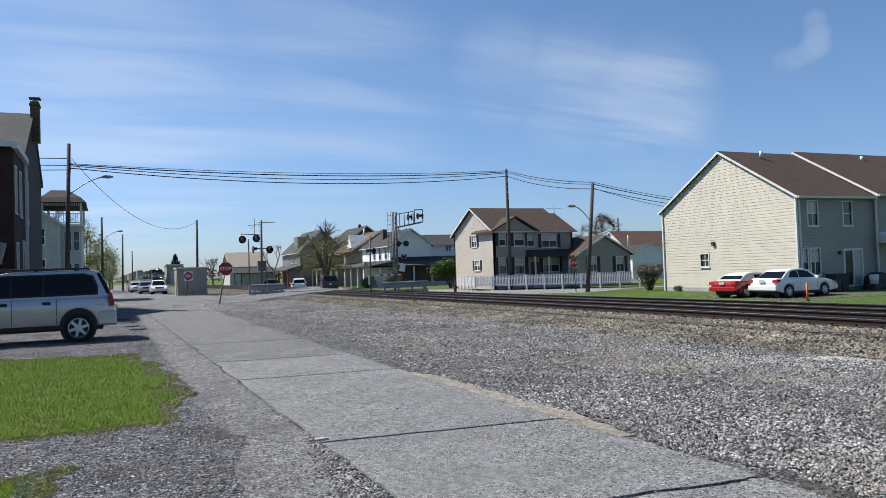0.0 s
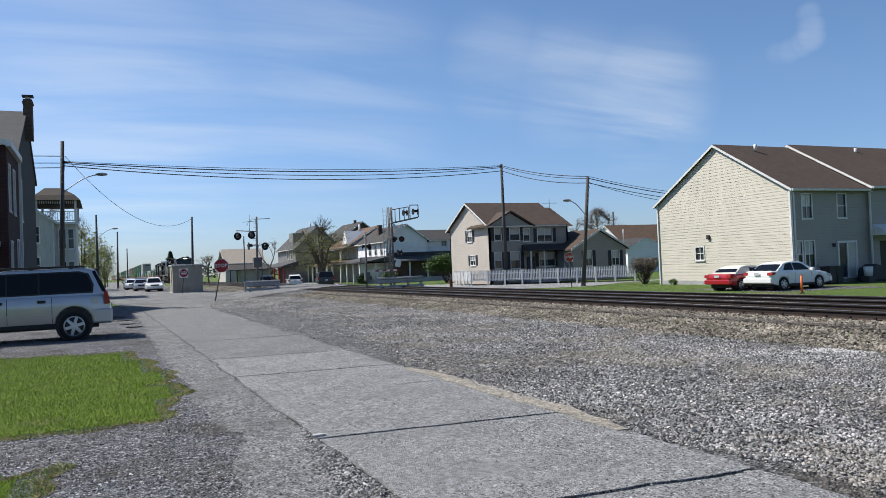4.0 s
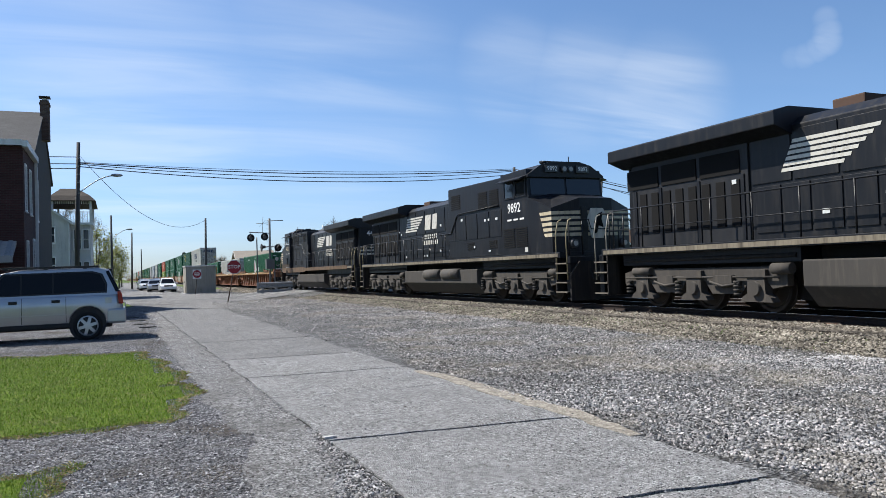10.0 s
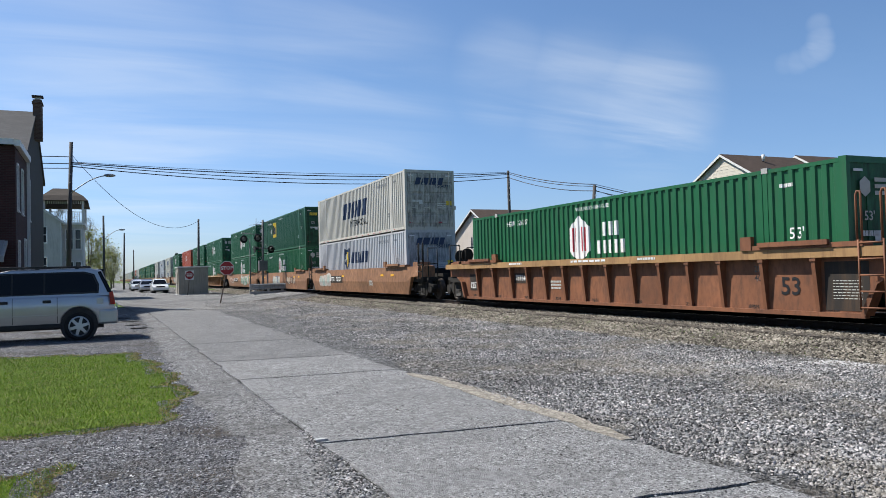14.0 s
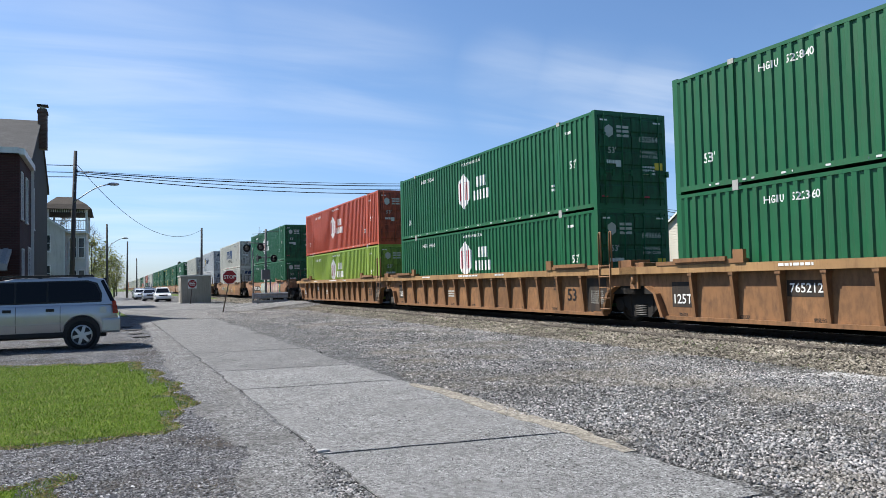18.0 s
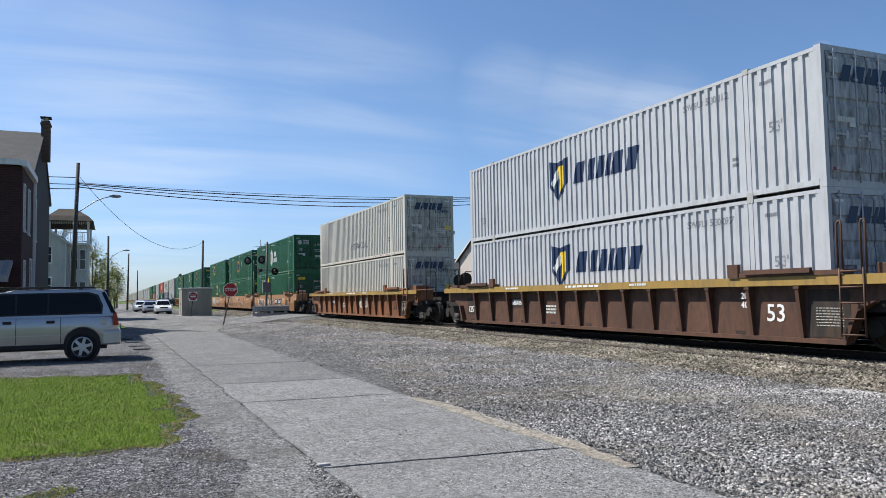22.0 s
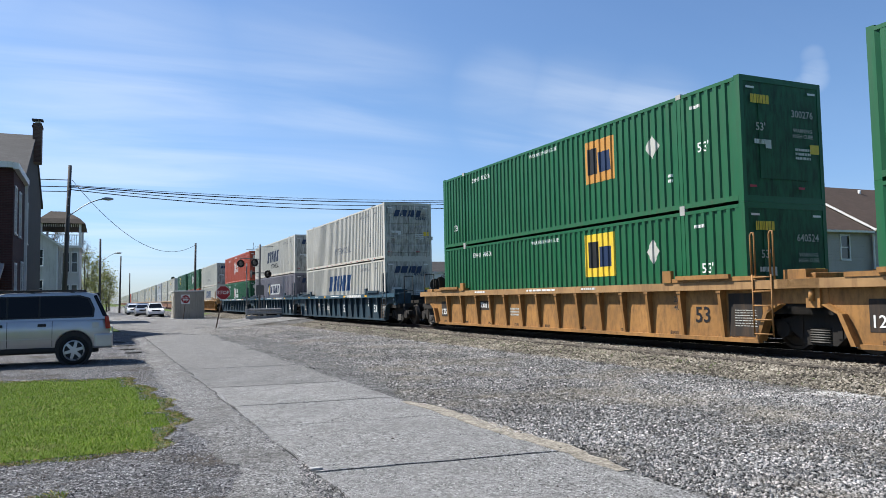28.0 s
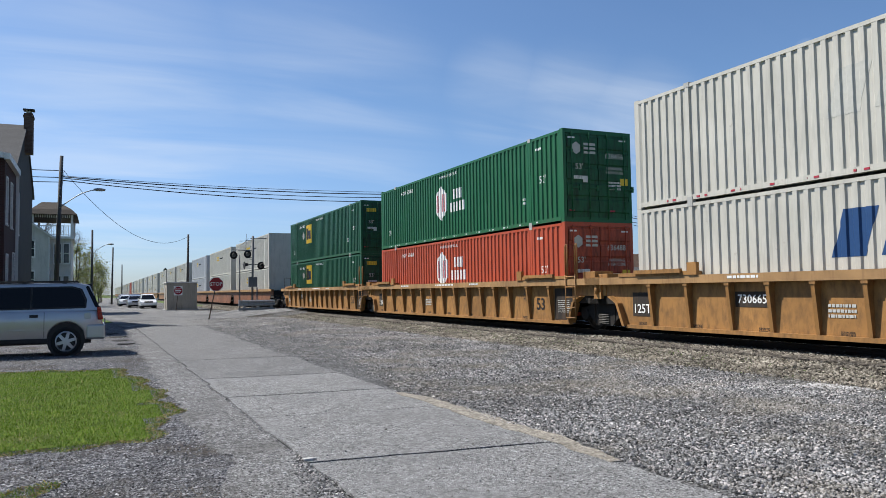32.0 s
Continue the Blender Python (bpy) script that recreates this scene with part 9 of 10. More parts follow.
for x, t in ((19.75, 95), (20.0, -95), (20.5, 95), (20.85, -95)):
    flasher(sg2, x, 49.8, 5.48 if x < 20.2 else 5.56, t, size=0.72)
for x, t in ((18.95, 30), (19.5, -35), (19.2, 95), (19.45, -95)):
    flasher(sg2, x, 49.75, 3.6 if x in (18.95, 19.5) else 2.65, t, size=0.68)
cb = part("crossbuck", box(-0.55, -0.01, -0.09, 0.55, 0.01, 0.09), SIGN_WHITE, sg2, "white crossbuck board", at=pose(19.25, 49.7, 4.25, 0, 48, 0))
part("crossbuck", box(-0.55, -0.01, -0.09, 0.55, 0.01, 0.09), SIGN_WHITE, sg2, "white crossbuck board", at=pose(19.25, 49.68, 4.25, 0, -48, 0))
part("track_sign", box(-0.2, -0.01, -0.28, 0.2, 0.01, 0.28), SIGN_WHITE, sg2, at=pose(19.15, 49.7, 1.9, 0, 12, 0))
sg3 = thing("crossing_signal", "short black crossing signal on a thin mast", "crossing signal", "crossing signals")
part("mast", tube((16.85, 50, -0.1), (16.88, 50, 4.15), 0.06, seg=10), SIG, sg3)
flasher(sg3, 16.6, 49.9, 3.12, 70, size=0.75)
flasher(sg3, 17.1, 49.9, 3.12, -70, size=0.75)
part("light_bracket", tube((16.4, 50, 3.15), (17.3, 50, 3.15), 0.03, seg=8), SIG, sg3)
part("gate_drive", box(16.72, 49.85, 0.75, 17.08, 50.15, 1.35, 0.03), SIG, sg3)
for k in range(8):
    part("gate_arm", cached(("gate_seg", k % 2), lambda: box(0, -0.02, -0.05, 0.27, 0.02, 0.06), SIGN_RED if k % 2 else SIGN_WHITE), None, sg3, at=(17.15 + k * 0.27, 49.75, 1.40))


def guardrail(x0, x1, y, z, label):
    g = thing("guardrail", label, "guardrail", "guardrails")
    n = max(3, int((x1 - x0) / 0.75))
    for k in range(n):
        x = x0 + 0.2 + (x1 - x0 - 0.4) * k / (n - 1)
        part("post", box(x - 0.09, y + 0.05, z - 0.1, x + 0.09, y + 0.2, z + 0.85), GALV, g)
    wave = [(y, 0.38), (y - 0.06, 0.44), (y - 0.06, 0.50), (y, 0.56), (y, 0.64), (y - 0.06, 0.70), (y - 0.06, 0.76), (y, 0.82), (y + 0.012, 0.82), (y + 0.012, 0.38)]
    part("rail", prism([(a, z + b) for a, b in wave], "x", x0, x1), GALV, g)
    part("end_cap", box(x0 - 0.25, y - 0.07, z + 0.38, x0, y + 0.02, z + 0.82, 0.02), GALV, g)
    part("rail", box(x0 - 0.25, y - 0.03, z + 0.05, x1, y + 0.02, z + 0.25), GALV, g)
    return g


guardrail(10.05, 12.55, 58.2, 0.2, "galvanised guardrail in front of the crossing signal")
guardrail(17.2, 20.6, 48.6, 0.12, "galvanised guardrail by the lattice signal")

# picket fence
fence = thing("picket_fence", "white vinyl picket fence along the far street", "fence")
corners = [(32.7, 69.2), (30.95, 61.8), (40.6, 50.4)]
picket = mesh_of("picket", prism([(-0.036, 0.16), (0.036, 0.16), (0.036, 1.06), (0.0, 1.14), (-0.036, 1.06)], "y", -0.012, 0.012), FENCE_WHITE)
post = mesh_of("post", box(-0.065, -0.065, 0, 0.065, 0.065, 1.32, 0.01), FENCE_WHITE)
for (ax, ay), (bx_, by) in zip(corners, corners[1:]):
    length = math.hypot(bx_ - ax, by - ay)
    turn = math.degrees(math.atan2(by - ay, bx_ - ax))
    n = int(length / 0.145)
    for k in range(n):
        f = (k + 0.5) / n
        o = new("picket", picket)
        o.parent = fence
        o.matrix_basis = pose(ax + (bx_ - ax) * f, ay + (by - ay) * f, -0.16, 0, 0, turn)
    m = int(length / 1.85) + 1
    for k in range(m + 1):
        f = k / m
        o = new("post", post)
        o.parent = fence
        o.matrix_basis = pose(ax + (bx_ - ax) * f, ay + (by - ay) * f, -0.41, 0, 0, turn)
    for z0 in (0.26, 0.78):
        part("fence_rail", box(0, -0.02, z0, length, 0.02, z0 + 0.08), FENCE_WHITE, fence, at=pose(ax, ay, -0.16, 0, 0, turn) @ Matrix.Translation((0, 0.03, 0)))

hy = thing("fire_hydrant", "dark red fire hydrant on the grass", "fire hydrant")
hy.matrix_basis = Matrix.Translation((27.3, 58.4, FAR_Z))
HYD = paint("dark red hydrant", (0.12, 0.02, 0.018), 0.5)
part("barrel", tube((0, 0, 0), (0, 0, 0.62), 0.13, seg=12), HYD, hy)
part("cap", tube((0, 0, 0.62), (0, 0, 0.82), 0.16, 0.06, 12), HYD, hy)
part("outlet", tube((-0.22, 0, 0.48), (0.22, 0, 0.48), 0.07, seg=10), HYD, hy)
mk = thing("marker_post", "orange flexible marker post by the track", "marker post")
mk.matrix_basis = Matrix.Translation((29.57, 24.77, FAR_Z))
part("post", tube((0, 0, 0), (0, 0, 0.82), 0.055, 0.05, 12), plain("orange plastic", (0.75, 0.16, 0.03), 0.5), mk)
part("cap", tube((0, 0, 0.82), (0, 0, 0.86), 0.05, 0.02, 12), plain("orange plastic", (0.75, 0.16, 0.03), 0.5), mk)
part("base", tube((0, 0, 0), (0, 0, 0.05), 0.12, 0.1, 12), SIGNAL_BLACK, mk)

tp = thing("tarpaulin_heap", "purple and pink plastic sheet heaped on the roadside", "plastic sheet")
tp.matrix_basis = Matrix.Translation((24.9, 88.6, FAR_Z))
for k, (x, w, h, ink) in enumerate(((-0.55, 1.0, 0.62, (0.34, 0.10, 0.42)), (0.45, 1.2, 0.5, (0.55, 0.22, 0.48)), (1.25, 0.7, 0.34, (0.28, 0.08, 0.36)))):
    bm = bmesh.new()
    bmesh.ops.create_icosphere(bm, subdivisions=3, radius=1.0)
    for v in bm.verts:
        q = 1 + 0.35 * noise.noise(v.co * 2.2 + Vector((k * 5, 0, 0)))
        v.co = Vector((x + v.co.x * w * 0.5 * q, v.co.y * 0.45 * q, max(0.0, v.co.z * h * q)))
    part("fold", bm, plain("plastic sheet %d" % k, ink, 0.35), tp)

# bins and clutter by the back door
BIN = paint("dark plastic bin", (0.02, 0.022, 0.025), 0.5)
for k, (x, y) in enumerate(((37.9, 29.9), (38.75, 30.1))):
    b = thing("wheeled_bin", "dark plastic wheeled bin with a lid", "bin", "bins by the back door")
    b.matrix_basis = Matrix.Translation((x, y, FAR_Z))
    part("body", prism([(-0.24, 0.05), (0.24, 0.05), (0.30, 0.95), (-0.30, 0.95)], "y", -0.3, 0.3, 0.02), BIN, b)
    part("lid", box(-0.33, -0.36, 0.95, 0.33, 0.34, 1.03, 0.02), BIN, b)
    part("wheel", tube((-0.3, 0.28, 0.1), (0.3, 0.28, 0.1), 0.1, seg=12), SIGNAL_BLACK, b)
cov = thing("covered_grill", "dark cloth-covered grill by the sliding door", "grill")
cov.matrix_basis = Matrix.Translation((42.2, 30.0, FAR_Z))
part("cover", prism([(-1.4, 0.0), (1.3, 0.0), (1.2, 0.75), (0.2, 0.85), (-0.6, 1.05), (-1.2, 0.8)], "y", -0.45, 0.35, 0.12), BIN, cov)
buc = thing("bucket", "white plastic bucket on the step", "bucket")
buc.matrix_basis = Matrix.Translation((40.6, 29.4, FAR_Z))
part("body", tube((0, 0, 0.35), (0, 0, 0.9), 0.22, 0.26, 14), TRIM, buc)
part("crate", box(-0.3, -0.25, 0, 0.3, 0.25, 0.35, 0.02), DARK_WOOD, buc)

# ---- vehicles ----
TYRE = paint("black tyre", (0.012, 0.012, 0.012), 0.85, amount=0.2)
ALLOY = paint("silver alloy wheel", (0.55, 0.56, 0.57), 0.3, 0.7, amount=0.15)
CAR_GLASS = glassy("dark car glass", (0.004, 0.0045, 0.0055), 0.05, 0.22)
CAR_BLACK = paint("black car plastic", (0.015, 0.015, 0.016), 0.55, amount=0.2)
TAIL = plain("red tail light", (0.34, 0.02, 0.012), 0.2)
HEAD = plain("clear headlight", (0.55, 0.57, 0.58), 0.12)
PLATE_BAR = plain("pale number plate", (0.55, 0.55, 0.56), 0.4)


def car_paint(name, colour, metal=0.5):
    if name in MATS:
        return MATS[name]
    m, nt, b = nodes_of(name, 0.33, metal)
    v = coords(nt)
    col = mixed(nt, ramp(nt, noise_of(nt, v, 2.5, 5), [(0.35, grey(0)), (0.75, grey(1))]), colour, tuple(c * 0.92 for c in colour))
    nt.links.new(col, b.inputs["Base Color"])
    b.inputs["Coat Weight"].default_value = 0.6
    b.inputs["Coat Roughness"].default_value = 0.06
    MATS[name] = m
    return m


def wheel_parts(parent, x, y, r, side, w=0.22):
    t = part("wheel", cached(("tyre", r), lambda: tyre_mesh(r, w), TYRE), TYRE, parent, at=pose(x, y, r, 0, 0, 0 if side < 0 else 180))
    part("rim", cached(("rim", r), lambda: rim_mesh(r * 1.08, w), ALLOY), ALLOY, t)
    return t


def tyre_mesh(r, w):
    bm = bmesh.new()
    prof = [(-w / 2 + 0.02, r * 0.70), (-w / 2, r * 0.75), (-w / 2, r * 0.9), (-w / 2 + 0.03, r), (w / 2 - 0.03, r), (w / 2, r * 0.9), (w / 2, r * 0.70)]
    rings = []
    for k in range(28):
        a = k * math.tau / 28
        rings.append([bm.verts.new((q * math.cos(a), p, q * math.sin(a))) for p, q in prof])
    for k in range(28):
        a, b = rings[k], rings[(k + 1) % 28]
        for j in range(len(prof) - 1):
            f = bm.faces.new((a[j], a[j + 1], b[j + 1], b[j]))
            f.smooth = True
    add_tube(bm, (0, -w / 2 + 0.09, 0), (0, w / 2 - 0.02, 0), r * 0.70, seg=28)
    return bm


def rim_mesh(r, w):
    bm = bmesh.new()
    y = -w / 2
    n = 28
    for k in range(n):
        a0, a1 = k * math.tau / n, (k + 1) * math.tau / n
        vs = [bm.verts.new((q * math.cos(a), yy, q * math.sin(a))) for a, q, yy in ((a0, r * 0.67, y + 0.012), (a1, r * 0.67, y + 0.012), (a1, r * 0.60, y - 0.004), (a0, r * 0.60, y - 0.004))]
        bm.faces.new(vs)
        vs = [bm.verts.new((q * math.cos(a), yy, q * math.sin(a))) for a, q, yy in ((a0, r * 0.60, y - 0.004), (a1, r * 0.60, y - 0.004), (a1, r * 0.56, y + 0.06), (a0, r * 0.56, y + 0.06))]
        bm.faces.new(vs)
    for k in range(6):
        a = k * math.tau / 6 + 0.26
        c, s = math.cos(a), math.sin(a)
        px, pz = -s, c
        for wd0, wd1 in ((0.036, 0.042),):
            vs = []
            for q, hw, yy in ((r * 0.12, wd1, y - 0.005), (r * 0.60, wd0, y + 0.005)):
                vs += [(q * c - hw * px, yy, q * s - hw * pz), (q * c + hw * px, yy, q * s + hw * pz)]
            v = [bm.verts.new(p) for p in vs]
            v2 = [bm.verts.new((p[0], p[1] + 0.05, p[2])) for p in vs]
            bm.faces.new((v[0], v[1], v[3], v[2]))
            bm.faces.new((v[0], v[2], v2[2], v2[0]))
            bm.faces.new((v[1], v2[1], v2[3], v[3]))
    add_tube(bm, (0, y - 0.012, 0), (0, y + 0.06, 0), r * 0.17, r * 0.17, 14)
    return bm


def arch(cx, r, z0, n=12):
    """The edge of a wheel opening, from its front foot over the top to its rear foot."""
    a0 = math.asin(max(-0.99, min(0.99, (z0 - r * 0.86) / r)))
    return [(cx + r * math.cos(a), r * 0.86 + r * math.sin(a)) for a in (math.pi - a0 - (math.pi - 2 * a0) * k / n for k in range(n + 1))]


def car(name, label, category, spec, colour_mat, at, group=""):
    """A car along x, its rear at 0. spec gives its outline in metres."""
    c = thing(name, label, category, group)
    c.matrix_basis = at
    L, W, r = spec["length"], spec["width"], spec["wheel"]
    hw = W / 2
    belt = spec["belt"]
    rear, front = spec["axles"]
    z0 = spec["sill"]
    ra = r * spec.get("arch", 1.16)
    low = [(0.06, z0 + 0.12)]
    low += [p for p in arch(rear, ra, z0)]
    low += [p for p in arch(front, ra, z0)]
    low += [(L - 0.1, z0 + 0.05)] + spec["nose"] + [(x, z) for x, z in spec["hood"]] + [(x, z) for x, z in spec["tail"]]
    bm = bmesh.new()
    a = [bm.verts.new((x, -hw, z)) for x, z in low]
    b = [bm.verts.new((x, hw, z)) for x, z in low]
    bm.faces.new(a[::-1])
    bm.faces.new(b)
    n = len(low)
    for i in range(n):
        bm.faces.new((a[i], a[(i + 1) % n], b[(i + 1) % n], b[i]))
    bmesh.ops.recalc_face_normals(bm, faces=bm.faces[:])
    sharp = [e for e in bm.edges if len(e.link_faces) == 2 and e.calc_face_angle(0) > 0.9 and max(v.co.z for v in e.verts) > z0 + 0.15]
    bmesh.ops.bevel(bm, geom=sharp, offset=spec.get("round", 0.07), segments=3, affect="EDGES", profile=0.6)
    swell = lambda x, z: 0.055 * ((z - z0 - 0.38) / 0.40) ** 2 + 0.10 * max(0, (abs(x - L / 2) - L / 2 + 0.75) / 0.75) ** 2
    for z in [z0 + 0.08 * k for k in range(1, 11)]:
        bmesh.ops.bisect_plane(bm, geom=bm.verts[:] + bm.edges[:] + bm.faces[:], plane_co=(0, 0, z), plane_no=(0, 0, 1))
    for x in (0.2, 0.45, 0.75, L - 0.75, L - 0.45, L - 0.2):
        bmesh.ops.bisect_plane(bm, geom=bm.verts[:] + bm.edges[:] + bm.faces[:], plane_co=(x, 0, 0), plane_no=(1, 0, 0))
    for v in bm.verts:
        v.co.y -= math.copysign(min(0.22, swell(v.co.x, v.co.z)), v.co.y) * min(1, abs(v.co.y) / hw)
    bm.normal_update()
    for f in bm.faces:
        f.smooth = abs(f.normal.y) > 0.6
    for e in bm.edges:
        e.smooth = len(e.link_faces) == 2 and e.calc_face_angle(0) < 0.6
    body = part("body", bm, colour_mat, c)
    # greenhouse
    top = spec["roof"]
    tum = spec.get("tumble", 0.2)
    bm = bmesh.new()
    half = lambda z: hw - 0.07 - (z - belt) * tum
    ga = [bm.verts.new((x, -half(z), z)) for x, z in top]
    gb = [bm.verts.new((x, half(z), z)) for x, z in top]
    bm.faces.new(ga[::-1])
    bm.faces.new(gb)
    for i in range(len(top)):
        bm.faces.new((ga[i], ga[(i + 1) % len(top)], gb[(i + 1) % len(top)], gb[i]))
    bmesh.ops.recalc_face_normals(bm, faces=bm.faces[:])
    sharp = [e for e in bm.edges if min(v.co.z for v in e.verts) > belt + 0.08]
    bmesh.ops.bevel(bm, geom=sharp, offset=0.05, segments=3, affect="EDGES", profile=0.6)
    part("roof", bm, spec.get("top_mat") or colour_mat, c)
    for s in (-1, 1):
        for pts in spec["glass"] + ([spec["band"]] if "band" in spec else []):
            bm = bmesh.new()
            proud = 0.003 if pts is spec.get("band") else 0.008
            v1 = [bm.verts.new((x, s * (half(z) + proud), z)) for x, z in pts]
            v2 = [bm.verts.new((x, s * (half(z) - 0.02), z)) for x, z in pts]
            bm.faces.new(v1)
            bm.faces.new(v2[::-1])
            for i in range(len(pts)):
                bm.faces.new((v1[i], v2[i], v2[(i + 1) % len(pts)], v1[(i + 1) % len(pts)]))
            part("side_window" if proud > 0.005 else "window_band", bm, CAR_GLASS if proud > 0.005 else CAR_BLACK, c)
        for x in spec["door_lines"]:
            bm = bmesh.new()
            cols = [[bm.verts.new((x + dx, s * (hw + 0.0015 - swell(x, z)), z)) for z in [z0 + 0.08 * k for k in range(1, 10)] if z < belt] for dx in (-0.007, 0.007)]
            for k in range(len(cols[0]) - 1):
                bm.faces.new((cols[0][k], cols[1][k], cols[1][k + 1], cols[0][k + 1]))
            part("door_seam", bm, CAR_BLACK, body)
        for x in spec["handles"]:
            part("door_handle", box(x - 0.10, min(s * (hw - 0.01), s * (hw + 0.03)), belt - 0.17, x + 0.10, max(s * (hw - 0.01), s * (hw + 0.03)), belt - 0.10, 0.012), CAR_BLACK if spec.get("dark_handles") else colour_mat, body)
        if spec.get("moulding"):
            part("side_moulding", box(rear + ra + 0.05, min(s * (hw - 0.005), s * (hw + 0.02)), 0.66, front - ra - 0.05, max(s * (hw - 0.005), s * (hw + 0.012)), 0.69, 0.006), colour_mat, body)
        part("rocker", box(rear + ra * 0.95, min(s * (hw - 0.12), s * (hw - 0.02)), z0 - 0.06, front - ra * 0.95, max(s * (hw - 0.12), s * (hw - 0.02)), z0 + 0.06, 0.02), CAR_BLACK, body)
        for x in (rear, front):
            wheel_parts(c, x, s * (hw - 0.12), r, s)
            part("wheel_well", cached(("well", r, s), lambda: tube((0, s * 0.10, 0), (0, -s * 0.30, 0), ra * 0.99, seg=20), CAR_BLACK), CAR_BLACK, c, at=(x, s * (hw - 0.14), ra * 0.86))
        tl = spec["tail_light"]
        part("tail_light", prism([(x, z) for x, z in tl], "y", min(s * (hw - 0.28), s * (hw + 0.008)), max(s * (hw - 0.28), s * (hw + 0.008)), 0.01), TAIL, c)
        hl = spec["head_light"]
        part("headlight", prism([(x, z) for x, z in hl], "y", min(s * (hw - 0.42), s * (hw - 0.02)), max(s * (hw - 0.42), s * (hw - 0.02)), 0.01), HEAD, c)
        part("mirror", box(spec["mirror"] - 0.08, min(s * hw, s * (hw + 0.2)), belt - 0.02, spec["mirror"] + 0.08, max(s * hw, s * (hw + 0.2)), belt + 0.14, 0.03), colour_mat, c)
    # windscreens
    for (xa, za), (xb, zb) in (spec["windscreen"], spec["rear_glass"]):
        bm = bmesh.new()
        dx, dz = xb - xa, zb - za
        nrm = Vector((dz, 0, -dx)).normalized()
        if nrm.x * (1 if xa > L / 2 else -1) < 0:
            nrm = -nrm
        quad = []
        for f, inset in ((0.06, 0.06), (0.94, 0.08)):
            x, z = xa + dx * f, za + dz * f
            quad += [Vector((x, -half(z) + inset, z)), Vector((x, half(z) - inset, z))]
        v1 = [bm.verts.new(p + nrm * 0.008) for p in (quad[0], quad[1], quad[3], quad[2])]
        v2 = [bm.verts.new(p - nrm * 0.02) for p in (quad[0], quad[1], quad[3], quad[2])]
        bm.faces.new(v1)
        bm.faces.new(v2[::-1])
        for i in range(4):
            bm.faces.new((v1[i], v2[i], v2[(i + 1) % 4], v1[(i + 1) % 4]))
        part("windscreen", bm, CAR_GLASS, c)
    part("bumper", box(-0.05, -hw + 0.03, z0 + spec.get("rear_bumper", 0.12), 0.42 if "rear_bumper" in spec else 0.16, hw - 0.01, z0 + 0.38, 0.05), spec.get("bumper_mat") or colour_mat, c)
    part("bumper", box(L - 0.16, -hw + 0.05, z0 + 0.06, L + 0.04, hw - 0.05, z0 + 0.32, 0.04), spec.get("bumper_mat") or colour_mat, c)
    part("grille", box(L - 0.05, -0.45, z0 + 0.36, L + 0.01, 0.45, z0 + 0.52, 0.01), CAR_BLACK, c)
    part("number_plate", box(-0.055, -0.16, spec.get("plate", 0.72), -0.03, 0.16, spec.get("plate", 0.72) + 0.14), PLATE_BAR, c)
    part("underbody", box(0.3, -hw + 0.2, z0 - 0.1, L - 0.3, hw - 0.2, z0 + 0.1), CAR_BLACK, c)
    return c


SUV = dict(arch=1.26, length=4.85, width=1.90, wheel=0.365, axles=(0.90, 3.82), sill=0.40, belt=1.16, round=0.06, tumble=0.22,
           nose=[(4.80, 0.55), (4.82, 0.85)], hood=[(4.68, 1.02), (3.55, 1.14), (3.4, 1.16)], tail=[(0.10, 1.16), (0.02, 0.85), (-0.02, 0.60)],
           roof=[(0.08, 1.14), (3.62, 1.14), (2.95, 1.76), (2.5, 1.84), (0.66, 1.86), (0.34, 1.80)],
           band=[(0.42, 1.20), (3.42, 1.18), (2.90, 1.75), (0.76, 1.77), (0.52, 1.70), (0.40, 1.42)],
           glass=[[(0.46, 1.25), (1.70, 1.23), (1.70, 1.73), (0.80, 1.73), (0.58, 1.67), (0.46, 1.42)], [(1.75, 1.23), (2.45, 1.22), (2.45, 1.72), (1.75, 1.73)], [(2.50, 1.22), (3.30, 1.21), (2.86, 1.70), (2.50, 1.72)], [(0.09, 1.22), (0.20, 1.22), (0.44, 1.75), (0.36, 1.78)]],
           door_lines=(1.42, 2.46, 3.38), handles=(1.66, 2.66), rear_bumper=0.0, dark_handles=True, moulding=True,
           tail_light=[(0.0, 0.90), (0.13, 0.90), (0.16, 1.22), (0.06, 1.22)], head_light=[(4.62, 0.80), (4.83, 0.76), (4.80, 0.98), (4.60, 1.0)],
           mirror=3.3, windscreen=((3.62, 1.16), (2.95, 1.76)), rear_glass=((0.08, 1.16), (0.34, 1.80)), plate=0.78)
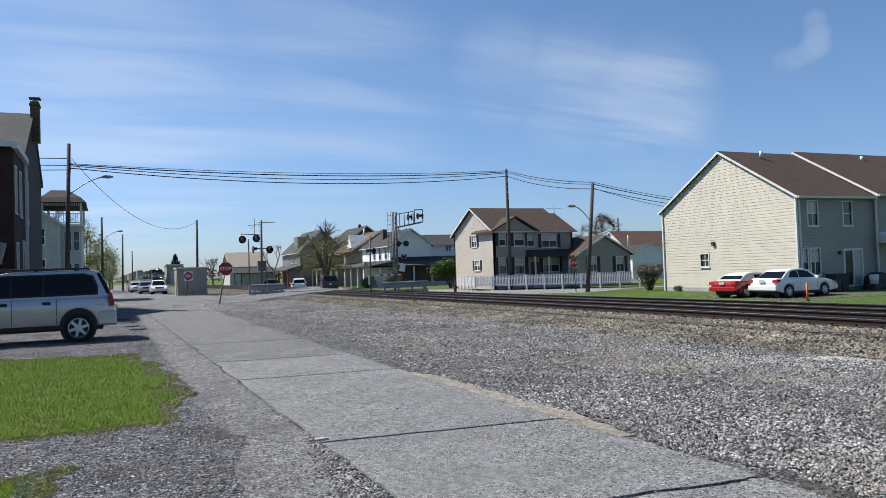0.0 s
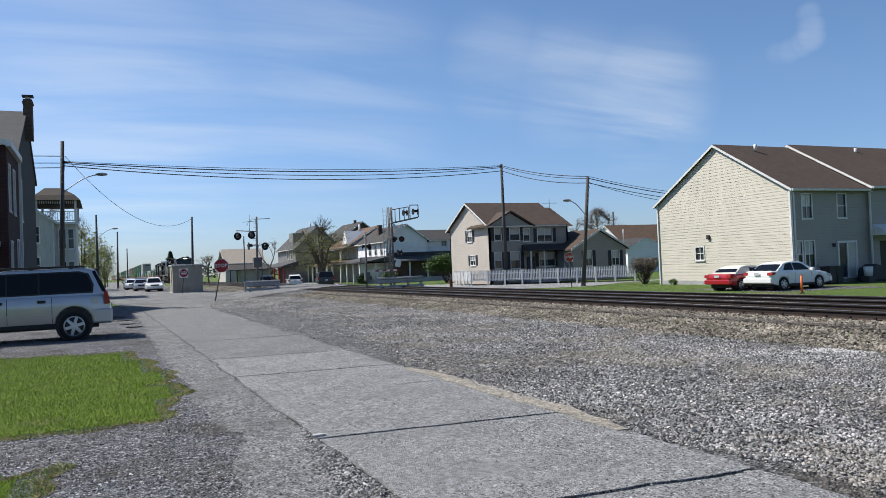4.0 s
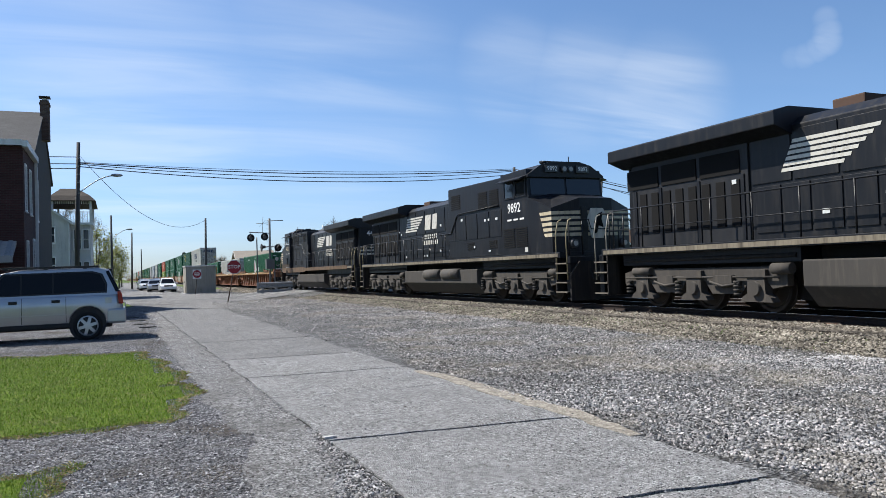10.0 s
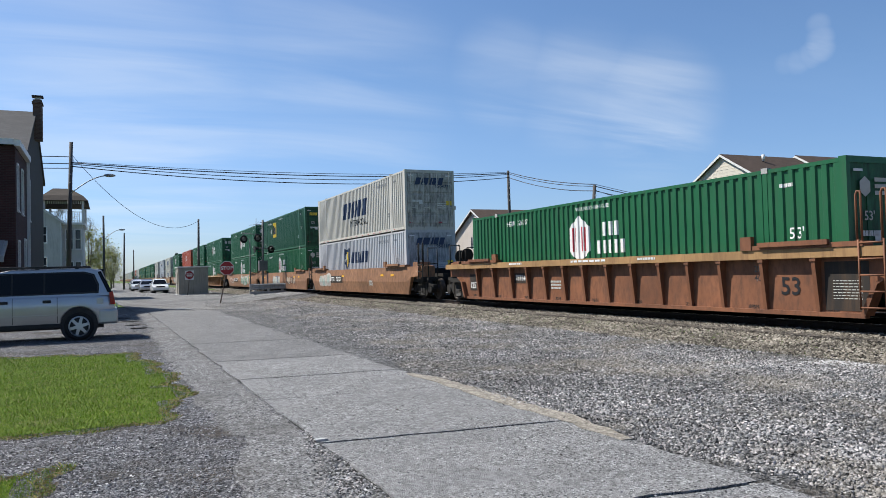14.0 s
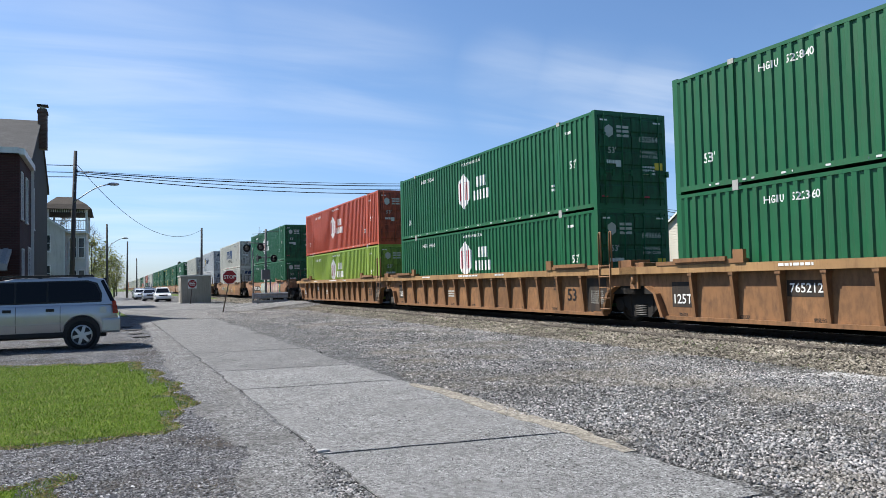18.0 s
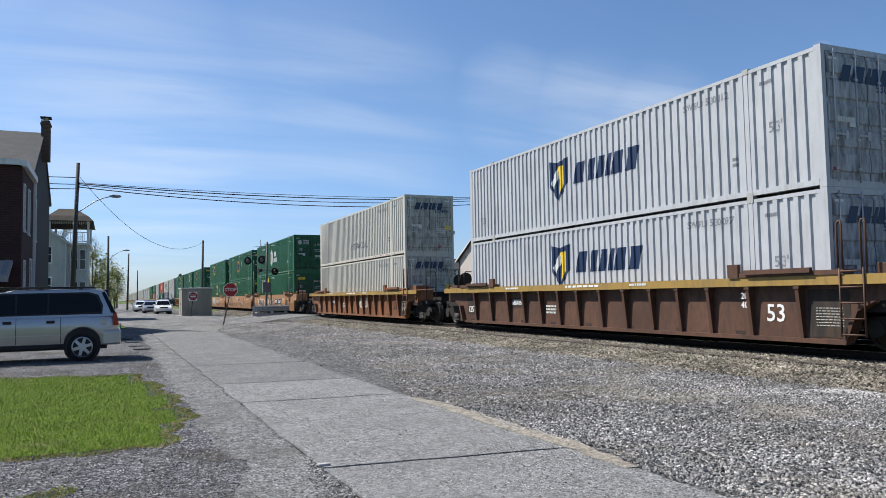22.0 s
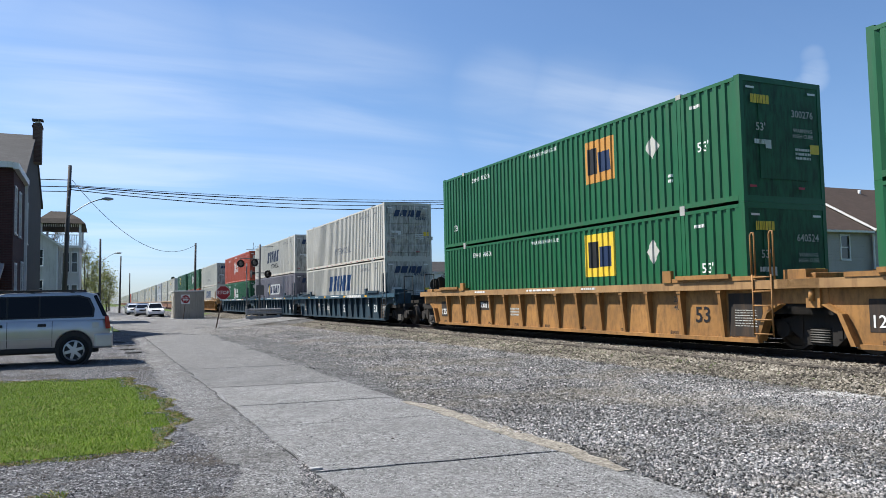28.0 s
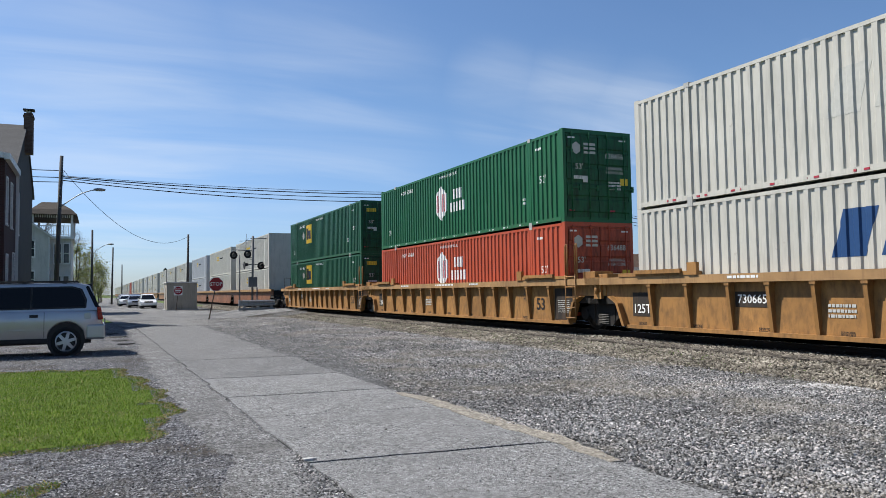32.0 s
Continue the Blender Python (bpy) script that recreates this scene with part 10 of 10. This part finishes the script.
SEDAN = dict(length=4.62, width=1.78, wheel=0.325, axles=(0.92, 3.60), sill=0.28, belt=0.96, round=0.12, tumble=0.34,
             nose=[(4.60, 0.40), (4.60, 0.60)], hood=[(4.50, 0.72), (4.25, 0.82), (3.80, 0.91), (3.30, 0.97), (3.1, 0.98)], tail=[(0.55, 1.01), (0.22, 1.03), (0.05, 1.00), (0.0, 0.80), (0.0, 0.62), (0.05, 0.42)],
             roof=[(0.45, 0.97), (3.40, 0.94), (2.62, 1.38), (2.35, 1.445), (2.0, 1.475), (1.6, 1.465), (1.28, 1.425), (1.05, 1.36)],
             glass=[[(0.98, 1.04), (1.72, 1.02), (1.72, 1.38), (1.42, 1.375), (1.20, 1.31)], [(1.78, 1.02), (2.95, 1.0), (2.52, 1.30), (2.25, 1.375), (1.78, 1.385)]],
             door_lines=(1.2, 1.75, 3.0), handles=(1.5, 2.2), tail_light=[(-0.01, 0.80), (0.26, 0.84), (0.30, 0.95), (0.02, 0.96)],
             head_light=[(4.20, 0.66), (4.58, 0.58), (4.50, 0.72), (4.15, 0.80)], mirror=2.9, windscreen=((3.40, 0.96), (2.62, 1.38)), rear_glass=((0.45, 1.0), (1.05, 1.36)), plate=0.80)
HATCH = dict(SEDAN, tail=[(0.12, 1.0), (0.0, 0.8), (0.02, 0.5)], roof=[(0.14, 0.98), (3.32, 0.96), (2.6, 1.52), (2.1, 1.60), (0.8, 1.58), (0.5, 1.48)],
             glass=[[(0.55, 1.06), (1.60, 1.04), (1.60, 1.48), (0.85, 1.48)], [(1.68, 1.04), (2.95, 1.03), (2.5, 1.46), (1.68, 1.50)]], windscreen=((3.32, 1.0), (2.6, 1.52)), rear_glass=((0.14, 1.02), (0.5, 1.48)))
JEEP = dict(SUV, length=4.2, axles=(0.75, 3.2), nose=[(4.15, 0.5), (4.17, 0.95)], hood=[(4.1, 1.08), (2.9, 1.16), (2.85, 1.16)], tail=[(0.03, 1.16), (0.0, 0.6)],
            roof=[(0.05, 1.14), (2.9, 1.14), (2.75, 1.80), (2.6, 1.84), (0.2, 1.84), (0.1, 1.8)],
            glass=[[(0.2, 1.22), (1.2, 1.22), (1.2, 1.72), (0.22, 1.72)], [(1.3, 1.22), (2.65, 1.22), (2.58, 1.72), (1.3, 1.72)]], door_lines=(1.25, 2.75), handles=(1.45,), windscreen=((2.9, 1.16), (2.75, 1.80)), rear_glass=((0.05, 1.16), (0.1, 1.8)),
            head_light=[(4.0, 0.85), (4.18, 0.85), (4.18, 1.0), (4.0, 1.0)], mirror=2.7, dark_handles=True)

SILVER = car_paint("silver car paint", (0.40, 0.40, 0.41), 0.75)
WHITE_CAR = car_paint("white car paint", (0.74, 0.74, 0.73), 0.0)
RED_CAR = car_paint("red car paint", (0.34, 0.010, 0.018), 0.1)
BLACK_CAR = car_paint("black car paint", (0.012, 0.013, 0.015), 0.2)
BLUE_CAR = car_paint("dark blue car paint", (0.02, 0.03, 0.06), 0.4)
# the silver SUV stands across the drive, its tail to the street
suv = car("suv", "silver SUV parked on the gravel drive", "SUV", SUV, SILVER, pose(0.17, 23.30, 0, 0, 0, 180) @ Matrix.Diagonal((1.0, 1.02, 1.045, 1.0)))
for s in (-1, 1):
    part("roof_rail", box(0.62, s * 0.70 - 0.02, 1.875, 2.95, s * 0.70 + 0.02, 1.915, 0.01), CAR_BLACK, suv)
    for x in (0.95, 1.9, 2.82):
        part("rail_foot", box(x - 0.05, s * 0.70 - 0.02, 1.83, x + 0.05, s * 0.70 + 0.02, 1.89), CAR_BLACK, suv)
part("rear_spoiler", box(0.27, -0.62, 1.77, 0.50, 0.62, 1.83, 0.02), CAR_BLACK, suv)
part("fuel_door", box(0.30, 0.90, 0.92, 0.46, 0.935, 1.08, 0.003), SILVER, suv)
# the red car's roof is coloured pale to imitate sun glare
car("car", "red coupe with a pale convertible top parked beside the house", "car", dict(SEDAN, rear_glass=((0.62, 1.10), (0.95, 1.30)), glass=[[(1.75, 1.02), (2.85, 1.01), (2.45, 1.30), (1.75, 1.36)]], top_mat=paint("pale canvas top", (0.62, 0.60, 0.54), 0.9, amount=0.2)), RED_CAR, pose(29.95, 30.4, FAR_Z, 0, 0, 5) @ Matrix.Diagonal((0.97, 0.97, 0.90, 1.0)))
car("car", "white sedan parked on the gravel pad", "car", SEDAN, WHITE_CAR, pose(30.6, 28.3, FAR_Z, 0, 0, 2))
car("suv", "white compact SUV waiting beyond the crossing", "SUV", HATCH, WHITE_CAR, pose(21.6, 91.5, FAR_Z + 0.02, 0, 0, 80), "cars beyond the crossing")
car("jeep", "black boxy off-roader waiting beyond the crossing", "jeep", JEEP, BLACK_CAR, pose(23.6, 84.6, FAR_Z + 0.02, 0, 0, 80), "cars beyond the crossing")
car("car", "dark blue car parked far beyond the crossing", "car", HATCH, BLUE_CAR, pose(19.8, 101, FAR_Z + 0.02, 0, 0, 70), "cars beyond the crossing")
for k, (x, y, spec, mat, word) in enumerate(((5.3, 94.0, HATCH, WHITE_CAR, "white"), (4.3, 101.5, SEDAN, SILVER, "silver"), (4.6, 109.0, HATCH, BLACK_CAR, "black"), (3.7, 115.0, SEDAN, WHITE_CAR, "white"), (3.8, 124.0, HATCH, SILVER, "silver"), (3.9, 133, SEDAN, BLUE_CAR, "dark"))):
    car("car", word + " car parked along the street, facing the crossing", "car", spec, mat, pose(x, y, 0.012, 0, 0, -90), "cars parked along the street")

# ---- trees, bushes and distance ----
BARK = paint("grey-brown bark", (0.10, 0.08, 0.065), 0.95, amount=0.5)
TWIG = paint("pale bare twig", (0.17, 0.145, 0.12), 0.95, amount=0.3)


def leaf_mat(name, stops):
    m, nt, b = nodes_of(name, 0.65)
    g = nt.nodes.new("ShaderNodeNewGeometry")
    nt.links.new(ramp(nt, g.outputs["Random Per Island"], stops), b.inputs["Base Color"])
    MATS[name] = m
    return m


BUD = leaf_mat("yellow-green spring leaves", [(0.0, (0.13, 0.155, 0.025)), (0.5, (0.25, 0.27, 0.05)), (1.0, (0.40, 0.38, 0.10))])
FRESH = leaf_mat("fresh green leaves", [(0.0, (0.035, 0.07, 0.012)), (0.5, (0.07, 0.13, 0.025)), (1.0, (0.13, 0.20, 0.04))])
PALE_BUD = leaf_mat("pale blossom buds", [(0.0, (0.16, 0.13, 0.10)), (0.6, (0.30, 0.26, 0.20)), (1.0, (0.45, 0.40, 0.33))])
CONIFER = leaf_mat("dark conifer needles", [(0.0, (0.012, 0.025, 0.014)), (1.0, (0.035, 0.06, 0.03))])
FAR_LEAF = leaf_mat("hazy distant woods", [(0.0, (0.07, 0.075, 0.05)), (0.5, (0.11, 0.11, 0.075)), (1.0, (0.16, 0.15, 0.11))])
LEAF_V = [(-0.5, 0, 0), (0, -0.28, 0.08), (0.5, 0, 0.0), (0, 0.28, 0.1)]
LEAF_F = [(0, 1, 2), (0, 2, 3)]


def grow(bm, rng, p, d, length, r, depth, tips, spread_=0.6, up=0.12):
    """A limb that bends a little, tapers and forks."""
    steps = 3
    q = p
    for k in range(steps):
        d = (d + Vector((rng.uniform(-0.14, 0.14), rng.uniform(-0.14, 0.14), rng.uniform(-0.04, 0.14)))).normalized()
        n = q + d * length / steps
        add_tube(bm, q, n, r * (1 - 0.25 * k / steps), r * (1 - 0.25 * (k + 1) / steps), 7 if r > 0.06 else 4, caps=False)
        q = n
        if depth <= 1:
            tips.append(q.copy())
    if depth == 0:
        return
    for _ in range(rng.choice((2, 3, 3))):
        e = (d + Vector((rng.uniform(-1, 1), rng.uniform(-1, 1), rng.uniform(-0.5, 0.8))) * spread_ + Vector((0, 0, up))).normalized()
        grow(bm, rng, q, e, length * rng.uniform(0.62, 0.86), r * 0.62, depth - 1, tips, spread_, up)


def tree(label, at, height, seed, leaves, per_tip, leaf, reach=0.5, bark=BARK, depth=4, trunk=0.2, name="tree", category="tree", spread_=0.6, stems=1):
    rng = random.Random(seed)
    t = thing(name, label, category)
    t.matrix_basis = Matrix.Translation(at)
    bm = bmesh.new()
    tips = []
    for s in range(stems):
        d = Vector((0, 0, 1)) if stems == 1 else Vector((rng.uniform(-0.6, 0.6), rng.uniform(-0.6, 0.6), 1)).normalized()
        grow(bm, rng, Vector((rng.uniform(-0.15, 0.15) * (stems > 1), rng.uniform(-0.15, 0.15) * (stems > 1), -0.1)), d, height * 0.3, trunk, depth, tips, spread_)
    top = max(p.z for p in tips)
    k = height / top
    for v in bm.verts:
        v.co *= k
    part("trunk", bm, bark, t)
    if leaves:
        nrng = np.random.default_rng(seed)
        base = np.repeat(np.array([p * k for p in tips]), per_tip, axis=0)
        pos = base + nrng.normal(0, reach, base.shape)
        sc = nrng.uniform(0.6, 1.3, len(pos)) * leaf
        me = scatter_mesh("crown", LEAF_V, LEAF_F, pos, sc, leaves, seed)
        c = new("crown", me)
        c.parent = t
    return t


def airy(label, at, height, width, base, seed, clumps, twigs, leaves, per, leaf, trunk, bark=BARK, bare=1.0, reach=0.55):
    """A spring tree: a bending trunk, limbs to many small clumps of twigs, and leaves on those below the bare share of its height."""
    rng = random.Random(seed)
    nrng = np.random.default_rng(seed)
    t = thing("tree", label, "tree")
    t.matrix_basis = Matrix.Translation(at)
    bm = bmesh.new()
    fork = base * 0.8
    lean = Vector((rng.uniform(-0.03, 0.03), rng.uniform(-0.03, 0.03), 1))
    add_tube(bm, (0, 0, -0.1), lean * fork, trunk, trunk * 0.8, 9, caps=False)
    mains = []
    for k in range(5):
        a = k * math.tau / 5 + rng.uniform(-0.4, 0.4)
        out = width * rng.uniform(0.14, 0.26) * (k > 0)
        p0, p1 = lean * fork * 0.97, Vector((math.cos(a) * out * 0.6, math.sin(a) * out * 0.6, base + (height - base) * 0.3))
        p2 = Vector((math.cos(a) * out * 1.3, math.sin(a) * out * 1.3, base + (height - base) * rng.uniform(0.55, 0.8)))
        add_tube(bm, p0, p1, trunk * 0.6, trunk * 0.42, 7, caps=False)
        add_tube(bm, p1, p2, trunk * 0.42, trunk * 0.16, 6, caps=False)
        mains += [p0.lerp(p1, f) for f in (0.5, 0.8)] + [p1.lerp(p2, f) for f in (0.0, 0.3, 0.6, 0.9)]
    spots = []
    for k in range(clumps):
        u = rng.random()
        z = base + (height - base) * u
        r = width / 2 * math.sin(math.pi * min(1, 0.16 + 0.84 * u) ** 0.8) ** 0.7 * math.sqrt(rng.uniform(0.12, 1.0)) * rng.uniform(0.8, 1.1)
        a = rng.uniform(0, math.tau)
        c = Vector((r * math.cos(a), r * math.sin(a), z))
        m = min(mains, key=lambda q: (q - c).length + max(0, q.z - c.z) * 2)
        mid = m.lerp(c, 0.5) + Vector((rng.uniform(-0.2, 0.2), rng.uniform(-0.2, 0.2), rng.uniform(-0.1, 0.3)))
        add_tube(bm, m, mid, trunk * 0.13, trunk * 0.09, 4, caps=False)
        add_tube(bm, mid, c, trunk * 0.09, trunk * 0.045, 4, caps=False)
        for _ in range(twigs):
            d = (c - mid).normalized() + Vector((rng.uniform(-1, 1), rng.uniform(-1, 1), rng.uniform(-0.4, 0.9)))
            q = c.lerp(mid, rng.uniform(0, 0.8))
            add_tube(bm, q, q + d.normalized() * rng.uniform(0.35, 0.95) * height / 9, trunk * 0.035, trunk * 0.018, 3, caps=False)
        if u < bare:
            spots.append(c)
            spots.append(c.lerp(mid, 0.4))
    part("trunk", bm, bark, t)
    base_p = np.repeat(np.array(spots), per, axis=0)
    pos = base_p + nrng.normal(0, reach, base_p.shape)
    me = scatter_mesh("crown", LEAF_V, LEAF_F, pos, nrng.uniform(0.5, 1.3, len(pos)) * leaf, leaves, seed)
    c = new("crown", me)
    c.parent = t
    return t


airy("half-leafed yellow-green street tree beyond the crossing", (26.6, 97, FAR_Z), 8.9, 8.8, 2.3, 5, 130, 8, BUD, 44, 0.13, 0.44, bare=0.66, reach=0.55)
airy("tall budding yellow-green tree beside the street", (-2.6, 118, 0), 10.6, 6.6, 1.4, 7, 110, 6, BUD, 40, 0.19, 0.22, bare=0.8, reach=0.5)
airy("budding yellow-green tree beside the street", (-0.8, 130, 0), 8.8, 5.2, 1.2, 8, 90, 6, BUD, 34, 0.19, 0.2, bare=0.85, reach=0.5)
airy("budding pale tree beside the street", (-5.2, 110, 0), 12.4, 6.0, 2.2, 9, 110, 8, PALE_BUD, 8, 0.14, 0.22, bark=TWIG)
airy("budding yellow-green tree far down the street", (0.4, 150, 0), 7.4, 5.0, 1.2, 10, 70, 6, BUD, 26, 0.2, 0.18, reach=0.5)
airy("bare brown tree far down the street", (0.9, 168, 0), 7.0, 5.0, 1.5, 21, 60, 7, PALE_BUD, 6, 0.16, 0.18, bark=TWIG)
airy("wide bare spring tree behind the houses", (80.7, 110, FAR_Z), 10.8, 13.0, 2.5, 11, 260, 16, PALE_BUD, 20, 0.09, 0.34, bark=TWIG)
airy("bare spring tree behind the houses", (66.5, 104, FAR_Z), 9.0, 7.0, 2.2, 12, 90, 9, PALE_BUD, 8, 0.12, 0.26, bark=TWIG)
tree("small tree with pale green buds by the garage", (50.2, 58, FAR_Z), 4.3, 13, BUD, 6, 0.10, 0.22, trunk=0.12, spread_=0.8)
tree("bare grey tree beyond the crossing", (22.8, 112, 0), 6.4, 14, PALE_BUD, 2, 0.1, 0.25, bark=TWIG, trunk=0.14, spread_=0.7)
tree("bare grey tree by the street", (14.6, 118, 0), 4.6, 15, PALE_BUD, 3, 0.1, 0.25, bark=TWIG, trunk=0.13, spread_=0.8)
tree("leafless dark twiggy bush by the cream house", (36.5, 44.2, FAR_Z), 2.1, 16, PALE_BUD, 1, 0.05, 0.09, bark=paint("dark brown twig", (0.06, 0.042, 0.034), 0.9), trunk=0.03, depth=4, name="bush", category="bush", spread_=0.95, stems=24)
tree("rounded fresh green bush by the picket fence", (35.6, 77, FAR_Z), 3.1, 17, FRESH, 26, 0.14, 0.3, trunk=0.06, depth=3, name="bush", category="bush", spread_=0.9, stems=6)
tree("low green shrub before the porch", (33.6, 90, FAR_Z), 1.3, 18, FRESH, 18, 0.12, 0.25, trunk=0.04, depth=3, name="bush", category="bush", spread_=0.95, stems=6)
tree("low green shrub before the porch", (31.0, 93, FAR_Z), 1.0, 19, FRESH, 18, 0.12, 0.25, trunk=0.04, depth=3, name="bush", category="bush", spread_=0.95, stems=6)
tree("small green plant at the foot of the wall", (35.9, 40.4, FAR_Z), 0.34, 20, FRESH, 6, 0.04, 0.06, trunk=0.015, depth=3, name="bush", category="bush", spread_=0.9, stems=5)
ct = thing("conifer", "dark conifer far beyond the tracks", "tree")
ct.matrix_basis = pose(25.3, 322, -2.0) @ Matrix.Diagonal((2.3, 2.3, 2.3, 1.0))
part("trunk", tube((0, 0, 0), (0, 0, 5.5), 0.2, 0.04, 8), BARK, ct)
nr = np.random.default_rng(31)
hh = nr.uniform(0.8, 5.9, 2600)
rr = (6.0 - hh) * 0.62 * np.sqrt(nr.random(2600)) * (0.8 + 0.2 * np.sin(hh * 7))
aa = nr.uniform(0, math.tau, 2600)
me = scatter_mesh("crown", LEAF_V, LEAF_F, np.stack([rr * np.cos(aa), rr * np.sin(aa), hh], -1), nr.uniform(0.2, 0.42, 2600), CONIFER, 31)
c = new("crown", me)
c.parent = ct

# distant woods all round
nr = np.random.default_rng(41)
n = 26000
ang = nr.uniform(0, math.tau, n)
dist = nr.uniform(520, 640, n)
x, y = dist * np.sin(ang), dist * np.cos(ang)
crest = 5.5 + 2.2 * np.sin(ang * 23) + 1.8 * np.sin(ang * 57 + 1) + 1.2 * np.sin(ang * 131)
z = nr.random(n) * np.maximum(2.0, crest)
keep = ~((np.abs(x - 9) < 16) & (y > 0))
me = scatter_mesh("woods", LEAF_V, LEAF_F, np.stack([x, y, z], -1)[keep], nr.uniform(2.0, 4.6, keep.sum()), FAR_LEAF, 42)
tagged(new("far_woods", me), "hazy low woods along the horizon", "woods", kind="stuff")


def motions():
    for ob, offset, lift, backwards in MOVING:
        rows = []
        for t in range(0, 33, 4):
            y = offset - along(t)
            rows.append((t, pose(TRACK_X, y + 22.6, RAIL_Z + lift, 0, 0, 180) if backwards else pose(TRACK_X, y, RAIL_Z + lift)))
        walk(ob, rows)


motions()
